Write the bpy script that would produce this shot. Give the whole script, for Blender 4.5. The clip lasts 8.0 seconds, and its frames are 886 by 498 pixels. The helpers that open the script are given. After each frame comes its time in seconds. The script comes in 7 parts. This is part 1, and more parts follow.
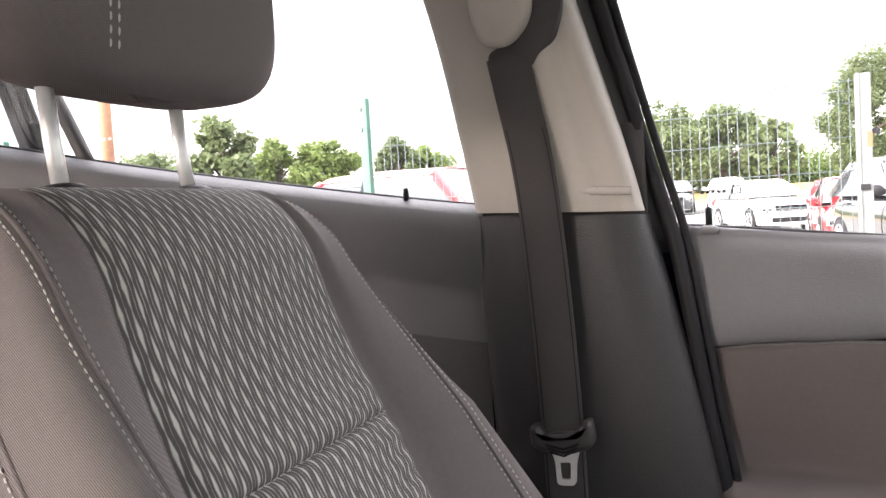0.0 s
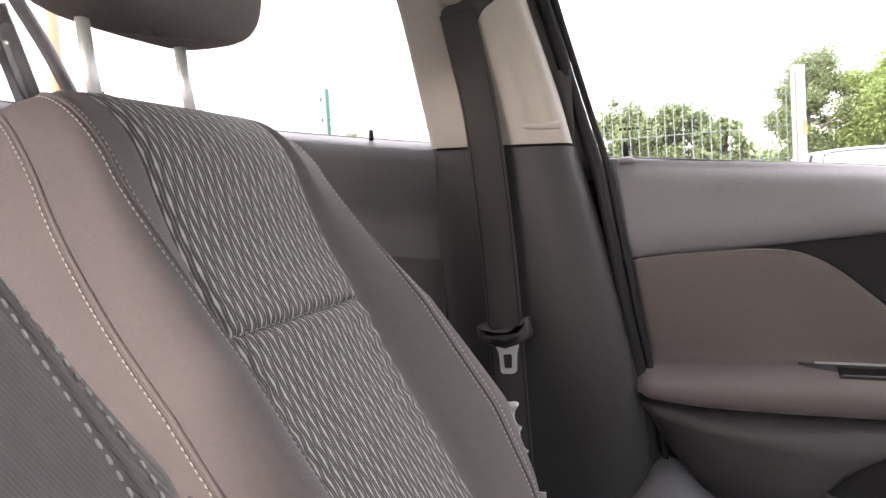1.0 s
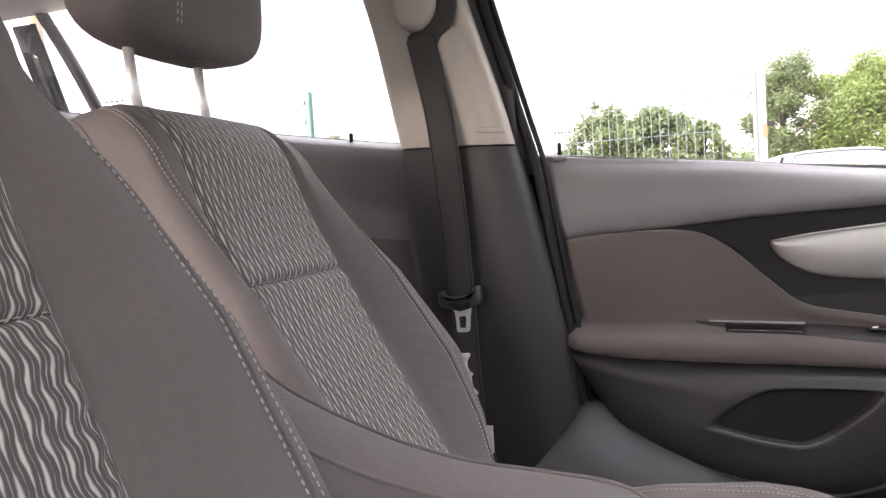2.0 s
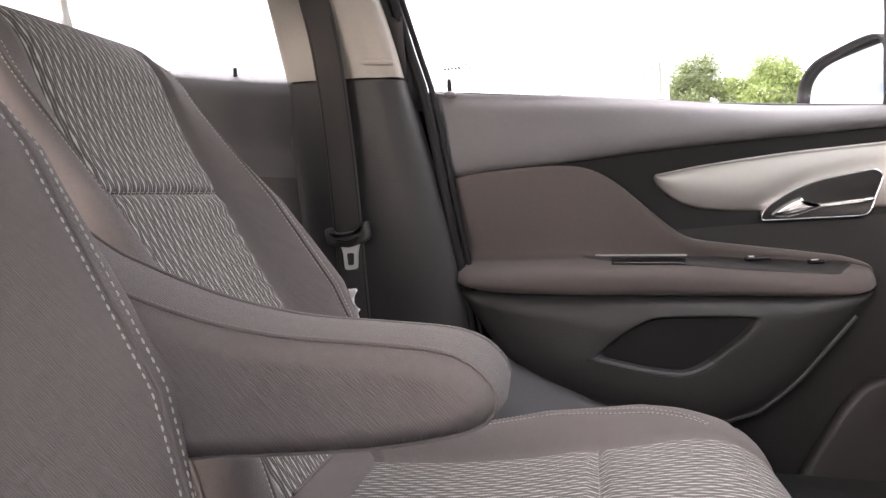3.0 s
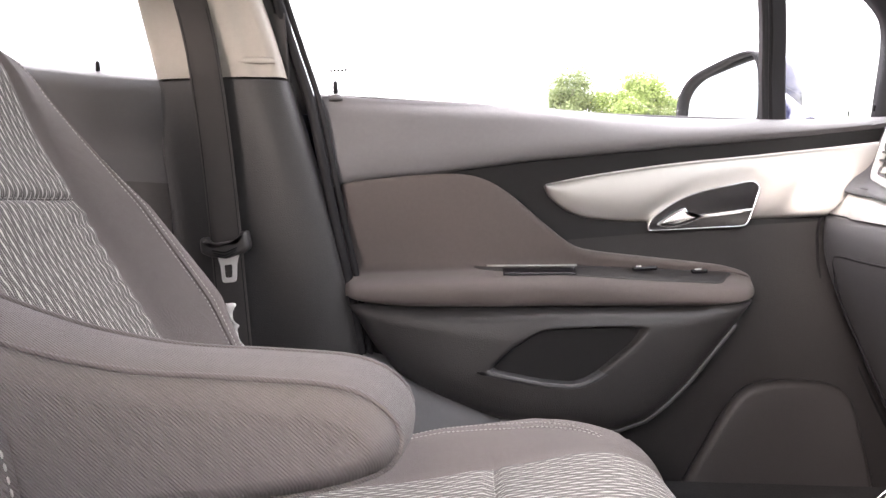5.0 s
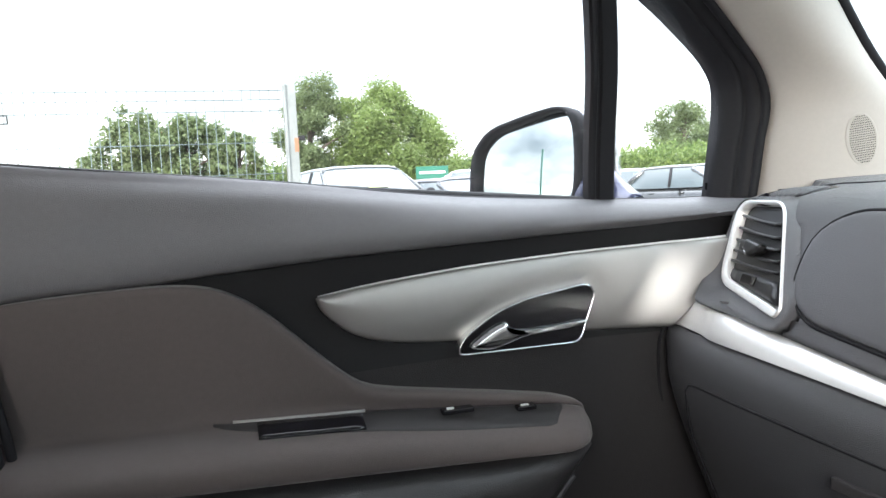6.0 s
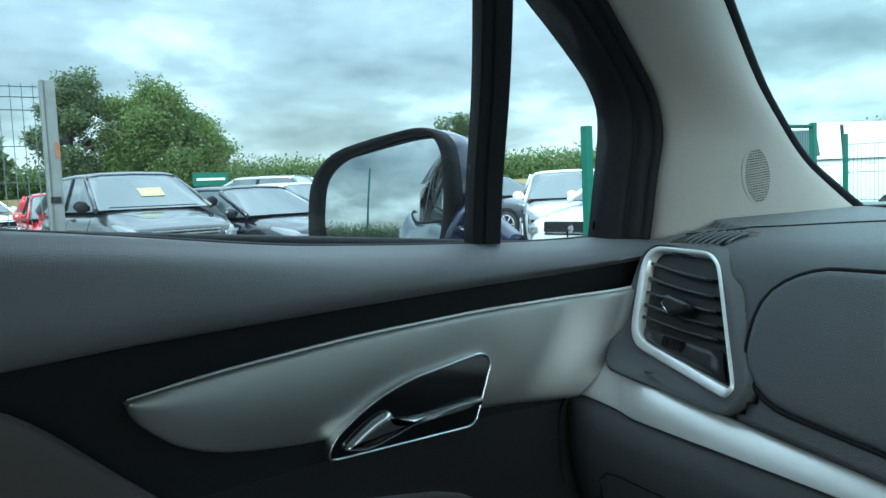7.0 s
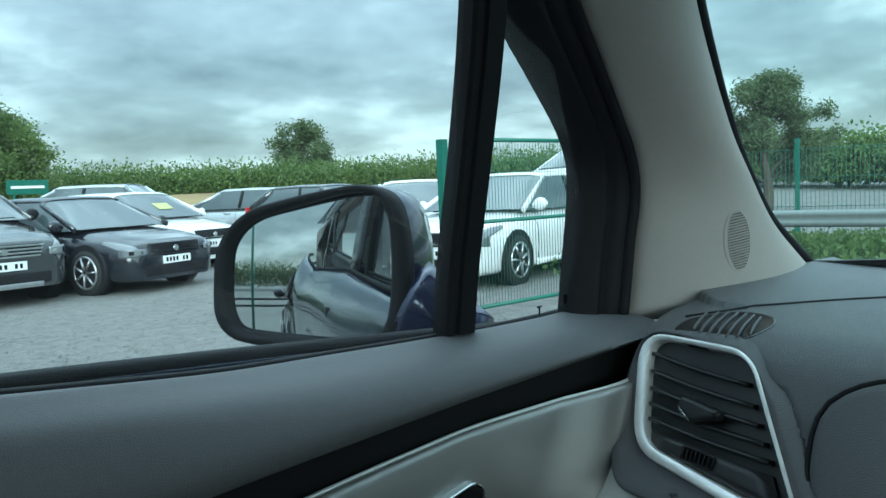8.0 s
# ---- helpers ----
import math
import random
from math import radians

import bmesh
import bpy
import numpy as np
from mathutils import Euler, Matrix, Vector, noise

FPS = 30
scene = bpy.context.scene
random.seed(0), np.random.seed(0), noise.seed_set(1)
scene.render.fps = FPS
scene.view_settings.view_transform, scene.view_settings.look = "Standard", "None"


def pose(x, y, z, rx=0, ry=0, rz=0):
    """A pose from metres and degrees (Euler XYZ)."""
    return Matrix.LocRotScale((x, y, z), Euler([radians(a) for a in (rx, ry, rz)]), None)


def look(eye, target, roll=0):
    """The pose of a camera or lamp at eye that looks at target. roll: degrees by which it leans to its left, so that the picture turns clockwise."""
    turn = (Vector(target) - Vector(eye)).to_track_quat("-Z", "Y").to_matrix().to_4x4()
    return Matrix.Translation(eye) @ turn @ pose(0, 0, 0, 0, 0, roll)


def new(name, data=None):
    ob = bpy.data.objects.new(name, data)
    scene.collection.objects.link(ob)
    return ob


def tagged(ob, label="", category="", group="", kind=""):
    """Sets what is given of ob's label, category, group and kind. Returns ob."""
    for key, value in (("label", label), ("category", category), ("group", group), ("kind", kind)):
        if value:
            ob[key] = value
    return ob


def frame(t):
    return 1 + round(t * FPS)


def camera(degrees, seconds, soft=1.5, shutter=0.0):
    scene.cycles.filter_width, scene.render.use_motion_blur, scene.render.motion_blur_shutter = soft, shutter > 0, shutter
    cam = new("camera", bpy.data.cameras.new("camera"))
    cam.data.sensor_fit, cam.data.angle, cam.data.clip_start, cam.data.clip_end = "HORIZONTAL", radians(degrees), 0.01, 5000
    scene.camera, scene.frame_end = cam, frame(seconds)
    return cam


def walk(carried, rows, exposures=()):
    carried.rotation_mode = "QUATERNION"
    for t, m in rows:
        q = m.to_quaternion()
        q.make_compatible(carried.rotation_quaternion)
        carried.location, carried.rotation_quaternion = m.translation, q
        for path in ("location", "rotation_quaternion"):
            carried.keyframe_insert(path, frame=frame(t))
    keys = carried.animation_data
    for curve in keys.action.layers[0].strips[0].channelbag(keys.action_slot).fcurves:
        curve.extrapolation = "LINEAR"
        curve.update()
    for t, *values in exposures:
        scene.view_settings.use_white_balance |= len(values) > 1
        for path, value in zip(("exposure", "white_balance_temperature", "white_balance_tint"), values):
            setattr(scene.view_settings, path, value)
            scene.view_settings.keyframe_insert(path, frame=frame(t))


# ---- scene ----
cam = camera(60.2, 8.0)
PATH = [
    (0, (0.024, 0.026, 1.246), (-0.694, 1.890, 1.145), -3.38),
    (0.5, (0.040, -0.002, 1.195), (-0.598, 1.890, 1.084), -3.40),
    (1, (0.076, -0.133, 1.156), (-0.541, 1.766, 1.045), -3.53),
    (2.3, (0.196, -0.367, 1.111), (-0.330, 1.559, 1.000), -3.68),
    (2.5, (0.206, -0.353, 1.075), (-0.266, 1.587, 0.956), -3.50),
    (3, (0.213, -0.321, 1.024), (-0.159, 1.641, 0.900), -3.41),
    (3.5, (0.205, -0.303, 0.962), (-0.021, 1.681, 0.837), -3.25),
    (4, (0.210, -0.358, 0.928), (0.073, 1.633, 0.800), -3.14),
    (4.2, (0.214, -0.377, 0.915), (0.093, 1.615, 0.786), -2.96),
    (5.3, (0.192, -0.172, 1.072), (0.207, 1.824, 0.949), -3.15),
    (5.5, (0.193, -0.089, 1.091), (0.340, 1.901, 0.953), -3.12),
    (5.8, (0.198, 0.046, 1.136), (0.615, 1.994, 0.957), -3.00),
    (6, (0.215, 0.122, 1.157), (0.796, 2.030, 1.008), -2.87),
    (6.2, (0.219, 0.188, 1.162), (0.974, 2.033, 1.001), -2.73),
    (6.5, (0.218, 0.260, 1.162), (1.136, 2.030, 1.004), -2.65),
    (7, (0.218, 0.361, 1.198), (1.308, 2.031, 1.043), -2.41),
    (7.5, (0.260, 0.464, 1.262), (1.507, 2.019, 1.110), -2.49),
    (8, (0.227, 0.563, 1.268), (1.633, 1.977, 1.113), -2.46),
]
EXPOSURES = [(0.0, 2.85, 7150, 22), (1.0, 2.9, 7150, 23), (2.5, 2.75, 7200, 24), (4.0, 3.15, 7450, 25), (5.5, 3.4, 7000, 21), (5.8, 2.95, 6800, 17),
             (6.2, 1.75, 6000, 6), (6.5, 1.30, 5350, -1), (7.0, 0.90, 5200, -13), (7.5, 0.72, 5200, -15), (8.0, 0.62, 5250, -15)]
walk(cam, [(t, look(eye, target, roll)) for t, eye, target, roll in PATH], EXPOSURES)

# ---- world and sun ----
world = bpy.data.worlds.new("overcast_sky")
scene.world = world
world.use_nodes = True
wn, wl = world.node_tree.nodes, world.node_tree.links
wn.clear()
w_out, w_bg = wn.new("ShaderNodeOutputWorld"), wn.new("ShaderNodeBackground")
w_sky = wn.new("ShaderNodeTexSky")
w_sky.sky_type, w_sky.sun_disc = "NISHITA", False
w_sky.sun_elevation, w_sky.sun_rotation = radians(17), radians(217)
w_co, w_sep = wn.new("ShaderNodeTexCoord"), wn.new("ShaderNodeSeparateXYZ")
wl.new(w_co.outputs["Generated"], w_sep.inputs[0])


def w_math(op, a, b):
    n = wn.new("ShaderNodeMath")
    n.operation = op
    for i, v in enumerate((a, b)):
        if isinstance(v, (int, float)):
            n.inputs[i].default_value = v
        else:
            wl.new(v, n.inputs[i])
    return n.outputs[0]


up = w_math("ADD", w_math("MAXIMUM", w_sep.outputs[2], 0.0), 0.26)
w_xyz = wn.new("ShaderNodeCombineXYZ")
wl.new(w_math("DIVIDE", w_sep.outputs[0], up), w_xyz.inputs[0])
wl.new(w_math("DIVIDE", w_sep.outputs[1], up), w_xyz.inputs[1])
w_noise = wn.new("ShaderNodeTexNoise")
w_noise.inputs["Scale"].default_value, w_noise.inputs["Detail"].default_value = 1.15, 6
w_noise.inputs["Roughness"].default_value, w_noise.inputs["Distortion"].default_value = 0.5, 0.12
wl.new(w_xyz.outputs[0], w_noise.inputs["Vector"])
w_ramp = wn.new("ShaderNodeValToRGB")
w_ramp.color_ramp.elements[0].position, w_ramp.color_ramp.elements[0].color = 0.36, (0.53, 0.54, 0.555, 1)
w_ramp.color_ramp.elements[1].position, w_ramp.color_ramp.elements[1].color = 0.66, (0.088, 0.094, 0.104, 1)
w_e = w_ramp.color_ramp.elements.new(0.48)
w_e.color = (0.255, 0.264, 0.28, 1)
w_puff = wn.new("ShaderNodeTexNoise")
w_puff.inputs["Scale"].default_value, w_puff.inputs["Detail"].default_value = 2.9, 8
w_puff.inputs["Roughness"].default_value, w_puff.inputs["Distortion"].default_value = 0.58, 0.08
wl.new(w_xyz.outputs[0], w_puff.inputs["Vector"])
wl.new(w_math("ADD", w_math("MULTIPLY", w_noise.outputs["Fac"], 0.62), w_math("SUBTRACT", w_math("MULTIPLY", w_puff.outputs["Fac"], 0.38), w_math("MULTIPLY", w_math("MAXIMUM", w_math("SUBTRACT", 0.15, w_sep.outputs[2]), 0.0), 0.7))), w_ramp.inputs["Fac"])
w_scale = wn.new("ShaderNodeVectorMath")
w_scale.operation = "SCALE"
w_scale.inputs["Scale"].default_value = 0.1
wl.new(w_sky.outputs[0], w_scale.inputs[0])
w_mix = wn.new("ShaderNodeMix")
w_mix.data_type = "RGBA"
w_mix.inputs["Factor"].default_value = 0.86
wl.new(w_scale.outputs[0], w_mix.inputs[6])
wl.new(w_ramp.outputs[0], w_mix.inputs[7])
w_lift = wn.new("ShaderNodeVectorMath")
w_lift.operation = "SCALE"
wl.new(w_mix.outputs[2], w_lift.inputs[0])
wl.new(w_math("ADD", w_math("MULTIPLY", w_math("POWER", w_math("MAXIMUM", w_sep.outputs[2], 0.0), 1.9), 7.6), 1.22), w_lift.inputs["Scale"])
wl.new(w_lift.outputs[0], w_bg.inputs["Color"])
w_bg.inputs["Strength"].default_value = 1.0
wl.new(w_bg.outputs[0], w_out.inputs["Surface"])

sun_data = bpy.data.lights.new("sun", "SUN")
sun_data.energy, sun_data.angle, sun_data.color = 2.4, radians(40), (1.0, 0.97, 0.93)
sun = new("sun", sun_data)
sun.matrix_world = look((-7.5, -10, 3.8), (0, 0, 0))


# ---- materials ----
def material(name, base, rough=0.5, metal=0.0, vary=0.12, scale=6.0, bump=0.0, bump_scale=300.0, bump_kind="noise", coat=0.0, sheen=0.0, spec=0.5, space="Object"):
    """A plain surface with soft stains, grain in its relief and a little change of gloss."""
    m = bpy.data.materials.new(name)
    m.use_nodes = True
    n, l = m.node_tree.nodes, m.node_tree.links
    b = n["Principled BSDF"]
    b.inputs["Metallic"].default_value, b.inputs["Specular IOR Level"].default_value = metal, spec
    b.inputs["Coat Weight"].default_value, b.inputs["Coat Roughness"].default_value = coat, 0.06
    b.inputs["Sheen Weight"].default_value, b.inputs["Sheen Roughness"].default_value = sheen, 0.45
    co = n.new("ShaderNodeTexCoord")
    big, fine = n.new("ShaderNodeTexNoise"), n.new("ShaderNodeTexNoise")
    big.inputs["Scale"].default_value, big.inputs["Detail"].default_value = scale, 5
    fine.inputs["Scale"].default_value, fine.inputs["Detail"].default_value = scale * 28, 3
    l.new(co.outputs[space], big.inputs["Vector"]), l.new(co.outputs[space], fine.inputs["Vector"])
    add = n.new("ShaderNodeMath")
    add.operation = "MULTIPLY_ADD"
    l.new(fine.outputs["Fac"], add.inputs[0])
    add.inputs[1].default_value = 0.5
    l.new(big.outputs["Fac"], add.inputs[2])
    rg = n.new("ShaderNodeMapRange")
    rg.inputs["From Min"].default_value, rg.inputs["From Max"].default_value = 0.4, 1.1
    rg.inputs["To Min"].default_value, rg.inputs["To Max"].default_value = 1 - vary, 1 + vary
    l.new(add.outputs[0], rg.inputs["Value"])
    sc = n.new("ShaderNodeVectorMath")
    sc.operation = "SCALE"
    sc.inputs[0].default_value = base
    l.new(rg.outputs[0], sc.inputs["Scale"]), l.new(sc.outputs[0], b.inputs["Base Color"])
    rr = n.new("ShaderNodeMapRange")
    rr.inputs["From Min"].default_value, rr.inputs["From Max"].default_value = 0.3, 0.7
    rr.inputs["To Min"].default_value, rr.inputs["To Max"].default_value = max(0.02, rough * 0.9), min(1, rough * 1.1)
    l.new(big.outputs["Fac"], rr.inputs["Value"]), l.new(rr.outputs[0], b.inputs["Roughness"])
    if bump:
        if bump_kind == "cells":
            t = n.new("ShaderNodeTexVoronoi")
            t.inputs["Scale"].default_value = bump_scale
            res = t.outputs["Distance"]
        elif bump_kind == "weave":
            t = n.new("ShaderNodeTexWave")
            t.inputs["Scale"].default_value, t.inputs["Distortion"].default_value = bump_scale, 0.05
            t.bands_direction = "DIAGONAL"
            res = t.outputs["Fac"]
        else:
            t = n.new("ShaderNodeTexNoise")
            t.inputs["Scale"].default_value, t.inputs["Detail"].default_value = bump_scale, 4
            res = t.outputs["Fac"]
        l.new(co.outputs[space], t.inputs["Vector"])
        if bump_kind == "weave":
            rib = n.new("ShaderNodeMath")
            rib.operation = "MULTIPLY_ADD"
            l.new(res, rib.inputs[0])
            rib.inputs[1].default_value, rib.inputs[2].default_value = 0.16, 0.92
            both = n.new("ShaderNodeMath")
            both.operation = "MULTIPLY"
            l.new(rib.outputs[0], both.inputs[0]), l.new(rg.outputs[0], both.inputs[1]), l.new(both.outputs[0], sc.inputs["Scale"])
        bp = n.new("ShaderNodeBump")
        bp.inputs["Strength"].default_value, bp.inputs["Distance"].default_value = bump, 0.001
        l.new(res, bp.inputs["Height"]), l.new(bp.outputs[0], b.inputs["Normal"])
    return m


SOFT = material("grained_charcoal_vinyl", (0.133, 0.131, 0.137), 0.52, spec=0.4, bump=0.4, bump_scale=1100, bump_kind="cells", vary=0.1)
DASH = material("grained_charcoal_dash_vinyl", (0.092, 0.092, 0.099), 0.40, spec=0.7, bump=0.7, bump_scale=1250, bump_kind="cells", vary=0.12)
PLASTIC = material("matt_black_plastic", (0.035, 0.033, 0.034), 0.52, spec=0.35, bump=0.25, bump_scale=700, bump_kind="cells", vary=0.12)
GLOSSY = material("gloss_black_plastic", (0.008, 0.008, 0.01), 0.12, vary=0.05)
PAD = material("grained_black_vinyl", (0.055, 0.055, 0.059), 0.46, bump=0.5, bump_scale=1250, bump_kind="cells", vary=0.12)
KICK = material("black_door_plastic", (0.019, 0.018, 0.019), 0.46, spec=0.3, bump=0.4, bump_scale=700, bump_kind="cells", vary=0.15)
PILLAR_LOW = material("dark_pillar_plastic", (0.036, 0.035, 0.036), 0.42, spec=0.35, bump=0.4, bump_scale=600, bump_kind="cells", vary=0.15)
PILLAR = material("pale_grey_pillar_cloth", (0.42, 0.39, 0.35), 0.85, bump=0.3, bump_scale=900, vary=0.06)
STRIP = material("silver_strip_paint", (0.76, 0.76, 0.75), 0.32, metal=0.35, vary=0.04, scale=3)
SILVER = material("satin_silver_paint", (0.42, 0.41, 0.395), 0.44, metal=0.8, vary=0.04, scale=3)
CHROME = material("chrome", (0.78, 0.79, 0.80), 0.17, metal=1.0, vary=0.05)
STEEL = material("brushed_steel", (0.86, 0.86, 0.85), 0.4, metal=0.55, vary=0.1)
CLOTH = material("grey_brown_seat_cloth", (0.162, 0.141, 0.136), 0.88, bump=0.5, bump_scale=300, bump_kind="weave", vary=0.13, sheen=0.1)
DOORCLOTH = material("door_insert_cloth", (0.090, 0.075, 0.072), 0.85, bump=0.5, bump_scale=900, vary=0.12, sheen=0.2)
LEATHER = material("black_leather", (0.036, 0.031, 0.03), 0.4, bump=0.2, bump_scale=800, bump_kind="cells", vary=0.15)
GRIP = material("brown_grey_leather", (0.135, 0.108, 0.10), 0.5, bump=0.25, bump_scale=700, bump_kind="cells", vary=0.15)
GAITER = material("creased_gaiter_leather", (0.055, 0.046, 0.043), 0.42, bump=0.3, bump_scale=600, bump_kind="cells", vary=0.18)
SATIN = material("satin_black_plastic", (0.05, 0.048, 0.048), 0.3, vary=0.1)
THREAD = material("pale_thread", (0.5, 0.48, 0.45), 0.8, vary=0.15, scale=60)
VENTBLACK = material("black_vent_plastic", (0.017, 0.017, 0.018), 0.42, spec=0.4, vary=0.1)
# near-black; also carries the shade inside the door's map pocket
VALLEY = material("matt_black_and_pocket_shade", (0.012, 0.012, 0.013), 0.6, spec=0.2, vary=0.15)
WEBBING = material("seat_belt_webbing", (0.055, 0.05, 0.049), 0.7, bump=0.8, bump_scale=240, bump_kind="weave", vary=0.1)
RUBBER = material("black_rubber", (0.014, 0.014, 0.016), 0.62, spec=0.18, vary=0.2, bump=0.2, bump_scale=200)
RED = material("red_buckle_plastic", (0.55, 0.03, 0.03), 0.4, vary=0.1)
WHITE = material("white_label", (0.75, 0.75, 0.74), 0.6, vary=0.1, scale=40)
BLUE = material("dark_blue_car_paint", (0.008, 0.012, 0.055), 0.25, metal=0.3, coat=1.0, vary=0.08, scale=2)
CARPET = material("black_carpet", (0.02, 0.02, 0.022), 0.95, bump=1.0, bump_scale=300, vary=0.25)
ROOFCLOTH = material("pale_roof_lining", (0.6, 0.58, 0.55), 0.9, bump=0.3, bump_scale=300, vary=0.05)
GREEN = material("green_powder_coat", (0.015, 0.105, 0.07), 0.45, vary=0.12, scale=12)
GALV = material("galvanised_steel", (0.18, 0.195, 0.19), 0.5, metal=0.35, vary=0.2, scale=14, bump=0.2, bump_scale=80)
WIRE = material("fence_wire", (0.10, 0.13, 0.13), 0.5, metal=0.3, vary=0.15, scale=20)
RUST = material("rusty_steel", (0.22, 0.11, 0.06), 0.85, vary=0.35, scale=30, bump=0.4, bump_scale=120)
TYRE = material("tyre_rubber", (0.018, 0.018, 0.018), 0.8, vary=0.2, scale=30)
ALLOY = material("alloy_wheel", (0.5, 0.5, 0.51), 0.3, metal=0.9, vary=0.12, scale=20)
CARGLASS = material("dark_car_glass", (0.05, 0.065, 0.07), 0.04, vary=0.1, scale=3, coat=0.6)
LAMP = material("clear_lamp", (0.17, 0.18, 0.19), 0.18, vary=0.15, scale=40, coat=1.0)
TAIL = material("red_tail_lamp", (0.4, 0.012, 0.015), 0.15, vary=0.1, coat=1.0)
PLATE = material("number_plate_white", (0.75, 0.76, 0.76), 0.4, vary=0.05)
BARK = material("tree_bark", (0.075, 0.06, 0.048), 0.9, vary=0.3, scale=8, bump=0.8, bump_scale=40)
STRAW = material("dry_field_grass", (0.26, 0.19, 0.085), 0.95, vary=0.3, scale=0.5)


def clear_glass(name, tint, haze):
    """Thin pane: straight through with a faint mirror and a milky film that imitates glare haze."""
    m = bpy.data.materials.new(name)
    m.use_nodes = True
    n, l = m.node_tree.nodes, m.node_tree.links
    n.remove(n["Principled BSDF"])
    tr, gl, mx, fr = n.new("ShaderNodeBsdfTransparent"), n.new("ShaderNodeBsdfGlossy"), n.new("ShaderNodeMixShader"), n.new("ShaderNodeLayerWeight")
    pw, ma = n.new("ShaderNodeMath"), n.new("ShaderNodeMath")
    pw.operation, ma.operation = "POWER", "MULTIPLY_ADD"
    pw.inputs[1].default_value, ma.inputs[1].default_value, ma.inputs[2].default_value = 4.0, 0.6, 0.03
    tr.inputs["Color"].default_value = (*tint, 1)
    gl.inputs["Roughness"].default_value = 0.01
    l.new(fr.outputs["Facing"], pw.inputs[0]), l.new(pw.outputs[0], ma.inputs[0]), l.new(ma.outputs[0], mx.inputs[0]), l.new(tr.outputs[0], mx.inputs[1]), l.new(gl.outputs[0], mx.inputs[2])
    film, dm, ns, rg = n.new("ShaderNodeBsdfTranslucent"), n.new("ShaderNodeMixShader"), n.new("ShaderNodeTexNoise"), n.new("ShaderNodeMapRange")
    film.inputs["Color"].default_value = (0.8, 0.8, 0.78, 1)
    ns.inputs["Scale"].default_value, ns.inputs["Detail"].default_value = 5, 5
    rg.inputs["From Min"].default_value, rg.inputs["From Max"].default_value = 0.3, 0.7
    rg.inputs["To Min"].default_value, rg.inputs["To Max"].default_value = haze * 0.7, haze * 1.3
    l.new(n.new("ShaderNodeTexCoord").outputs["Object"], ns.inputs["Vector"]), l.new(ns.outputs["Fac"], rg.inputs["Value"])
    l.new(rg.outputs[0], dm.inputs[0]), l.new(mx.outputs[0], dm.inputs[1]), l.new(film.outputs[0], dm.inputs[2])
    l.new(dm.outputs[0], n["Material Output"].inputs["Surface"])
    return m


GLASS = clear_glass("side_glass", (0.93, 0.96, 0.95), 0.008)
SCREEN = clear_glass("windscreen_glass", (0.84, 0.93, 0.9), 0.015)

MIRROR = bpy.data.materials.new("mirror_glass")
MIRROR.use_nodes = True
MIRROR.node_tree.nodes["Principled BSDF"].inputs["Base Color"].default_value = (0.56, 0.60, 0.60, 1)
MIRROR.node_tree.nodes["Principled BSDF"].inputs["Metallic"].default_value = 1.0
MIRROR.node_tree.nodes["Principled BSDF"].inputs["Roughness"].default_value = 0.015


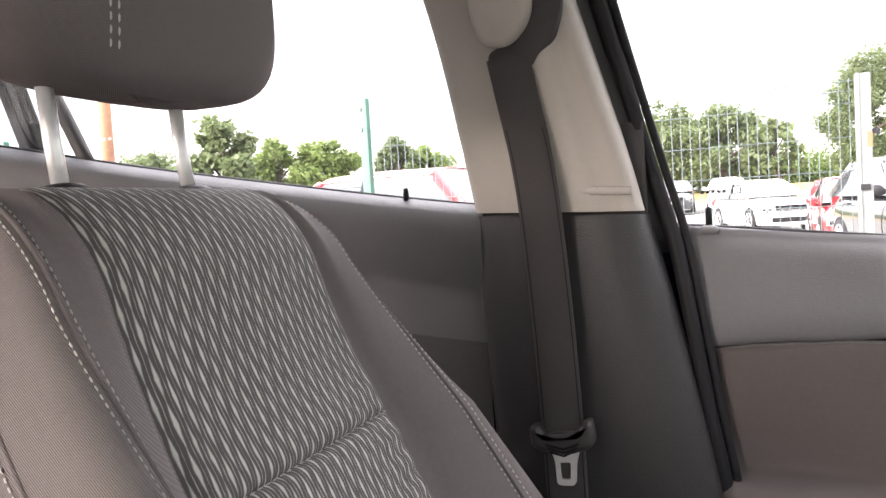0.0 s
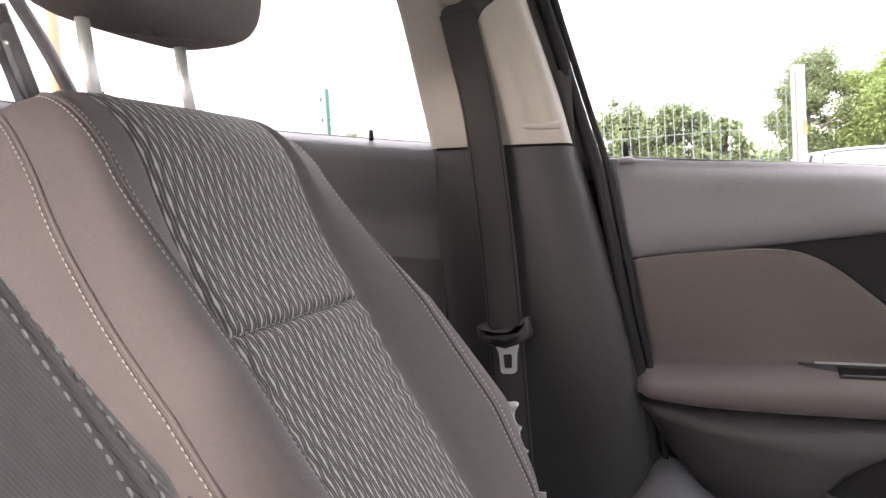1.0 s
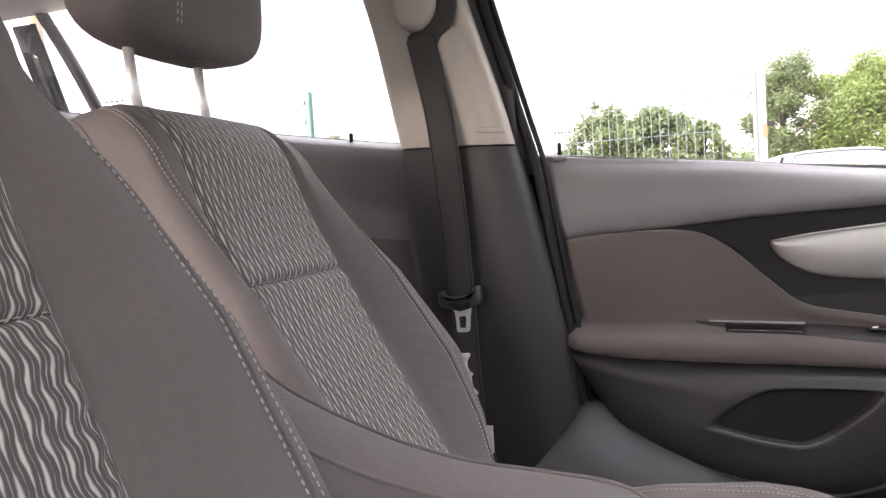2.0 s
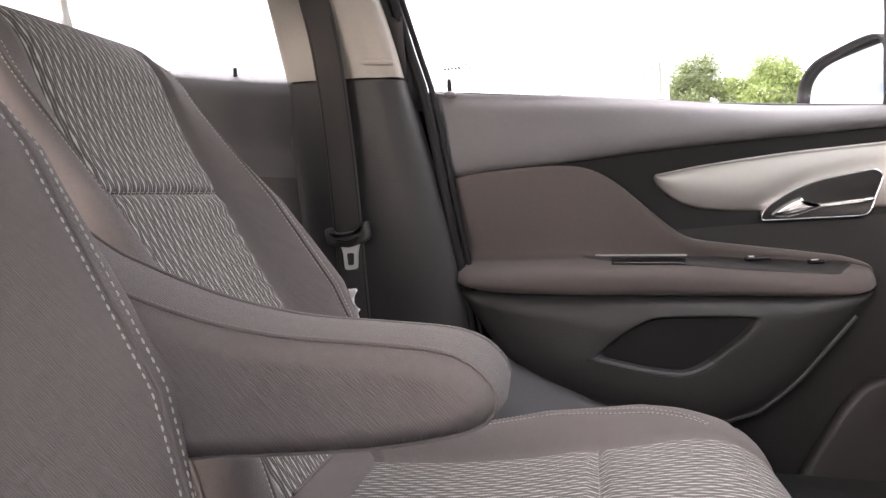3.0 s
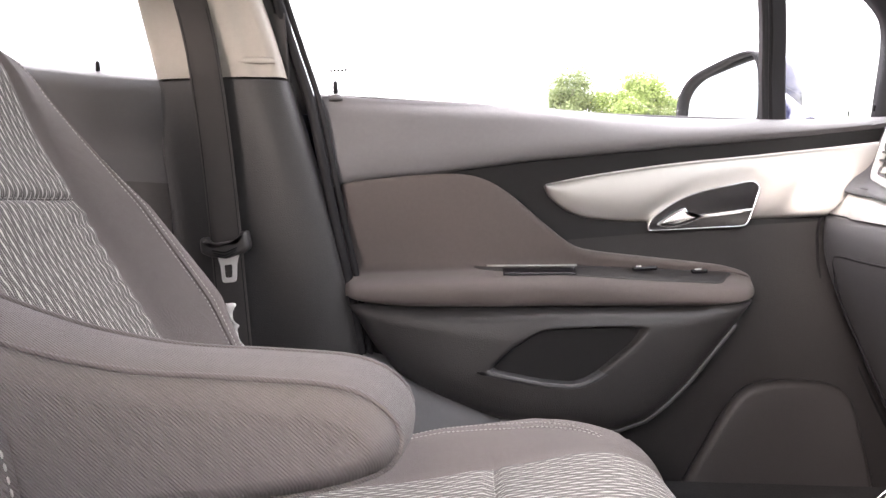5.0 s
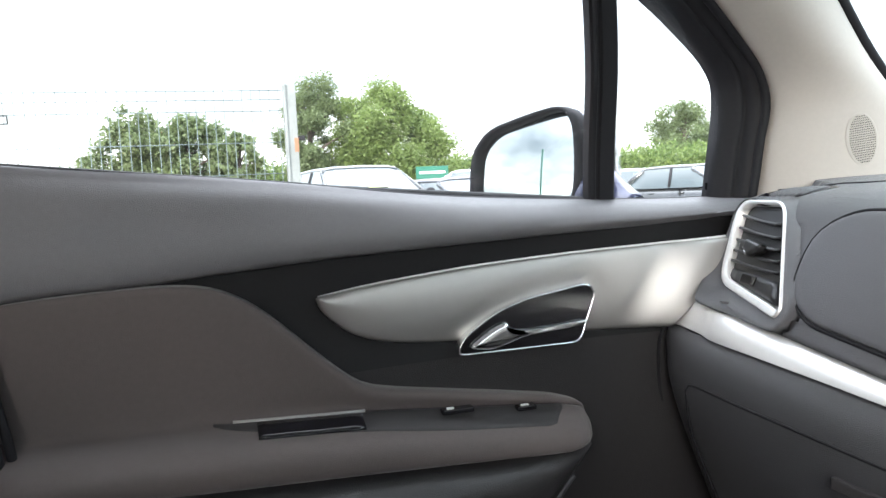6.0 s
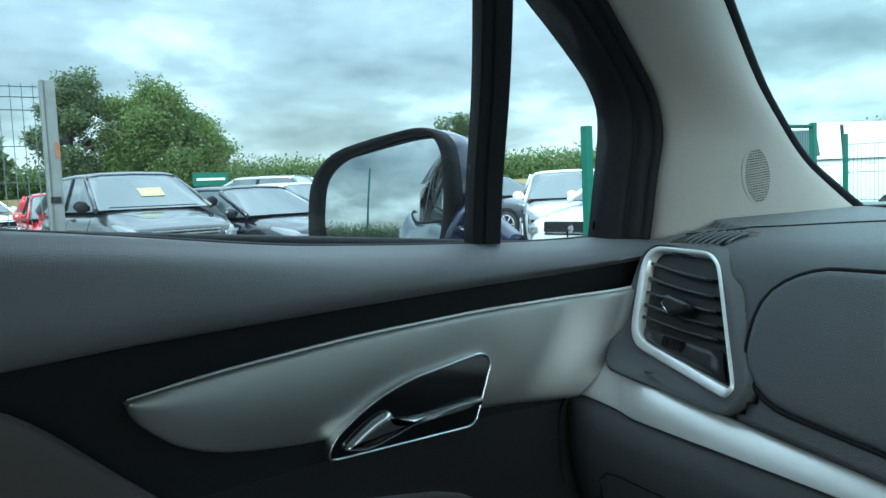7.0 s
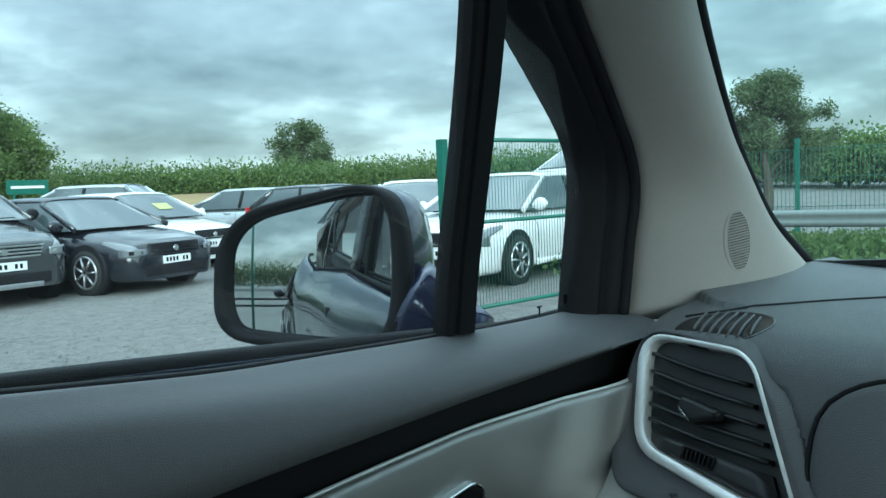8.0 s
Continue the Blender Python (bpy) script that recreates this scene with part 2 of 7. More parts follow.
def striped_cloth():
    """Woven seat centre: broken pale threads on dark grey, running along the seat."""
    m = bpy.data.materials.new("striped_seat_cloth")
    m.use_nodes = True
    n, l = m.node_tree.nodes, m.node_tree.links
    b = n["Principled BSDF"]
    b.inputs["Roughness"].default_value, b.inputs["Sheen Weight"].default_value = 0.85, 0.06
    uv, sep, com = n.new("ShaderNodeUVMap"), n.new("ShaderNodeSeparateXYZ"), n.new("ShaderNodeCombineXYZ")
    l.new(uv.outputs[0], sep.inputs[0])

    def calc(op, a, c):
        k = n.new("ShaderNodeMath")
        k.operation = op
        for i, v in enumerate((a, c)):
            if isinstance(v, (int, float)):
                k.inputs[i].default_value = v
            else:
                l.new(v, k.inputs[i])
        return k.outputs[0]

    u, v = sep.outputs[0], sep.outputs[1]
    grain = n.new("ShaderNodeTexNoise")
    grain.inputs["Scale"].default_value, grain.inputs["Detail"].default_value = 90, 2
    l.new(uv.outputs[0], grain.inputs["Vector"])
    sway = calc("MULTIPLY", calc("PINGPONG", calc("MULTIPLY", v, 15.0), 0.5), 0.05)
    lane = calc("ADD", calc("ADD", calc("DIVIDE", u, 0.0082), sway), calc("MULTIPLY", grain.outputs["Fac"], 0.10))
    index = calc("FLOOR", lane, 0.0)
    off = calc("ABSOLUTE", calc("SUBTRACT", calc("SUBTRACT", lane, index), 0.5), 0.0)
    dash = calc("MULTIPLY", calc("PINGPONG", calc("ADD", calc("MULTIPLY", v, 30.0), calc("MULTIPLY", index, 0.46)), 0.5), 2.0)
    speck = n.new("ShaderNodeTexNoise")
    speck.inputs["Scale"].default_value, speck.inputs["Detail"].default_value = 1.0, 3
    l.new(calc("MULTIPLY", lane, 2.2), com.inputs[0])
    l.new(calc("MULTIPLY", v, 60.0), com.inputs[1])
    l.new(com.outputs[0], speck.inputs["Vector"])
    wide = calc("ADD", calc("ADD", calc("MULTIPLY", dash, 0.20), 0.0), calc("MULTIPLY", speck.outputs["Fac"], 0.15))
    main = calc("DIVIDE", calc("SUBTRACT", wide, off), 0.15)
    thin = calc("DIVIDE", calc("SUBTRACT", calc("SUBTRACT", calc("MULTIPLY", speck.outputs["Fac"], 0.20), calc("MULTIPLY", dash, 0.06)), calc("SUBTRACT", 0.5, off)), 0.08)
    tot = calc("MINIMUM", calc("MAXIMUM", calc("MAXIMUM", main, calc("MULTIPLY", thin, 0.55)), 0.0), 1.0)
    fade = calc("ADD", calc("MULTIPLY", speck.outputs["Fac"], 0.4), 0.75)
    ramp = n.new("ShaderNodeValToRGB")
    ramp.color_ramp.elements[0].position, ramp.color_ramp.elements[0].color = 0.0, (0.085, 0.077, 0.073, 1)
    ramp.color_ramp.elements[1].position, ramp.color_ramp.elements[1].color = 1.0, (0.56, 0.54, 0.505, 1)
    l.new(calc("MULTIPLY", tot, fade), ramp.inputs["Fac"]), l.new(ramp.outputs[0], b.inputs["Base Color"])
    bp = n.new("ShaderNodeBump")
    bp.inputs["Strength"].default_value, bp.inputs["Distance"].default_value = 0.5, 0.001
    l.new(tot, bp.inputs["Height"]), l.new(bp.outputs[0], b.inputs["Normal"])
    return m


STRIPE = striped_cloth()


def leafy(name, dark, pale):
    m = bpy.data.materials.new(name)
    m.use_nodes = True
    n, l = m.node_tree.nodes, m.node_tree.links
    b = n["Principled BSDF"]
    b.inputs["Roughness"].default_value = 0.6
    geo, ramp = n.new("ShaderNodeNewGeometry"), n.new("ShaderNodeValToRGB")
    ramp.color_ramp.elements[0].color, ramp.color_ramp.elements[1].color = (*dark, 1), (*pale, 1)
    l.new(geo.outputs["Random Per Island"], ramp.inputs["Fac"]), l.new(ramp.outputs[0], b.inputs["Base Color"])
    thin, mx = n.new("ShaderNodeBsdfTranslucent"), n.new("ShaderNodeMixShader")
    mx.inputs[0].default_value = 0.45
    l.new(ramp.outputs[0], thin.inputs["Color"]), l.new(b.outputs[0], mx.inputs[1]), l.new(thin.outputs[0], mx.inputs[2])
    l.new(mx.outputs[0], n["Material Output"].inputs["Surface"])
    return m


LEAF_A = leafy("mid_green_leaves", (0.10, 0.15, 0.04), (0.165, 0.225, 0.065))
LEAF_B = leafy("dull_green_leaves", (0.085, 0.12, 0.05), (0.14, 0.18, 0.08))
LEAF_H = leafy("hedge_leaves", (0.055, 0.10, 0.025), (0.19, 0.26, 0.08))
GRASS = leafy("grass_blades", (0.05, 0.09, 0.02), (0.13, 0.19, 0.05))


def gravel():
    m = bpy.data.materials.new("grey_gravel")
    m.use_nodes = True
    n, l = m.node_tree.nodes, m.node_tree.links
    b = n["Principled BSDF"]
    b.inputs["Roughness"].default_value = 0.9
    co = n.new("ShaderNodeTexCoord")
    vo, big, far = n.new("ShaderNodeTexVoronoi"), n.new("ShaderNodeTexNoise"), n.new("ShaderNodeTexNoise")
    vo.inputs["Scale"].default_value = 34
    big.inputs["Scale"].default_value, big.inputs["Detail"].default_value = 0.7, 8
    far.inputs["Scale"].default_value, far.inputs["Detail"].default_value = 7, 6
    for t in (vo, big, far):
        l.new(co.outputs["Object"], t.inputs["Vector"])
    ramp = n.new("ShaderNodeValToRGB")
    ramp.color_ramp.elements[0].position, ramp.color_ramp.elements[0].color = 0.3, (0.075, 0.064, 0.05, 1)
    ramp.color_ramp.elements[1].position, ramp.color_ramp.elements[1].color = 0.75, (0.36, 0.33, 0.28, 1)
    mx = n.new("ShaderNodeMix")
    mx.data_type = "RGBA"
    mx.inputs["Factor"].default_value = 0.35
    sep = n.new("ShaderNodeSeparateColor")
    l.new(vo.outputs["Color"], sep.inputs[0])
    su = n.new("ShaderNodeMath")
    su.operation = "MULTIPLY_ADD"
    l.new(sep.outputs[0], su.inputs[0])
    su.inputs[1].default_value = 0.55
    l.new(big.outputs["Fac"], su.inputs[2])
    l.new(su.outputs[0], ramp.inputs["Fac"])
    l.new(ramp.outputs[0], mx.inputs[6]), l.new(far.outputs["Fac"], mx.inputs[7])
    hue = n.new("ShaderNodeHueSaturation")
    hue.inputs["Saturation"].default_value, hue.inputs["Value"].default_value = 0.8, 0.46
    l.new(mx.outputs[2], hue.inputs["Color"]), l.new(hue.outputs[0], b.inputs["Base Color"])
    bp = n.new("ShaderNodeBump")
    bp.inputs["Strength"].default_value, bp.inputs["Distance"].default_value = 1.0, 0.02
    l.new(vo.outputs["Distance"], bp.inputs["Height"]), l.new(bp.outputs[0], b.inputs["Normal"])
    return m


GRAVEL = gravel()
PAINTS = {k: material(k + "_car_paint", c, 0.22, metal=mt, coat=1.0, vary=0.05, scale=1.5) for k, c, mt in (
    ("graphite", (0.05, 0.054, 0.058), 0.4), ("black", (0.012, 0.013, 0.02), 0.2), ("silver", (0.42, 0.44, 0.45), 0.7), ("white", (0.74, 0.75, 0.75), 0.0),
    ("red", (0.5, 0.02, 0.025), 0.1), ("navy", (0.02, 0.025, 0.06), 0.3))}


# ---- shaping helpers ----
def lerp(a, b, t):
    return a + (b - a) * t


def smooth(a, b, v):
    t = min(1.0, max(0.0, (v - a) / (b - a)))
    return t * t * (3 - 2 * t)


def resample(p, n, closed=False):
    p = np.asarray(p, float)
    if closed:
        p = np.vstack([p, p[:1]])
    d = np.r_[0, np.cumsum(np.linalg.norm(np.diff(p, axis=0), axis=1))]
    s = np.linspace(0, d[-1], n + 1)[:-1] if closed else np.linspace(0, d[-1], n)
    return np.stack([np.interp(s, d, p[:, i]) for i in range(p.shape[1])], 1)


def spline(p, n, closed=False):
    """Catmull-Rom curve through p, evenly spaced."""
    p = np.asarray(p, float)
    q = np.vstack([p[-1], p, p[0], p[1]]) if closed else np.vstack([2 * p[0] - p[1], p, 2 * p[-1] - p[-2]])
    t = np.linspace(0, 1, 14, endpoint=False)[:, None]
    out = []
    for i in range(1, len(q) - 2):
        a, b, c, d = q[i - 1 : i + 3]
        out.append(0.5 * (2 * b + (c - a) * t + (2 * a - 5 * b + 4 * c - d) * t**2 + (3 * b - a - 3 * c + d) * t**3))
    out = np.vstack(out + ([] if closed else [q[-2:-1]]))
    return resample(out, n, closed)


def fillet(p, r, k=6):
    """A closed outline with its corners rounded."""
    p, out = [np.array(a, float) for a in p], []
    for i, b in enumerate(p):
        a, c = p[i - 1], p[(i + 1) % len(p)]
        u, v = a - b, c - b
        la, lc = np.linalg.norm(u), np.linalg.norm(v)
        d = min(r[i] if isinstance(r, (list, tuple)) else r, la * 0.48, lc * 0.48)
        s, e = b + u / la * d, b + v / lc * d
        out += [(1 - t) ** 2 * s + 2 * t * (1 - t) * b + t * t * e for t in np.linspace(0, 1, k)]
    return np.array(out)


def inset(p, d):
    """A closed flat outline moved inwards by d (anticlockwise or clockwise alike)."""
    q = np.asarray(p, float)
    e = np.roll(q, -1, 0) - np.roll(q, 1, 0)
    nrm = np.stack([-e[:, 1], e[:, 0]], 1) / (np.linalg.norm(e, axis=1)[:, None] + 1e-9)
    area = np.sum(q[:, 0] * np.roll(q[:, 1], -1) - np.roll(q[:, 0], -1) * q[:, 1])
    return q + nrm * d * (1 if area > 0 else -1)


def sheet(P, wrap_u=False, wrap_v=False, cap=False, flip=False):
    """Quads over an array of places [u, v, xyz]; cap closes the two u ends of a sheet wrapped in v. UVs run in metres."""
    P = np.asarray(P, float)
    nu, nv = P.shape[:2]
    du = np.r_[0, np.cumsum(np.linalg.norm(np.diff(P, axis=0), axis=2).mean(1))]
    dv = np.r_[0, np.cumsum(np.linalg.norm(np.diff(P, axis=1), axis=2).mean(0))]
    bm = bmesh.new()
    uv = bm.loops.layers.uv.new("UVMap")
    vs = [[bm.verts.new(P[i, j]) for j in range(nv)] for i in range(nu)]
    for i in range(nu if wrap_u else nu - 1):
        for j in range(nv if wrap_v else nv - 1):
            a, b = (i + 1) % nu, (j + 1) % nv
            ids = [(i, j), (a, j), (a, b), (i, b)]
            if flip:
                ids.reverse()
            try:
                f = bm.faces.new([vs[p][q] for p, q in ids])
            except ValueError:
                continue
            f.smooth = True
            for loop, (p, q) in zip(f.loops, ids):
                loop[uv].uv = (du[p], dv[q])
    if cap and wrap_v:
        bm.faces.new(vs[0]), bm.faces.new(vs[-1][::-1])
    if cap and wrap_u:
        bm.faces.new([r[0] for r in vs]), bm.faces.new([r[-1] for r in vs][::-1])
    return bm


def rings(loops, cap=True):
    return sheet(np.array(loops), wrap_v=True, cap=cap)


def tube(path, r, k=10, squash=1.0, side=None, cap=True):
    """A round bar along a path; r may be one radius for each point of it."""
    path = np.asarray(path, float)
    r = np.full(len(path), r, float) if np.isscalar(r) else np.asarray(r, float)
    tan = np.gradient(path, axis=0)
    tan /= np.linalg.norm(tan, axis=1)[:, None] + 1e-9
    ref = np.array(side if side is not None else ((0, 0, 1) if abs(tan[0][2]) < 0.9 else (1, 0, 0)), float)
    loops = []
    for p, t, q in zip(path, tan, r):
        a = ref - t * (ref @ t)
        a /= np.linalg.norm(a)
        b = np.cross(t, a)
        ref = a if side is None else ref
        ang = np.linspace(0, 2 * np.pi, k, endpoint=False)
        loops.append(p + q * (np.cos(ang)[:, None] * a + squash * np.sin(ang)[:, None] * b))
    return rings(loops, cap)


def block(size, at=(0, 0, 0), bevel=0.0, turn=None):
    bm = bmesh.new()
    bmesh.ops.create_cube(bm, size=1.0)
    bmesh.ops.scale(bm, vec=size, verts=bm.verts)
    if bevel:
        bmesh.ops.bevel(bm, geom=bm.edges[:], offset=bevel, segments=2, profile=0.7, affect="EDGES")
    if turn is not None:
        bmesh.ops.transform(bm, matrix=turn, verts=bm.verts)
    bmesh.ops.translate(bm, vec=at, verts=bm.verts)
    return bm


def add(bm, other):
    """Joins other into bm."""
    me = bpy.data.meshes.new("tmp")
    other.to_mesh(me)
    other.free()
    bm.from_mesh(me)
    bpy.data.meshes.remove(me)
    return bm


def pillow(outline, place, depth, edge, top=0.0, k=5):
    """A cushion-edged plate: outline in two axes, place(a, b, h) gives the point at height h above its back. edge: rounding."""
    loops = []
    o = np.asarray(outline, float)
    for h, d in [(0, 0)] + [(depth - edge + edge * math.sin(t), edge * (1 - math.cos(t))) for t in np.linspace(0, math.pi / 2, k)]:
        loops.append([place(a, b, h) for a, b in inset(o, d)])
    mid = o.mean(0)
    for f in (0.8, 0.5, 0.2):
        loops.append([place(a, b, depth + top * (1 - f * f)) for a, b in mid + (inset(o, edge) - mid) * f])
    return rings(loops)


def part(name, bm, mat, parent=None, label="", flat=False, thick=0.0):
    """Links a bmesh as one mesh object, under a thing or a part."""
    me = bpy.data.meshes.new(name)
    bmesh.ops.recalc_face_normals(bm, faces=bm.faces[:])
    if flat:
        for f in bm.faces:
            f.smooth = False
    bm.to_mesh(me)
    bm.free()
    me.materials.append(mat)
    ob = new(name, me)
    ob.parent = parent
    if label:
        tagged(ob, label)
    if thick:
        s = ob.modifiers.new("thickness", "SOLIDIFY")
        s.thickness, s.offset = thick, 0
    return ob


def thing(name, label, category, at=(0, 0, 0), group="", kind=""):
    ob = tagged(new(name), label, category, group, kind)
    ob.location = at
    return ob


def stitches(path, length=0.0062, gap=0.0032, r=0.00095, lift=(0, 0, 0)):
    """A row of short threads along a path."""
    path = np.asarray(path, float) + np.array(lift)
    d = np.r_[0, np.cumsum(np.linalg.norm(np.diff(path, axis=0), axis=1))]
    bm, s = bmesh.new(), 0.0
    while s + length < d[-1]:
        p = [np.array([np.interp(q, d, path[:, i]) for i in range(3)]) for q in (s, s + length * 0.25, s + length * 0.75, s + length)]
        t = p[3] - p[0]
        t /= np.linalg.norm(t) + 1e-9
        a = np.cross(t, (0.3, 0.5, 0.81))
        a /= np.linalg.norm(a)
        b = np.cross(t, a)
        vs = [[bm.verts.new(q + w * (a * math.cos(k * 2.094) + b * math.sin(k * 2.094))) for k in range(3)] for q, w in zip(p, (r * 0.3, r, r, r * 0.3))]
        for m in range(3):
            for k in range(3):
                bm.faces.new((vs[m][k], vs[m][(k + 1) % 3], vs[m + 1][(k + 1) % 3], vs[m + 1][k])).smooth = True
        s += length + gap
    return bm


def face_y(y):
    """Places outlines given in (x, z) on a wall at y, rising towards the cabin."""
    return lambda a, b, h: (a, y - h, b)


# ---- front door ----
front_door = thing("front_door", "closed front passenger door with charcoal trim and silver inlay", "car door", (0.3, 0.97, 0.5))
front_door.location = (0, 0, 0)
BELT = spline([(-0.056, 0.985, 1.212), (0.0, 0.986, 1.207), (0.14, 0.995, 1.192), (0.30, 1.005, 1.175), (0.46, 1.025, 1.154), (0.56, 1.04, 1.145),
               (0.702, 1.05, 1.136), (0.822, 1.055, 1.131), (0.945, 1.06, 1.130)], 60)
LOW = spline([(-0.022, 0.97, 1.064), (0.057, 0.97, 1.072), (0.133, 0.97, 1.075), (0.242, 0.97, 1.083), (0.329, 0.97, 1.089), (0.448, 0.97, 1.094),
              (0.529, 0.97, 1.097), (0.652, 0.97, 1.101), (0.777, 0.967, 1.104), (0.871, 0.955, 1.110), (0.905, 0.95, 1.112)], 60)
rows = []
for g, w in zip(BELT, LOW):
    h, d = g[2] - w[2], g[1] - w[1]
    prof = [(0.0, g[1] + 0.004, g[2] - 0.012), (0.0, g[1], g[2] - 0.002), (0.03, g[1] - 0.006, g[2] + 0.0015), (0.10, g[1] - 0.30 * d, g[2] - 0.04 * h),
            (0.25, g[1] - 0.72 * d, g[2] - 0.20 * h), (0.5, w[1] + 0.02 * d, g[2] - 0.50 * h), (0.75, w[1] - 0.005, g[2] - 0.78 * h),
            (0.96, w[1] - 0.002, w[2] + 0.006), (1.0, w[1] + 0.003, w[2]), (1.0, w[1] + 0.018, w[2] - 0.003)]
    rows.append(spline([(lerp(g[0], w[0], f), y, z) for f, y, z in prof], 26))
part("upper_trim", sheet(rows), SOFT, front_door, "charcoal grained upper door trim")
part("belt_seal", tube(BELT + np.array((0, 0.004, -0.001)), 0.004, 8), RUBBER, front_door)

# dark inner skin behind the inlays
skin = []
for x in np.linspace(-0.03, 0.93, 40):
    top = np.interp(x, LOW[:, 0], LOW[:, 2]) + 0.004
    f = smooth(0.66, 0.80, x)
    col = [(top, 0.988), (lerp(top, 0.96, 0.35), 0.992), (lerp(top, 0.96, 0.7), 0.991), (0.955, 0.985), (0.90, 0.985), (0.80, 0.982), (0.65, 0.985), (0.45, 0.99), (0.28, 1.0)]
    skin.append(spline([(x, y - 0.018 * f, z) for z, y in col], 30))
part("inner_skin", sheet([r[:6] for r in skin]), VALLEY, front_door, "matt black inner door skin")
part("lower_skin", sheet([r[5:] for r in skin]), KICK, front_door, "charcoal grained lower door skin")

# silver inlay that sweeps into the dashboard
c_top = spline([(0.327, 1.044), (0.386, 1.053), (0.452, 1.060), (0.535, 1.067), (0.66, 1.073), (0.788, 1.079), (0.870, 1.084)], 150)
c_bot = spline([(0.327, 1.044), (0.331, 1.032), (0.343, 1.018), (0.367, 1.0), (0.407, 0.987), (0.484, 0.979), (0.60, 0.975), (0.70, 0.974), (0.760, 0.975)], 150)
h_out = fillet([(0.482, 0.962), (0.492, 0.984), (0.529, 1.009), (0.571, 1.024), (0.657, 1.037), (0.670, 1.026), (0.646, 0.962)], [0.012, 0.02, 0.05, 0.05, 0.012, 0.012, 0.012])
h_out = resample(h_out, 64, True)


def flare(x, v):
    """How the inlay turns into the cabin before it meets the dashboard, sooner at its lower edge."""
    x0 = lerp(0.755, 0.690, v)
    return 0.984 - 0.022 * smooth(0.64, 0.80, x) - 0.018 * smooth(x0, x0 + 0.085, x)


rows = []
for a, b in zip(c_top, c_bot):
    line = []
    for v in np.linspace(0, 1, 41):
        x, z = lerp(a, b, v)
        y = flare(x, v) - 0.009 * math.sin(math.pi * min(1.0, 0.10 + 0.90 * v)) ** 0.5
        near = float(np.min(np.linalg.norm(h_out - np.array((x, z)), axis=1)))
        y += 0.0026 * math.exp(-((near / 0.020) ** 2))
        line.append((x, y, z))
    line[0], line[-1] = (line[0][0], line[0][1] + 0.006, line[0][2]), (line[-1][0], line[-1][1] + 0.006, line[-1][2])
    rows.append(line)
part("inlay", sheet(rows), SILVER, front_door, "satin silver curved inlay", thick=0.004)
# sky glint on the inlay's upper edge, drawn as a paler silver bar
part("inlay_edge_glint", tube([(p[0], flare(p[0], 0) - 0.0005, p[1] + 0.0010) for p in c_top], 0.0019, 8), STRIP, front_door)

# inner handle in its chrome frame
h_mid = h_out.mean(0)
loops = []
for d, y in ((-0.0005, 0.983), (0.0, 0.970), (0.0008, 0.9685), (0.0022, 0.9685), (0.0030, 0.970), (0.0034, 0.985)):
    loops.append([(a, y, b) for a, b in inset(h_out, d)])
handle = part("door_handle", rings(loops, cap=False), CHROME, front_door, "chrome-framed interior door handle")
cup = inset(h_out, 0.0031)
part("cup", rings([[(a, 0.970, b) for a, b in cup], [(a, 0.990, b) for a, b in h_mid + (cup - h_mid) * 0.92], [(a, 0.994, b) for a, b in h_mid + (cup - h_mid) * 0.3]]), GLOSSY, handle, "gloss black handle cup")
lever = spline([(0.500, 0.972), (0.515, 0.985), (0.535, 0.996), (0.548, 0.998), (0.553, 0.990), (0.575, 0.987), (0.63, 0.990), (0.651, 0.992), (0.652, 0.986), (0.62, 0.983), (0.575, 0.979), (0.550, 0.972), (0.525, 0.967)], 60, True)
part("lever", pillow(lever, lambda a, b, h: (a, 0.978 - h, b), 0.016, 0.006), CHROME, handle, "chrome pull lever")

# cloth insert with the arm rest
Z_TOP = spline([(-0.011, 1.060), (0.0, 1.064), (0.042, 1.068), (0.134, 1.072), (0.195, 1.069), (0.233, 1.057), (0.27, 1.032), (0.323, 0.982), (0.361, 0.949), (0.392, 0.936), (0.48, 0.921), (0.562, 0.908), (0.631, 0.895), (0.66, 0.880)], 80)
Z_BOT = spline([(-0.02, 0.893), (0.0, 0.884), (0.03, 0.874), (0.085, 0.866), (0.197, 0.859), (0.35, 0.853), (0.507, 0.846), (0.60, 0.843), (0.64, 0.848), (0.66, 0.86)], 60)


def shelf_z(x):
    return float(np.interp(x, [-0.02, 0.2, 0.385, 0.56, 0.66], [0.918, 0.914, 0.906, 0.890, 0.880]))


rows = []
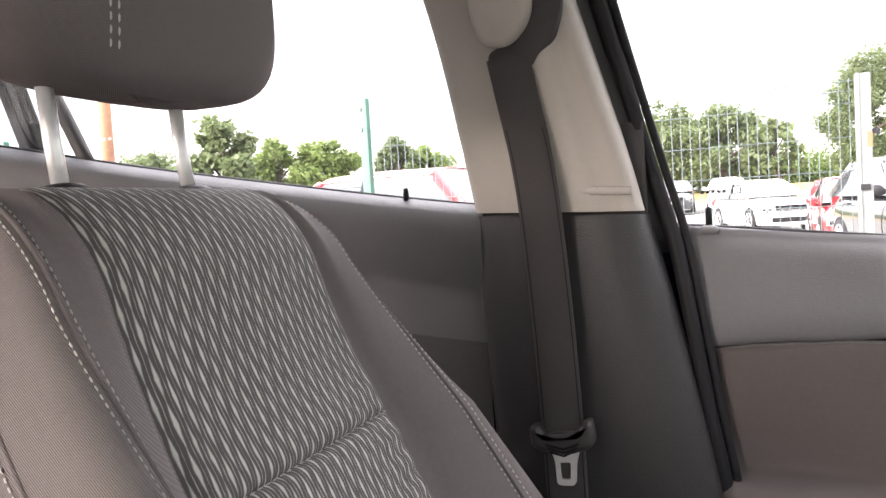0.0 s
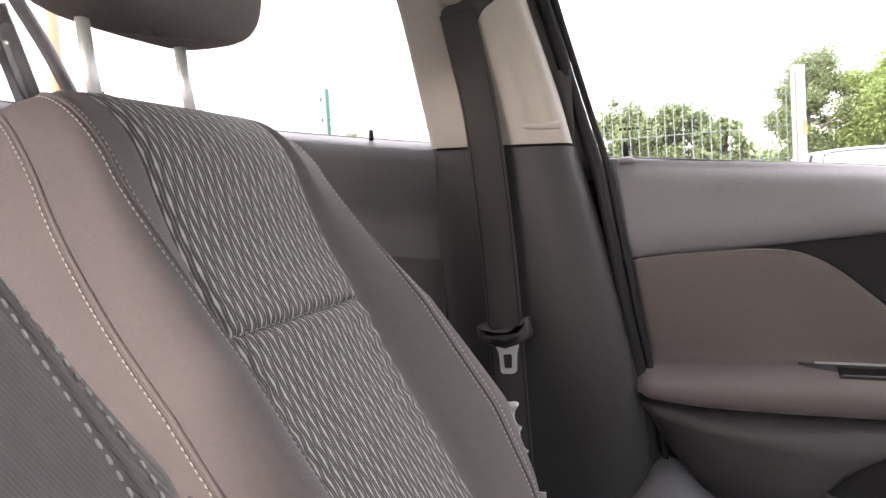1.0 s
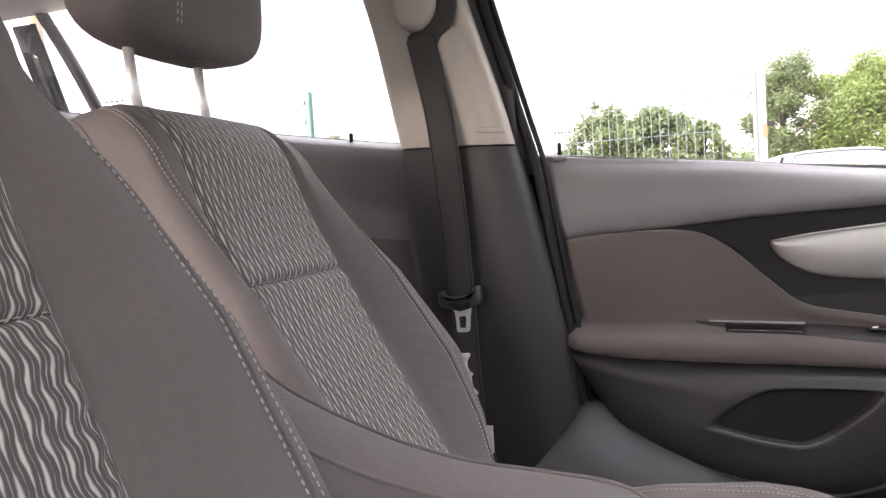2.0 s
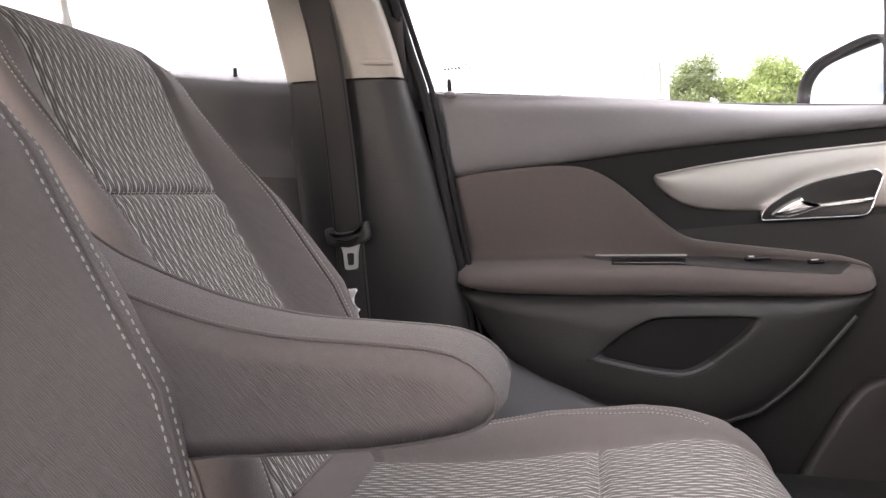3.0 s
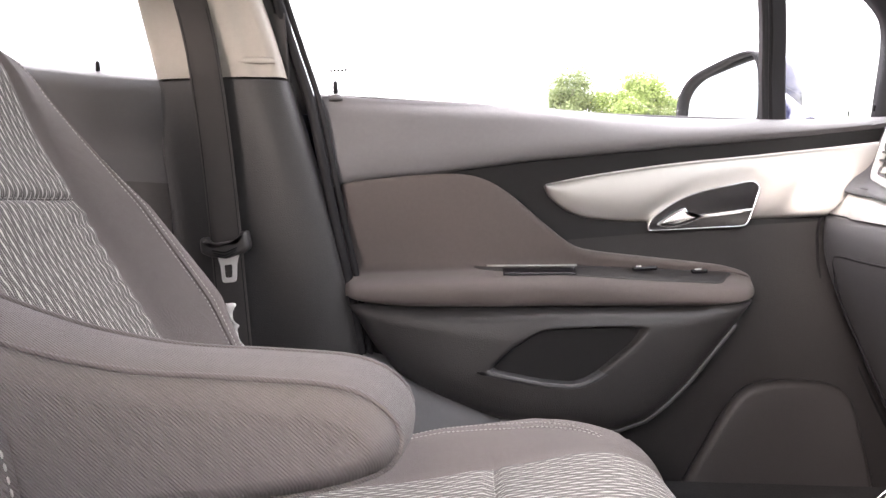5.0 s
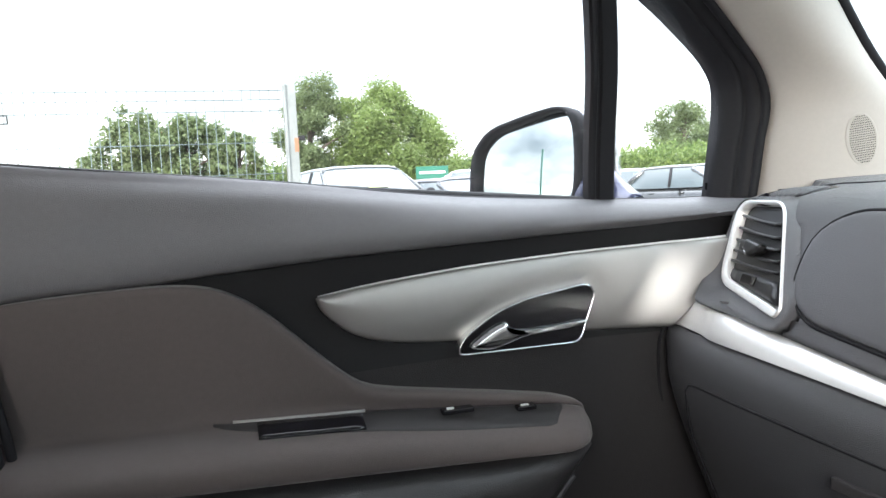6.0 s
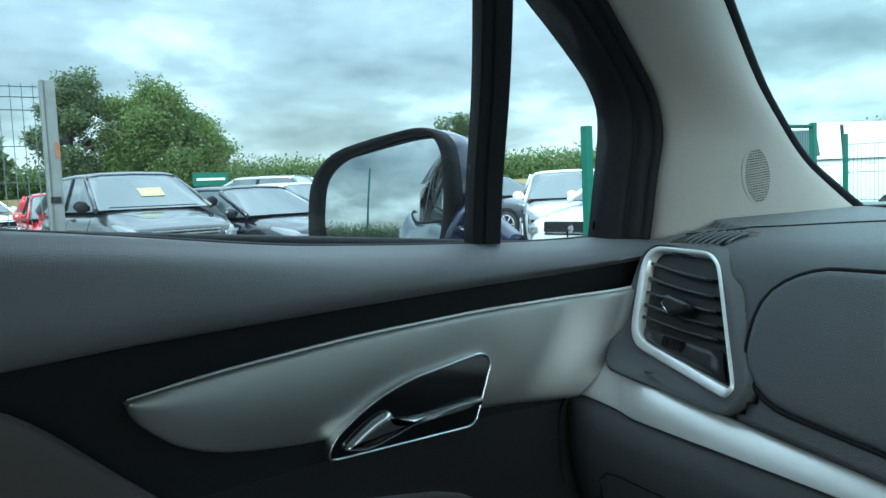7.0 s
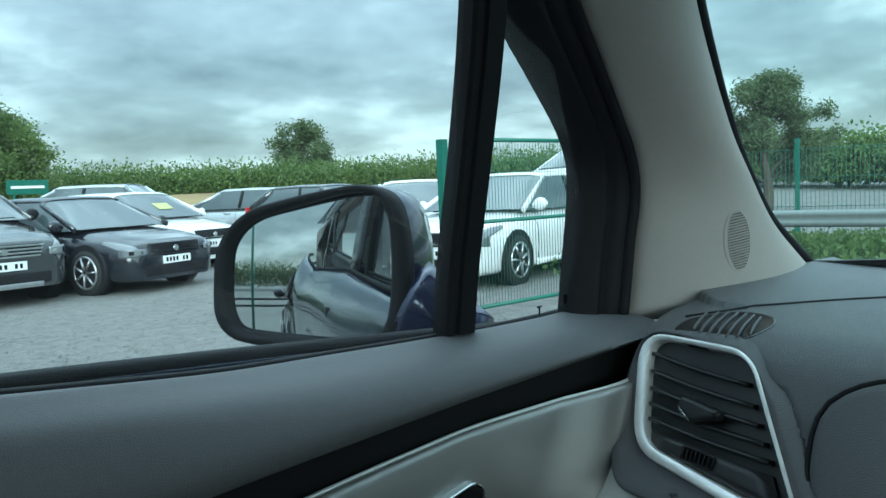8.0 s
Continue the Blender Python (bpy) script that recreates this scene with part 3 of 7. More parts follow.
for x in np.r_[np.linspace(-0.012, 0.02, 7), np.linspace(0.04, 0.59, 46), np.linspace(0.60, 0.652, 12)]:
    zs, zt, zb = shelf_z(x), np.interp(x, Z_TOP[:, 0], Z_TOP[:, 1]), np.interp(x, Z_BOT[:, 0], Z_BOT[:, 1])
    zt = max(zt, zs + 0.014)
    prof = [(0.986, zt + 0.001), (0.970, zt), (0.9635, zt - 0.006), (0.9650, lerp(zt, zs, 0.45)), (0.9700, lerp(zt, zs, 0.85)), (0.966, zs + 0.006), (0.950, zs - 0.001), (0.932, zs - 0.008),
            (0.917, zs - 0.018), (0.911, zs - 0.030), (0.912, lerp(zs - 0.03, zb, 0.6)), (0.918, zb + 0.005), (0.932, zb), (0.965, zb - 0.001)]
    e = math.sqrt(max(0.0, 1 - ((x - 0.597) / 0.056) ** 2)) if x > 0.597 else (math.sqrt(max(0.05, 1 - ((0.02 - x) / 0.033) ** 2)) if x < 0.02 else 1.0)
    zc = 0.868 if x > 0.3 else None
    line = []
    for y, z in prof:
        line.append((x, 0.984 - (0.984 - y) * e, lerp(zc, z, 0.25 + 0.75 * e) if zc else z))
    rows.append(spline(line, 44))
part("cloth_insert", sheet(rows), DOORCLOTH, front_door, "grey-brown cloth insert with padded arm rest")

# switch panel and pull slot on the arm rest
lens = []
for x in np.linspace(0.205, 0.612, 40):
    w = 0.040 * math.sin(math.pi * min(1, max(0, (x - 0.203) / 0.30)) / 2) ** 0.6 * (1 - smooth(0.585, 0.614, x) * 0.8)
    lens.append([(x, 0.968 - w * v, shelf_z(x) + 0.0045 - 0.016 * v * w / 0.04 + 0.0012 * math.sin(math.pi * v)) for v in np.linspace(0, 1, 9)])
panel = part("switch_panel", sheet(lens), PLASTIC, front_door, "black switch panel on the arm rest", thick=0.004)
slot = [[(x, lerp(0.962, 0.936, v), shelf_z(x) + 0.0042 - 0.010 * v + 0.0006) for v in np.linspace(0, 1, 5)] for x in np.linspace(0.25, 0.365, 14)]
part("pull_slot", sheet(slot), GLOSSY, panel, thick=0.003)
part("slot_rim", tube([(x, 0.966, shelf_z(x) + 0.0065) for x in np.linspace(0.225, 0.37, 12)], 0.0024, 8, squash=0.6), SILVER, panel)
part("window_switch", block((0.038, 0.013, 0.006), (0.475, 0.951, shelf_z(0.475) + 0.007), 0.002), GLOSSY, panel)
part("switch_mark", block((0.008, 0.003, 0.002), (0.465, 0.946, shelf_z(0.465) + 0.0105)), WHITE, panel)
rocker = part("lock_switch", block((0.024, 0.012, 0.006), (0.562, 0.955, shelf_z(0.562) + 0.006), 0.002), GLOSSY, panel)
part("switch_mark", block((0.010, 0.004, 0.002), (0.560, 0.953, shelf_z(0.562) + 0.0092), 0.0005), STEEL, rocker)

# lower door with its map pocket
P_OUT = np.array([(-0.012, 0.885), (0.03, 0.872), (0.085, 0.865), (0.197, 0.858), (0.35, 0.852), (0.507, 0.845), (0.60, 0.842), (0.648, 0.856), (0.638, 0.846), (0.611, 0.812), (0.575, 0.770),
                  (0.534, 0.722), (0.500, 0.690), (0.465, 0.664), (0.42, 0.650), (0.379, 0.646), (0.293, 0.660), (0.197, 0.686), (0.127, 0.720), (0.075, 0.755), (0.04, 0.80), (0.012, 0.85)])
P_POCKET = fillet([(0.214, 0.762), (0.237, 0.786), (0.268, 0.806), (0.306, 0.824), (0.382, 0.825), (0.470, 0.821), (0.449, 0.795), (0.386, 0.747), (0.352, 0.733), (0.295, 0.741)],
                  [0.006, 0.02, 0.02, 0.012, 0.03, 0.008, 0.02, 0.02, 0.02, 0.02])
p_c = np.array((0.335, 0.783))
ANG = np.linspace(-math.pi, math.pi, 120, endpoint=False)


def polar(outline, centre, angles):
    """The outline as seen from its centre, at the given angles."""
    q = resample(outline, 800, True) - centre
    a, r = np.arctan2(q[:, 1], q[:, 0]), np.linalg.norm(q, axis=1)
    o = np.argsort(a)
    rr = np.interp(angles, np.r_[a[o] - 2 * math.pi, a[o], a[o] + 2 * math.pi], np.tile(r[o], 3))
    return centre + rr[:, None] * np.stack([np.cos(angles), np.sin(angles)], 1)


outer, pocket = polar(P_OUT, p_c, ANG), polar(P_POCKET, p_c, ANG)
loops = []
for f, y, k in ((0, 0.975, 1.0), (0, 0.945, 1.0), (0.02, 0.932, 1.0), (0.10, 0.920, 1.0), (0.3, 0.906, 1.0), (0.6, 0.900, 1.0), (0.86, 0.897, 1.0), (0.97, 0.8955, 1.0), (1, 0.8965, 0.99), (1, 0.902, 0.95), (1, 0.910, 0.915), (1, 0.93, 0.90), (1, 0.968, 0.88)):
    q = lerp(outer, pocket, f)
    q = p_c + (q - p_c) * k
    loops.append([(a, y, b) for a, b in q])
# pocket depth: its shade is put into the colour of this inner wall
part("pocket_shade", rings(loops[-3:]), VALLEY, front_door, "inside of the map pocket, shade put into its near-black colour")
part("lower_panel", rings(loops[:-2], cap=False), PILLAR_LOW, front_door, "black lower door panel with a map pocket")
# lit lower edge of the pocket: highlight put into paler lip and rim colours
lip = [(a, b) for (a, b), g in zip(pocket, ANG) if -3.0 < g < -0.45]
part("pocket_lip", sheet([[((p_c + (np.array(q) - p_c) * k)[0], y, (p_c + (np.array(q) - p_c) * k)[1]) for k, y in ((1.16, 0.8985), (1.09, 0.8930), (1.02, 0.8925), (0.96, 0.8975), (0.93, 0.905), (0.915, 0.912))] for q in lip]), PAD, front_door, "lower lip of the map pocket, paler for its highlight")
rim = [(a, 0.8965, b) for (a, b), g in zip(pocket, ANG) if -2.95 < g < -0.75]
part("pocket_rim_highlight", tube(spline(rim, 40), 0.0020, 6), SOFT, front_door)
# bead in a paler colour imitates the highlight along the panel's lower edge
part("edge_highlight", tube(spline([(a, 0.934, b) for (a, b), g in zip(outer, ANG) if -2.6 < g < 0.15], 60), 0.0042, 8), PAD, front_door)

# loudspeaker panel ahead of the pocket
s_out = resample(fillet([(0.50, 0.50), (0.60, 0.665), (0.635, 0.705), (0.70, 0.712), (0.80, 0.70), (0.84, 0.50), (0.80, 0.36), (0.56, 0.36)], [0.03, 0.05, 0.03, 0.03, 0.05, 0.05, 0.05, 0.05]), 70, True)
speaker = part("speaker_panel", pillow(s_out, face_y(0.978), 0.020, 0.012), PLASTIC, front_door, "black loudspeaker panel in the door")
# lock button
pin = part("lock_button", tube([(-0.006, 0.981, z) for z in (1.205, 1.222, 1.230, 1.232)], [0.0038, 0.0038, 0.0034, 0.001], 12), RUBBER, front_door, "black lock button")
part("button_collar", tube([(-0.006, 0.979, z) for z in (1.200, 1.208, 1.210)], [0.011, 0.010, 0.006], 14), SOFT, pin)

# window frame, quarter post, panes
part("rear_frame", sheet([spline([(x0 - 0.004 + dx, y0 + dy, z0) for dx, dy in ((-0.022, 0.004), (-0.018, -0.012), (-0.004, -0.012), (0.004, -0.002), (0.004, 0.012))], 14)
                          for x0, y0, z0 in spline([(-0.054, 0.985, 1.195), (-0.066, 0.972, 1.29), (-0.079, 0.955, 1.364), (-0.10, 0.925, 1.475), (-0.115, 0.90, 1.56)], 24)]), RUBBER, front_door, "black window frame")
qp = spline([(0.714, 1.051, 1.12), (0.709, 1.035, 1.20), (0.702, 1.008, 1.30), (0.683, 0.973, 1.395), (0.655, 0.93, 1.54)], 24)
rows = [[(p[0] + a, p[1] + b, p[2]) for a, b in ((-0.012, 0.010), (-0.012, -0.006), (-0.009, -0.009), (-0.003, -0.009), (-0.001, -0.006), (0.002, -0.006), (0.004, -0.009), (0.024, -0.009), (0.027, -0.006), (0.027, 0.010))] for p in qp]
part("quarter_post", sheet(rows, wrap_v=True, cap=True), RUBBER, front_door, "black upright post of the quarter window", flat=True)
q_edge = spline([(0.887, 1.045, 1.115), (0.896, 1.044, 1.175), (0.905, 1.041, 1.245), (0.903, 1.038, 1.285), (0.888, 1.033, 1.309), (0.862, 1.025, 1.332), (0.802, 1.008, 1.372), (0.742, 0.987, 1.405), (0.69, 0.962, 1.44), (0.63, 0.938, 1.485)], 40)
a_left = spline([(0.930, 1.002, 1.120), (0.938, 1.001, 1.16), (0.945, 1.0, 1.203), (0.955, 0.998, 1.255), (0.939, 0.994, 1.299), (0.905, 0.988, 1.336), (0.846, 0.973, 1.386), (0.786, 0.955, 1.43), (0.72, 0.925, 1.49), (0.66, 0.90, 1.54)], 40)
rows = [[lerp(a, b, v) + np.array((0, -0.006 * math.sin(math.pi * v) + (0.012 if v == 0 else 0.008 * math.exp(-((v - 0.55) / 0.06) ** 2)), 0)) for v in np.linspace(0, 1, 16)] for a, b in zip(q_edge, a_left)]
part("front_frame", sheet(rows), RUBBER, front_door, "black front window frame with rubber seal", thick=0.004)
part("frame_seal", tube([lerp(a, b, 0.93) + np.array((0, -0.004, 0)) for a, b in zip(q_edge, a_left)], 0.006, 8), RUBBER, front_door)


def pane(base, top, n=20, m=6):
    return sheet([[lerp(a, b, v) for v in np.linspace(0, 1, m)] for a, b in zip(resample(base, n), resample(top, n))])


glass = part("window_pane", pane([(g[0], g[1] + 0.008, g[2] - 0.02) for g in BELT if g[0] < 0.715], [(-0.12, 0.915, 1.56), (0.66, 0.935, 1.54)]), GLASS, front_door, "clear side window")
glass.visible_shadow = False
glass = part("quarter_pane", sheet([[(lerp(0.725, 0.905, u), 1.056, 1.10), (lerp(0.70, 0.90, u), 1.03, 1.25), (lerp(0.67, 0.74, u), 0.965, 1.47)] for u in np.linspace(0, 1, 6)]), GLASS, front_door, "clear quarter window")
glass.visible_shadow = False
g_bars = bmesh.new()
for i in range(4):
    add(g_bars, block((0.003, 0.0008, 0.003), (0.842 + i * 0.0045, 1.050, 1.131)))
add(g_bars, block((0.008, 0.0008, 0.0015), (0.848, 1.050, 1.143))), add(g_bars, block((0.002, 0.0008, 0.009), (0.848, 1.050, 1.139)))
part("glass_print", g_bars, GLOSSY, front_door, "tiny print on the glass")
mark = part("glass_mark", block((0.010, 0.001, 0.010), (0.893, 1.048, 1.146)), GLOSSY, front_door, "small black maker mark")
bars = bmesh.new()
for i in range(5):
    add(bars, block((0.004, 0.0008, 0.0035), (-0.012 + i * 0.006, 0.984, 1.249)))
add(bars, block((0.009, 0.0008, 0.0012), (0.026, 0.984, 1.254))), add(bars, block((0.009, 0.0008, 0.0012), (0.026, 0.984, 1.246)))
add(bars, block((0.0012, 0.0008, 0.009), (0.0215, 0.984, 1.250))), add(bars, block((0.0012, 0.0008, 0.009), (0.0305, 0.984, 1.250)))
part("glass_print", bars, GLOSSY, front_door, "tiny print on the glass")


# ---- other cabin structure ----
b_pillar = thing("pillar_b", "centre door pillar, dark plastic below and pale cloth above", "pillar", kind="structure")
lo_r = spline([(-0.279, 1.236), (-0.281, 1.17), (-0.278, 1.09), (-0.272, 1.0), (-0.262, 0.85), (-0.25, 0.66)], 30)
lo_f = spline([(-0.072, 1.228), (-0.058, 1.17), (-0.030, 1.05), (-0.008, 0.947), (0.012, 0.834), (0.026, 0.66)], 30)
rows = []
for a, b in zip(lo_r, lo_f):
    w = b[0] - a[0]
    prof = [(0, 0.965), (0.0, 0.94), (0.04, 0.921), (0.14, 0.914), (0.3, 0.912), (0.5, 0.911), (0.66, 0.906), (0.78, 0.906), (0.9, 0.914), (0.97, 0.926), (1.0, 0.945), (1.0, 0.97)]
    rows.append(spline([(a[0] + w * f, y, lerp(a[1], b[1], f)) for f, y in prof], 40))
part("lower_trim", sheet(rows), PILLAR_LOW, b_pillar, "dark grained lower pillar trim")
up_r = spline([(-0.278, 1.240), (-0.286, 1.31), (-0.299, 1.42), (-0.316, 1.51), (-0.33, 1.57)], 24)
up_f = spline([(-0.074, 1.232), (-0.090, 1.30), (-0.122, 1.42), (-0.146, 1.51), (-0.16, 1.57)], 24)
rows = []
for a, b in zip(up_r, up_f):
    w, t = b[0] - a[0], (a[1] - 1.24) * 0.20
    prof = [(0, 0.965), (0.0, 0.935), (0.05, 0.919), (0.2, 0.913), (0.45, 0.911), (0.62, 0.907), (0.74, 0.907), (0.80, 0.913), (0.86, 0.915), (0.92, 0.914), (0.98, 0.922), (1.0, 0.94), (1.0, 0.965)]
    rows.append(spline([(a[0] + w * f, y - t, lerp(a[1], b[1], f)) for f, y in prof], 44))
part("upper_trim", sheet(rows), PILLAR, b_pillar, "pale grey upper pillar trim")
part("trim_step", tube(spline([(-0.165, 0.905, 1.262), (-0.12, 0.904, 1.258), (-0.085, 0.911, 1.256)], 12), 0.005, 8, squash=0.5), PILLAR, b_pillar)
part("backing", block((0.20, 0.012, 0.20), (-0.172, 0.945, 1.235), 0.002), PLASTIC, b_pillar)
part("door_jamb", sheet([[(lerp(-0.078, -0.04, u) - 0.27 * (z - 1.2), 0.978 - 0.19 * (z - 1.2) - 0.02 * (1 - u), z) for u in np.linspace(0, 1, 5)] for z in np.linspace(1.18, 1.58, 12)]), PLASTIC, b_pillar, thick=0.004)
seal = spline([(-0.125, 0.905, 1.53), (-0.095, 0.932, 1.40), (-0.066, 0.955, 1.28), (-0.045, 0.958, 1.20), (-0.030, 0.953, 1.11), (-0.012, 0.948, 0.99), (0.002, 0.945, 0.907), (0.020, 0.943, 0.75), (0.03, 0.945, 0.62)], 60)
part("door_seal", tube(seal, 0.0085, 10), RUBBER, b_pillar, "black rubber door seal")
part("seal_lip", tube(seal + np.array((0.014, 0.006, 0)), 0.005, 8), RUBBER, b_pillar)

sill = thing("door_sill", "grey plastic sill trim below the front door", "sill", kind="structure")
rows = []
for x in np.linspace(-0.30, 0.95, 40):
    zt = float(np.interp(x, [-0.3, -0.1, 0.03, 0.08, 0.133, 0.20, 0.27, 0.4, 0.95], [0.66, 0.66, 0.80, 0.755, 0.730, 0.698, 0.655, 0.56, 0.52]))
    rows.append(spline([(x, 0.955, zt + 0.004), (x, 0.935, zt), (x, 0.905, zt - 0.010), (x, 0.885, zt - 0.045), (x, 0.87, zt - 0.12), (x, 0.865, 0.30)], 20))
part("sill_trim", sheet([r for r in rows if r[0][0] < 0.44]), SOFT, sill, "grey sill trim")
part("sill_carpet", sheet([r for r in rows if r[0][0] > 0.40]), CARPET, sill, "black carpet over the sill")

# A pillar with its small loudspeaker
a_pillar = thing("pillar_a", "pale grey windscreen pillar with a round tweeter grille", "pillar", kind="structure")
a_right = spline([(1.315, 0.948, 1.140), (1.25, 0.948, 1.172), (1.17, 0.948, 1.215), (1.115, 0.948, 1.265), (1.067, 0.948, 1.32), (0.995, 0.940, 1.413), (0.90, 0.915, 1.50), (0.82, 0.895, 1.56)], 40)
rows = []
for i, (a, b) in enumerate(zip(a_left, a_right)):
    k = lerp(0.062, 0.022, i / 39)
    rows.append([lerp(a, b, v) + np.array((0, (0.006 if v == 0 else 0) - k * math.sin(math.pi * v**0.8) ** 0.8, 0)) for v in np.linspace(0, 1, 24)])
part("pillar_trim", sheet(rows), PILLAR, a_pillar, "pale grey woven pillar trim", thick=0.003)
part("screen_seal", tube(a_right + np.array((0.006, -0.002, 0.002)), 0.007, 8), RUBBER, a_pillar)

A_S = np.array(rows)
ti, tj = np.unravel_index(np.argmin(np.linalg.norm(A_S - np.array((1.037, 0.905, 1.199)), axis=2)), A_S.shape[:2])
tweeter_c = A_S[ti, tj].copy()
t_up, t_ac = A_S[ti + 3, tj] - A_S[ti - 3, tj], A_S[ti, tj + 2] - A_S[ti, tj - 2]
tn = np.cross(t_up, t_ac)
tn /= np.linalg.norm(tn)
ta = np.array((-0.12, 0.0, 1.0)) - tn * (np.array((-0.12, 0.0, 1.0)) @ tn)
ta *= 0.034 / np.linalg.norm(ta)
tb = np.cross(tn, ta)
tb *= 0.0205 / np.linalg.norm(tb)
tweeter_c += (tn if tn[1] < 0 else -tn) * 0.0024
if tn[1] > 0:
    tn = -tn
ring = [(math.cos(t), math.sin(t)) for t in np.linspace(0, 2 * math.pi, 40, endpoint=False)]
loops = [[tweeter_c + ta * c * f + tb * s * f + tn * h for c, s in ring] for f, h in ((1.05, -0.010), (1.04, -0.0014), (1.01, -0.0008), (0.98, -0.0006), (0.95, -0.0008), (0.5, 0.0002), (0.1, 0.0004))]
tweeter = part("tweeter_grille", rings(loops), PILLAR, a_pillar, "oval slotted tweeter grille")
slots = bmesh.new()
for k in range(-10, 11):
    f = k / 10.8
    half = math.sqrt(max(0, 1 - f * f)) * 0.9
    n_s = max(1, int(half * 9))
    for j in range(-n_s, n_s):
        c = tweeter_c + ta * f * 0.95 + tb * ((j + 0.5) / n_s * half) * 0.95 + tn * 0.0007
        u, v = ta / np.linalg.norm(ta) * 0.0007, tb / np.linalg.norm(tb) * 0.0006
        q = [slots.verts.new(c + u * a + v * b) for a, b in ((-1, -1), (1, -1), (1, 1), (-1, 1))]
        slots.faces.new(q)
tagged(part("grille_holes", slots, GLOSSY, tweeter), kind="stuff")

# windscreen, roof, floor, far side and back of the cabin
windscreen = thing("windscreen", "large raked clear windscreen", "windscreen", kind="structure")
g = part("screen_pane", pane([(1.33, 1.0, 1.13), (1.50, 0.6, 1.13), (1.55, 0.15, 1.13), (1.50, -0.3, 1.13), (1.33, -0.66, 1.13)], [(0.80, 0.97, 1.56), (0.95, 0.5, 1.60), (0.97, 0.15, 1.61), (0.95, -0.2, 1.60), (0.84, -0.60, 1.56)]), SCREEN, windscreen)
g.visible_shadow = False
band = pane([(1.325, 0.955, 1.118), (1.49, 0.6, 1.118), (1.54, 0.15, 1.118), (1.49, -0.3, 1.118), (1.325, -0.655, 1.118)], [(1.298, 0.952, 1.150), (1.455, 0.6, 1.158), (1.505, 0.15, 1.158), (1.455, -0.3, 1.158), (1.298, -0.652, 1.150)], 40, 3)
part("black_band", band, GLOSSY, windscreen, "black printed band at the foot of the glass", thick=0.003)
roof = tagged(part("ceiling", sheet([[(x, y, 1.585 + 0.03 * math.cos((y - 0.15) * 1.9) - 0.02 * ((x + 0.4) / 1.4) ** 2) for y in np.linspace(-0.62, 0.92, 16)] for x in np.linspace(-1.9, 0.95, 24)]), ROOFCLOTH, None, thick=0.03), "pale cloth roof lining", "ceiling", kind="structure")
floor = tagged(part("floor", block((3.2, 1.75, 0.04), (-0.2, 0.15, 0.30), 0.01), CARPET), "black carpeted cabin floor", "floor", kind="structure")
bulkhead = tagged(part("bulkhead", block((0.05, 1.7, 0.8), (1.18, 0.15, 0.70), 0.01), CARPET), "black carpeted front footwell wall", "wall", kind="structure")
far_side = thing("wall_right", "driver's side of the cabin with its windows", "wall", kind="structure")
part("far_trim", block((3.2, 0.06, 0.90), (-0.2, -0.72, 0.745), 0.03), SOFT, far_side)
for x, w in ((-0.2, 0.20), (-1.25, 0.35), (1.05, 0.12)):
    part("far_pillar", block((w, 0.06, 0.5), (x, -0.69, 1.36), 0.02), PILLAR, far_side)
g = part("far_pane", block((2.9, 0.004, 0.42), (-0.2, -0.70, 1.39)), GLASS, far_side)
g.visible_shadow = False
rear_wall = thing("wall_rear", "back of the cabin with the rear window", "wall", kind="structure")
part("tailgate_trim", block((0.06, 1.7, 0.85), (-1.86, 0.15, 0.72), 0.03), SOFT, rear_wall)
for y in (-0.62, 0.86):
    part("rear_pillar", block((0.3, 0.16, 0.42), (-1.75, y, 1.36), 0.03), PILLAR, rear_wall)

# ---- rear door ----
rear_door = thing("rear_door", "closed rear passenger door with dark trim", "car door")
R_BELT = spline([(-0.268, 0.950, 1.247), (-0.354, 0.950, 1.259), (-0.505, 0.950, 1.283), (-0.735, 0.95, 1.322), (-0.881, 0.95, 1.349), (-1.065, 0.945, 1.386), (-1.4, 0.92, 1.45)], 50)
rows = []
for g in R_BELT:
    x, y, z = g
    rows.append(spline([(x, y + 0.004, z - 0.012), (x, y, z), (x, y - 0.012, z + 0.001), (x, y - 0.028, z - 0.012), (x, y - 0.036, z - 0.045), (x, y - 0.030, z - 0.085), (x, y - 0.018, z - 0.115),
                        (x, y - 0.012, z - 0.13), (x, y - 0.024, z - 0.134), (x, y - 0.026, z - 0.20), (x, y - 0.02, z - 0.40), (x, y - 0.01, 0.55), (x, y, 0.35)], 44))
part("upper_pad", sheet([r[:11] for r in rows]), PAD, rear_door, "charcoal grained upper pad")
part("door_trim", sheet([r[10:] for r in rows]), PILLAR_LOW, rear_door, "black lower rear door trim")
part("belt_seal", tube(R_BELT + np.array((0, 0.004, 0.0)), 0.004, 8), RUBBER, rear_door)
pin = part("lock_button", tube([(-0.375, 0.940, z) for z in (1.245, 1.268, 1.276, 1.278)], [0.0038, 0.0038, 0.0034, 0.001], 12), RUBBER, rear_door, "black lock button")
part("button_collar", tube([(-0.375, 0.937, z) for z in (1.243, 1.252, 1.254)], [0.012, 0.011, 0.006], 14), SOFT, pin)
part("rear_post", tube(spline([(-0.915, 0.952, 1.345), (-0.975, 0.945, 1.47), (-1.02, 0.915, 1.58)], 12), 0.014, 8, squash=0.6), PLASTIC, rear_door, "black post of the rear quarter window")
g = part("window_pane", pane([(p[0], p[1] + 0.008, p[2] - 0.02) for p in R_BELT], [(-0.33, 0.90, 1.57), (-1.4, 0.88, 1.58)]), GLASS, rear_door, "clear rear side window")
g.visible_shadow = False
bars = bmesh.new()
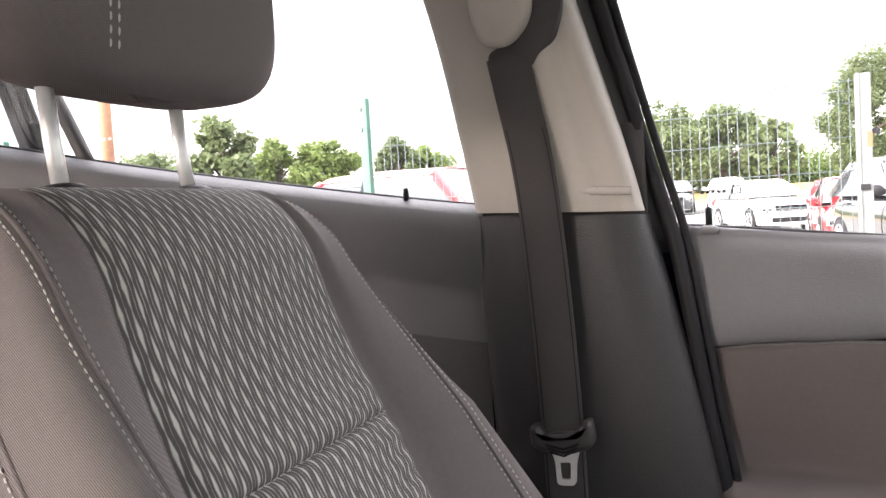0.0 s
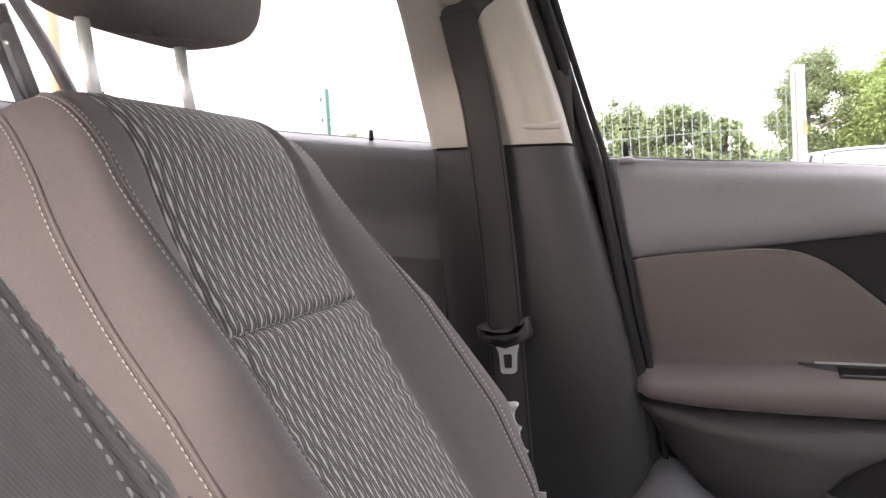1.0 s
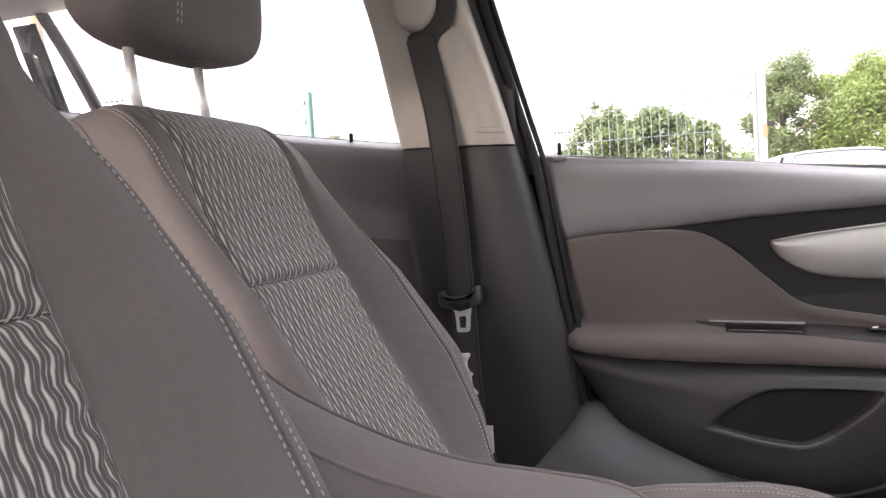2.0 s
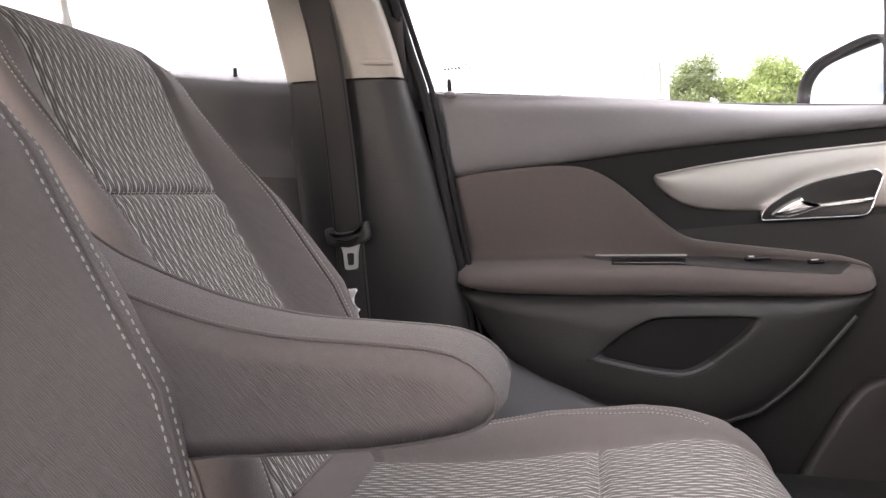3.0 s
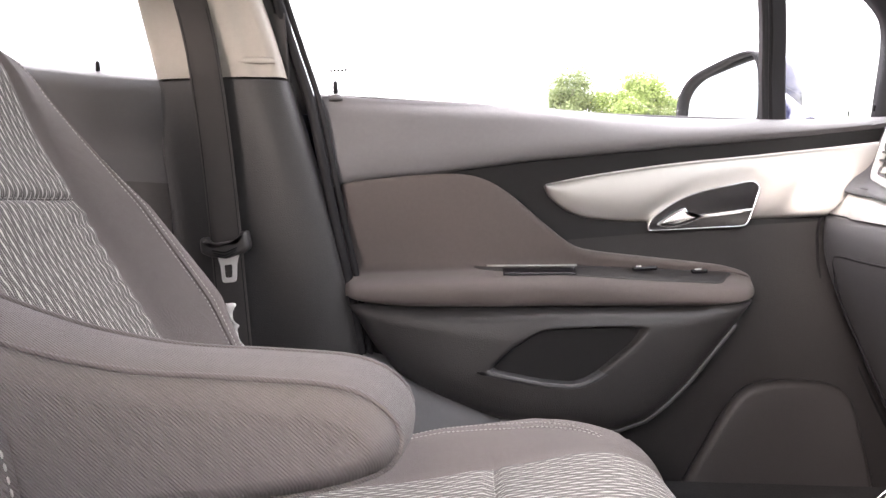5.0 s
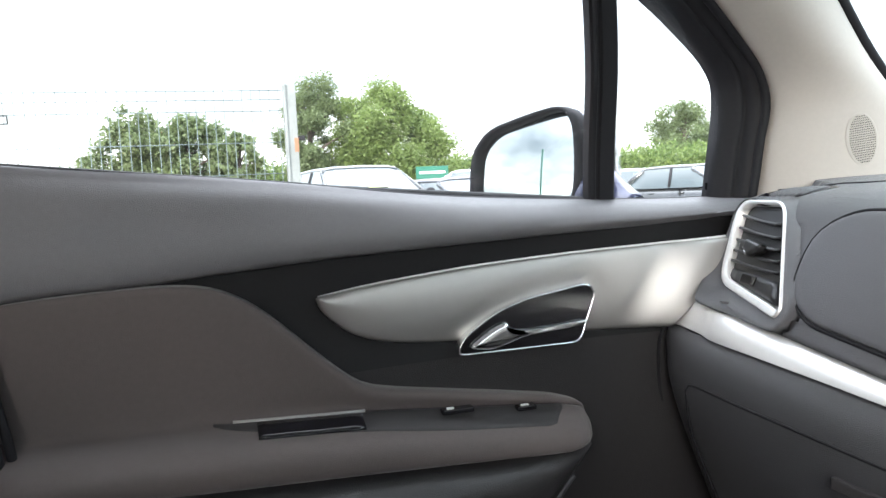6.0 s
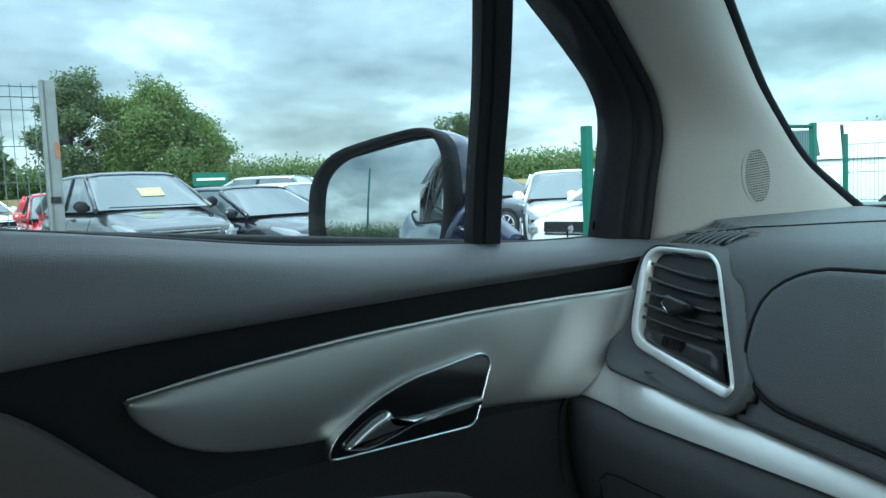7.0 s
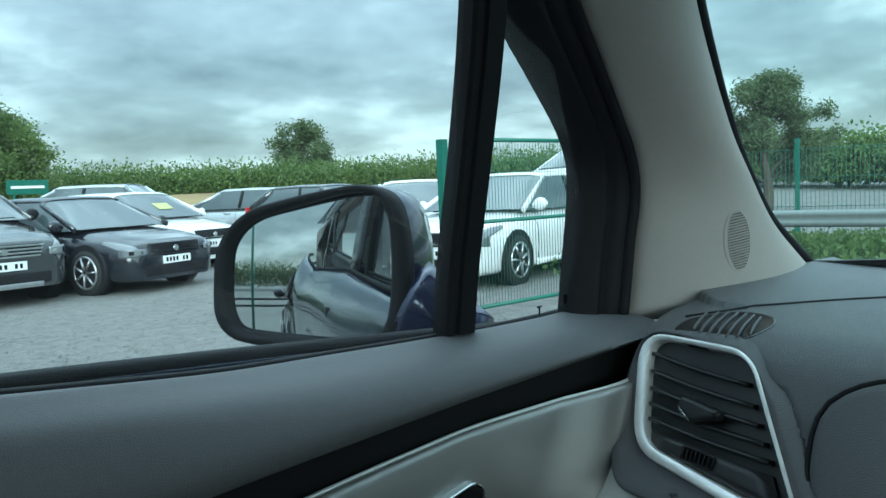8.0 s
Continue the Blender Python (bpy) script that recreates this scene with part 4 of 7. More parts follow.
for i in range(4):
    add(bars, block((0.006, 0.0008, 0.004), (-0.90 + i * 0.012, 0.945, 1.385)))
part("glass_print", bars, GLOSSY, rear_door, "tiny print on the glass")

# ---- seat belt ----
seat_belt = thing("seat_belt", "dark grey seat belt hanging on the pillar with its tongue", "seat belt")
web = spline([(-0.209, 0.866, 1.415), (-0.203, 0.872, 1.375), (-0.189, 0.884, 1.277), (-0.1785, 0.886, 1.137), (-0.172, 0.884, 1.0), (-0.170, 0.886, 0.9), (-0.166, 0.892, 0.7), (-0.16, 0.895, 0.45)], 70)
rows = []
for p in web:
    rows.append([(p[0] + 0.0245 * c, p[1] + 0.0016 * s - 0.002 * (1 - abs(c)), p[2] + 0.004 * c) for c, s in ((-1, 0), (-0.96, -1), (-0.5, -1), (0, -1), (0.5, -1), (0.96, -1), (1, 0), (0.96, 1), (0, 1), (-0.96, 1))])
part("webbing", sheet(rows, wrap_v=True, cap=True), WEBBING, seat_belt, "dark grey woven webbing")
edge = bmesh.new()
for c in (-0.021, 0.021):
    add(edge, tube([(p[0] + c, p[1] - 0.0022, p[2]) for p in web[6:48]], 0.0007, 5))
part("webbing_edge", edge, RUBBER, seat_belt)
t_out = resample(fillet([(-0.209, 0.990), (-0.197, 0.993), (-0.192, 0.982), (-0.152, 0.986), (-0.147, 0.998), (-0.136, 1.000), (-0.133, 0.974), (-0.142, 0.966), (-0.168, 0.958), (-0.195, 0.962), (-0.207, 0.967)], 0.006), 60, True)
tongue = part("tongue", pillow(t_out, lambda a, b, h: (a, 0.890 - h, b), 0.022, 0.007), SATIN, seat_belt, "satin black plastic belt tongue")
for k in range(3):
    part("grip_rib", tube([(-0.188 + k * 0.002, 0.866, 0.972 - k * 0.004), (-0.168, 0.8655, 0.968 - k * 0.004), (-0.150 - k * 0.002, 0.866, 0.975 - k * 0.004)], 0.0012, 6), RUBBER, tongue)
m_out = resample(fillet([(-0.186, 0.964), (-0.151, 0.966), (-0.156, 0.950), (-0.158, 0.922), (-0.180, 0.921), (-0.181, 0.949)], 0.005), 40, True)
m_in = resample(fillet([(-0.176, 0.948), (-0.163, 0.949), (-0.164, 0.929), (-0.175, 0.9285)], 0.002), 40, True)
m_c = np.array((-0.1695, 0.939))
o_a, i_a = polar(m_out, m_c, ANG[::2]), polar(m_in, m_c, ANG[::2])
part("metal_tongue", sheet(np.array([[(a, y, b) for a, b in q] for q, y in ((o_a, 0.882), (o_a, 0.878), (i_a, 0.878), (i_a, 0.882))]), wrap_u=True, wrap_v=True), STEEL, tongue, "bright steel belt tongue", flat=True)
fold = resample(fillet([(-0.232, 1.405), (-0.182, 1.400), (-0.176, 1.412), (-0.154, 1.427), (-0.143, 1.457), (-0.140, 1.50), (-0.168, 1.50), (-0.180, 1.45), (-0.212, 1.428), (-0.233, 1.42)], 0.008), 70, True)
part("webbing_fold", pillow(fold, lambda a, b, h: (a, 0.910 - 0.2 * (b - 1.24) - h, b), 0.008, 0.004), WEBBING, seat_belt, "dark grey webbing folding over its guide")
part("guide_cover", pillow(resample(fillet([(-0.247, 1.463), (-0.240, 1.430), (-0.207, 1.421), (-0.178, 1.446), (-0.172, 1.485), (-0.175, 1.53), (-0.24, 1.53)], [0.02, 0.02, 0.03, 0.02, 0.03, 0.02, 0.02]), 60, True), lambda a, b, h: (a, 0.912 - 0.2 * (b - 1.24) - h, b), 0.024, 0.010), PILLAR, seat_belt, "pale grey belt guide cover")


# ---- front seats ----
def front_seat(name, label, y_mid, forward=0.0, upright=0.0, lift=0.0, fill=(0.0, 0.45, 0.9, 1.25, 1.0, 0.55, 0.1, -0.25), widths=(0.19, 0.222, 0.248, 0.264, 0.250, 0.222, 0.203, 0.196), seams=((26, 2), (33, 1))):
    """fill and widths give the bolsters' swell and half width from the foot of the backrest to its top."""
    seat = thing(name, label, "car seat", (forward, y_mid, lift), "front seats")
    mid = spline([(-0.085, 0.655), (-0.11, 0.715), (-0.205, 0.885), (-0.30, 1.053), (-0.345, 1.15), (-0.372, 1.228), (-0.394, 1.299)], 64)
    tilt = Matrix.Translation((-0.085, 0, 0.655)) @ Matrix.Rotation(radians(upright), 4, "Y") @ Matrix.Translation((0.085, 0, -0.655))
    mid = np.array([((tilt @ Vector((a, 0, b)))[0], (tilt @ Vector((a, 0, b)))[2]) for a, b in mid])
    tan = np.gradient(mid, axis=0)
    tan /= np.linalg.norm(tan, axis=1)[:, None]
    d = np.r_[0, np.cumsum(np.linalg.norm(np.diff(mid, axis=0), axis=1))]
    # closer rows where the top rounds over
    s_all = np.unique(np.r_[np.linspace(0, 0.86, 90), np.linspace(0.595, 0.675, 25), 0.86 + 0.14 * np.sin(np.linspace(0.08, math.pi / 2, 16))])
    mid = np.stack([np.interp(s_all, d / d[-1], mid[:, i]) for i in (0, 1)], 1)
    tan = np.stack([np.interp(s_all, d / d[-1], tan[:, i]) for i in (0, 1)], 1)
    seam_s = 0.635
    secs = []
    for (px, pz), (tx, tz), s in zip(mid, tan, s_all):
        n = np.array((tz, -tx))
        k = float(np.interp(s, [0, 0.12, 0.22, 0.36, 0.58, 0.72, 0.85, 1.0], fill))
        w = float(np.interp(s, [0, 0.08, 0.18, 0.36, 0.58, 0.75, 0.86, 1.0], widths))
        q = math.sqrt(max(0.0, 1 - max(0.0, (s - 0.86) / 0.14) ** 2))
        dep = lerp(0.105, 0.165 - 0.02 * max(0, s - 0.7), q)
        back_off = (1 - q) * 0.075
        w -= (1 - q) * 0.055
        c = min(float(np.interp(s, [0, 0.6, 1.0], [0.134, 0.142, 0.137])), w - 0.012)
        e = w - c
        g = -0.010 * math.exp(-abs(s - seam_s) / 0.007) + 0.005 * math.exp(-(((s - seam_s) / 0.07) ** 2))
        pucker = 0.0016 * math.sin(s * 170) * smooth(0.30, 0.45, s) * (1 - smooth(0.62, 0.72, s))
        half = [(0, 0.002 + g), (c * 0.5, 0.0015 + g), (c * 0.9, 0.001 + g + pucker), (c - 0.003, -0.005), (c + 0.002, -0.004), (c + 0.16 * e, 0.012 * k + 0.003), (c + 0.42 * e, 0.040 * k), (c + 0.65 * e, 0.050 * k),
                (c + 0.86 * e, 0.038 * k - 0.004), (c + 0.97 * e, 0.012 * k - 0.02), (w + 0.006, -0.35 * dep), (w + 0.004, -0.7 * dep), (w - 0.02, -0.95 * dep), (w - 0.06, -dep * 1.02)]
        flat_part, side_part = np.array(half[:4]), spline(half[4:], 30)
        cen = np.vstack([(-flat_part[::-1]) * (1, -1), flat_part[1:]])
        row = []
        for a, f in np.vstack([resample(cen, 21), side_part, np.array([(0.06, -dep * 1.05), (-0.06, -dep * 1.05)]), (side_part[::-1]) * (-1, 1)]):
            f = max(f - back_off, -dep)
            row.append((px + n[0] * f, a, pz + n[1] * f))
        secs.append(row)
    S = np.array(secs)
    M = S.shape[1]
    k_seam = int(np.argmin(abs(s_all - seam_s)))
    back = part("backrest", sheet(np.concatenate([S[:, 20:], S[:, :1]], axis=1)), CLOTH, seat, "grey-brown cloth backrest with stitched side bolsters")
    upper = part("upper_panel", sheet(np.swapaxes(S[k_seam:, :21], 0, 1)), STRIPE, back, "striped woven upper centre panel")
    k_low = int(np.argmin(abs(s_all - 0.10)))
    part("lower_panel", sheet(np.swapaxes(S[k_low : k_seam + 1, :21], 0, 1)), STRIPE, back, "striped woven lower centre panel")
    part("lower_band", sheet(S[: k_low + 1, :21]), CLOTH, back)
    part("piping", tube(S[k_low, 1:20] + np.array((0.001, 0, 0.0005)), 0.0022, 6), CLOTH, back)
    lid_p = S[-1]
    part("top_panel", sheet(np.array([[lerp(lid_p[i], lid_p[M - 1 - (i - 21)] if i > 20 else lid_p[20 - i], v) for v in (0, 0.5, 1)] for i in range(21, 51)])), CLOTH, back)
    # seams: on the crest of each bolster and down its side
    n_row = len(s_all)
    for jj, count in seams:
        for side in (0, 1):
            j = jj + (1 - side)
            pick = (lambda i: i) if side == 0 else (lambda i: M - 1 - (i - 21))
            line = S[4 : n_row - 4, pick(j)]
            cx = S[4 : n_row - 4].mean(1)
            outw = line - cx
            outw /= np.linalg.norm(outw, axis=1)[:, None]
            part("piping", tube(spline(line - outw * 0.0004, 90), 0.0020, 6), CLOTH, back)
            for o in (-1, 1) if count == 2 else (1,):
                step = S[4 : n_row - 4, pick(j + o)] - line
                row = line + step / (np.linalg.norm(step, axis=1)[:, None] + 1e-9) * 0.0055
                tagged(part("stitching", stitches(spline(row + outw * 0.0010, 150), 0.0040, 0.0022, 0.00075), THREAD, back), kind="stuff")
    tagged(part("stitching", stitches(S[k_seam, :21] + np.array((0.004, 0, 0.002)), r=0.0006), THREAD, upper), kind="stuff")

    # cushion
    run = spline([(-0.13, 0.665), (0.0, 0.664), (0.10, 0.669), (0.215, 0.681), (0.32, 0.692), (0.385, 0.684), (0.43, 0.652), (0.452, 0.59), (0.455, 0.50), (0.44, 0.42)], 60)
    tan = np.gradient(run, axis=0)
    tan /= np.linalg.norm(tan, axis=1)[:, None]
    d = np.r_[0, np.cumsum(np.linalg.norm(np.diff(run, axis=0), axis=1))]
    k_cross = int(np.argmin(abs(run[:, 0] - 0.218)))
    secs = []
    for i, ((px, pz), (tx, tz)) in enumerate(zip(run, tan)):
        n = np.array((-tz, tx))
        k = float(np.interp(px, [-0.13, 0.0, 0.15, 0.28, 0.36, 0.46], [0.35, 0.7, 1.0, 0.8, 0.35, 0.0])) if i < 44 else 0.0
        w = float(np.interp(d[i], [0, 0.1, 0.4, 0.5, 0.6, 0.85], [0.24, 0.255, 0.262, 0.258, 0.24, 0.235]))
        c = 0.146 + 0.03 * smooth(0.36, 0.52, d[i])
        e = w - c
        g = -0.007 * math.exp(-abs(d[i] - d[k_cross]) / 0.006) + 0.003 * math.exp(-(((d[i] - d[k_cross]) / 0.05) ** 2))
        drop = 0.19 if px < 0.40 else 0.05
        half = [(0, 0.004 + g), (c * 0.5, 0.004 + g), (c * 0.9, 0.002 + g), (c - 0.003, -0.004), (c + 0.002, -0.004), (c + 0.2 * e, 0.010 * k + 0.003), (c + 0.5 * e, 0.032 * k + 0.003), (c + 0.75 * e, 0.036 * k),
                (c + 0.93 * e, 0.018 * k - 0.006), (w + 0.002, -0.03), (w - 0.004, -0.6 * drop), (w - 0.02, -drop)]
        flat_part, side_part = np.array(half[:4]), spline(half[4:], 26)
        cen = np.vstack([(-flat_part[::-1]) * (1, -1), flat_part[1:]])
        pts = np.vstack([(side_part[::-1]) * (-1, 1), resample(cen, 21), side_part])
        secs.append([(px + n[0] * f, a, pz + n[1] * f) for a, f in pts])
    S2 = np.array(secs)
    cush = part("cushion", sheet(S2[:, :27]), CLOTH, seat, "grey-brown cloth seat cushion with raised bolsters")
    part("bolster", sheet(S2[:, 46:]), CLOTH, cush)
    part("front_panel", sheet(np.swapaxes(S2[k_cross:50, 26:47], 0, 1)), STRIPE, cush, "striped woven front centre panel")
    part("rear_panel", sheet(np.swapaxes(S2[: k_cross + 1, 26:47], 0, 1)), STRIPE, cush, "striped woven rear centre panel")
    part("front_skirt", sheet(S2[49:, 26:47]), CLOTH, cush)
    # double rows run along the crests of the bolsters and curve in to the centre panel at the front
    rows_on = [i for i in range(len(run)) if i < 46 and -0.06 < run[i][0] < 0.375]
    for near, way in ((46, 1), (26, -1)):
        for o in (0.0, 1.1):
            bow = []
            for i in rows_on:
                u = (i - rows_on[0]) / (rows_on[-1] - rows_on[0])
                q = near + way * (1.5 + ((6.0 if way > 0 else 8.5) - o) * min(1.0, math.sin(math.pi * (0.18 + 0.80 * u))) ** 0.45)
                k = int(math.floor(q))
                bow.append(lerp(S2[i, k], S2[i, k + 1], q - k) + np.array((0, 0, 0.0012)))
            tagged(part("stitching", stitches(spline(bow, 140), 0.0042, 0.0022, 0.0007), THREAD, cush), kind="stuff")
    tagged(part("stitching", stitches(S2[k_cross, 26:47] + np.array((0, 0, 0.004)), r=0.0006), THREAD, cush), kind="stuff")
    part("seat_base", block((0.50, 0.44, 0.14), (0.15, 0, 0.47), 0.03), PLASTIC, seat)
    part("side_cover", pillow(resample(fillet([(-0.22, 0.48), (0.36, 0.48), (0.38, 0.54), (0.1, 0.575), (-0.1, 0.61), (-0.24, 0.60)], 0.03), 40, True), lambda a, b, h: (a, -0.236 - h, b), 0.03, 0.012), PLASTIC, seat)

    # head restraint on two chrome posts
    hs = []
    for v in np.linspace(-math.pi / 2, math.pi / 2, 22):
        ring_ = []
        for u in np.linspace(0, 2 * math.pi, 44, endpoint=False):
            sp = lambda q, p: math.copysign(abs(q) ** p, q)
            x, y, z = sp(math.cos(v), 0.45) * sp(math.cos(u), 0.55), sp(math.cos(v), 0.45) * sp(math.sin(u), 0.40), sp(math.sin(v), 0.55)
            z_ = 0.098 * z + 0.010 * (y * y) * (1 if z < 0 else -0.6)
            ring_.append((-0.45 + 0.060 * x - 0.012 * y * y + 0.10 * z_, 0.010 + 0.165 * y * (1 - 0.08 * z), 1.454 + z_))
        hs.append(ring_)
    hs = [[tilt @ Vector(p) for p in r] for r in hs]
    head = part("head_restraint", sheet(hs, wrap_v=True, cap=True), CLOTH, seat, "charcoal cloth head restraint")
    for y in (-0.092, -0.100):
        tagged(part("stitching", stitches([tilt @ Vector(p) for p in [(-0.388 + 0.008 * (1 - ((z - 1.44) / 0.09) ** 2), y, z) for z in np.linspace(1.375, 1.51, 30)]]), THREAD, head), kind="stuff")
    for y in (-0.075, 0.075):
        post = part("post", tube([tilt @ Vector(p) for p in ((-0.478, y, 1.37), (-0.474, y, 1.32), (-0.466, y, 1.262))], 0.0068, 16), STEEL, seat, "polished steel head restraint post")
        part("guide", tube([tilt @ Vector(p) for p in ((-0.466, y, 1.262), (-0.4665, y, 1.279), (-0.467, y, 1.283))], [0.022, 0.020, 0.012], 18, squash=1.3), PLASTIC, post)
    if not upright:
        part("inner_hinge_cover", pillow(resample(fillet([(-0.24, 0.60), (-0.085, 0.612), (-0.062, 0.66), (-0.075, 0.735), (-0.125, 0.765), (-0.21, 0.74), (-0.25, 0.66)], 0.025), 48, True), lambda a, b, h: (a, -0.225 - h, b), 0.035, 0.014), PLASTIC, seat, "black plastic hinge cover")
        part("cover_edge", tube([(a, -0.258, b) for a, b in spline([(-0.24, 0.735), (-0.13, 0.757), (-0.083, 0.728), (-0.071, 0.66), (-0.092, 0.615)], 30)], 0.0028, 6), RUBBER, seat)
        part("hinge_cover", pillow(resample(fillet([(-0.20, 0.60), (-0.09, 0.615), (-0.07, 0.655), (-0.13, 0.69), (-0.19, 0.675)], 0.02), 40, True), lambda a, b, h: (a, 0.256 + h, b), 0.02, 0.008), SOFT, seat, "grey plastic hinge cover")
        tag = []
        for u in np.linspace(0, 1, 22):
            z = lerp(0.895, 0.825, u)
            x = -0.158 + 0.014 * u + 0.004 * math.sin(u * 17)
            tag.append([(x + 0.005 * w * (1 + 0.3 * math.sin(u * 23)), 0.276 - 0.006 * u + 0.004 * math.sin(u * 29 + w) * w, z + 0.004 * w * math.sin(u * 13)) for w in (-1, -0.3, 0.3, 1)])
        part("paper_tag", sheet(tag), WHITE, seat, "crumpled pale label on the seat side", thick=0.0012)
        clip = part("belt_clip", block((0.012, 0.006, 0.045), (-0.122, 0.272, 0.755), 0.002), STEEL, seat, "steel clip on the seat side")
        part("clip_strap", block((0.016, 0.003, 0.05), (-0.121, 0.272, 0.708), 0.001), WEBBING, clip)
    return seat


passenger_seat = front_seat("passenger_seat", "grey cloth front passenger seat with striped woven centre", 0.556)
driver_seat = front_seat("driver_seat", "grey cloth driver's seat with pale double stitching", -0.144, 0.094, 7.0, 0.01, (0.0, 0.05, 0.8, 1.2, 1.0, 0.55, -0.1, -0.1), (0.20, 0.185, 0.232, 0.264, 0.255, 0.22, 0.185, 0.181), ((27, 2),))

# folding arm rest beside the driver's seat
arm = spline([(-0.16, 1.030), (-0.10, 1.006), (-0.065, 0.990), (-0.02, 0.973), (0.03, 0.961), (0.085, 0.955), (0.13, 0.949), (0.152, 0.938), (0.162, 0.922), (0.157, 0.906), (0.135, 0.896), (0.08, 0.888), (0.0, 0.884), (-0.09, 0.882), (-0.15, 0.90)], 90, True)
armrest = thing("arm_rest", "grey-brown cloth folding arm rest lowered beside the driver's seat", "arm rest")
loops = []
for y, dd in ((0.080, 0.016), (0.084, 0.010), (0.092, 0.004), (0.106, 0.0), (0.128, -0.0015), (0.150, 0.0), (0.164, 0.004), (0.172, 0.010), (0.176, 0.016)):
    loops.append([(a, y, b - 0.006) for a, b in inset(arm, dd)])
part("padding", rings(loops), CLOTH, armrest, "grey-brown cloth padding")
for y, dd in ((0.0935, 0.0025), (0.1625, 0.0025)):
    part("seam", tube([(a, y, b - 0.006) for a, b in inset(arm, dd)] + [(inset(arm, dd)[0][0], y, inset(arm, dd)[0][1] - 0.006)], 0.0016, 5, side=(0, 1, 0), cap=False), CLOTH, armrest)
part("hinge", tube([(-0.15, 0.06, 0.95), (-0.15, 0.13, 0.95)], 0.03, 16), PLASTIC, armrest)

# ---- dashboard ----
dashboard = thing("dashboard", "charcoal grained dashboard with a silver strip and chrome vent", "dashboard")


def z_up(y):
    return float(np.interp(y, [-0.6, 0.15, 0.603, 0.658, 0.719, 0.791, 0.83, 0.86, 0.885, 0.90, 0.92, 0.945], [0.935, 0.955, 0.972, 0.980, 0.988, 0.998, 1.005, 1.013, 1.027, 1.038, 1.052, 1.068]))


def z_lo(y):
    return float(np.interp(y, [-0.6, 0.15, 0.603, 0.685, 0.81, 0.95], [0.92, 0.938, 0.953, 0.959, 0.967, 0.976]))


def end(y):
    """How far the dashboard rounds off towards the door."""
    return 0.05 * max(0.0, (y - 0.90) / 0.05) ** 2


# plane and outline of the side air vent
v_c = [np.array(p) for p in ((0.861, 0.930, 1.119), (0.832, 0.824, 1.119), (0.772, 0.765, 1.014), (0.806, 0.912, 1.036))]
v_o = sum(v_c) / 4
v_u = v_c[0] - v_c[1]
v_u /= np.linalg.norm(v_u)
v_n = np.cross(v_u, v_c[2] - v_c[1])
v_n /= np.linalg.norm(v_n)
if v_n[0] > 0:
    v_n = -v_n
v_v = np.cross(v_n, v_u)
if v_v[2] < 0:
    v_v = -v_v
v_flat = [((p - v_o) @ v_u, (p - v_o) @ v_v) for p in v_c]
v_flat[3] = (v_flat[3][0] + 0.007, v_flat[3][1] + 0.002)
v_line = resample(inset(resample(fillet(v_flat, [0.024, 0.020, 0.006, 0.022]), 160, True), -0.0075), 80, True)


def on_vent(a, b, h):
    return v_o + v_u * a + v_v * b + v_n * h


def vent_out(d, d_top):
    """The vent's outline moved outwards by d, and by d_top along its upper edge."""
    out = []
    for (a, b), (a0, b0) in zip(inset(v_line, -1.0), v_line):
        w = smooth(1.085, 1.112, on_vent(a0, b0, 0)[2])
        k = lerp(d, d_top, w)
        out.append((lerp(a0, a, k), lerp(b0, b, k)))
    return np.array(out)


def in_vent(p):
    """Whether a place lies inside the vent's outline."""
    a, b = (p - v_o) @ v_u, (p - v_o) @ v_v
    q = V_HOLE
    r = np.roll(q, -1, 0)
    hit = ((q[:, 1] > b) != (r[:, 1] > b)) & (a < (r[:, 0] - q[:, 0]) * (b - q[:, 1]) / (r[:, 1] - q[:, 1] + 1e-12) + q[:, 0])
    return hit.sum() % 2 == 1


V_HOLE = vent_out(0.0120, -0.003)
D_PROF = spline([(1.36, 1.140), (1.15, 1.146), (1.00, 1.143), (0.915, 1.139), (0.868, 1.134), (0.842, 1.121), (0.817, 1.088), (0.792, 1.047), (0.776, 1.012), (0.769, 0.985), (0.765, 0.96)], 90)

D_PROF[:, 0] -= 0.006 * np.array([1 - smooth(1.118, 1.136, z) for z in D_PROF[:, 1]])


def dash_x(z):
    return float(np.interp(z, D_PROF[::-1, 1][:60], D_PROF[::-1, 0][:60]))


Y_D = np.r_[np.linspace(-0.60, 0.50, 24), np.linspace(0.52, 0.74, 12), np.linspace(0.75, 0.945, 50)]
rows = []
for y in Y_D:
    cut = max(z_up(y), z_lo(y) + 0.004)
    q = [p for p in D_PROF if not (p[1] < cut and p[0] < 0.9)]
    q.append((dash_x(cut), cut))
    q = resample(np.vstack([resample(np.array(q[:40]), 20), resample(np.array(q[39:]), 60)]), 110)
    rows.append([(x + end(y), y, z + 0.008 * smooth(0.85, 0.945, y) * (x > 0.95) - 0.02 * end(y)) for x, z in q] + [(dash_x(cut) + 0.012 + end(y), y, cut - 0.002)])
rows = [[np.array(p) - v_n * (0.06 if in_vent(np.array(p)) else 0.0) for p in r] for r in rows]
part("upper_dash", sheet(rows), DASH, dashboard, "charcoal grained upper dashboard")
rows = []
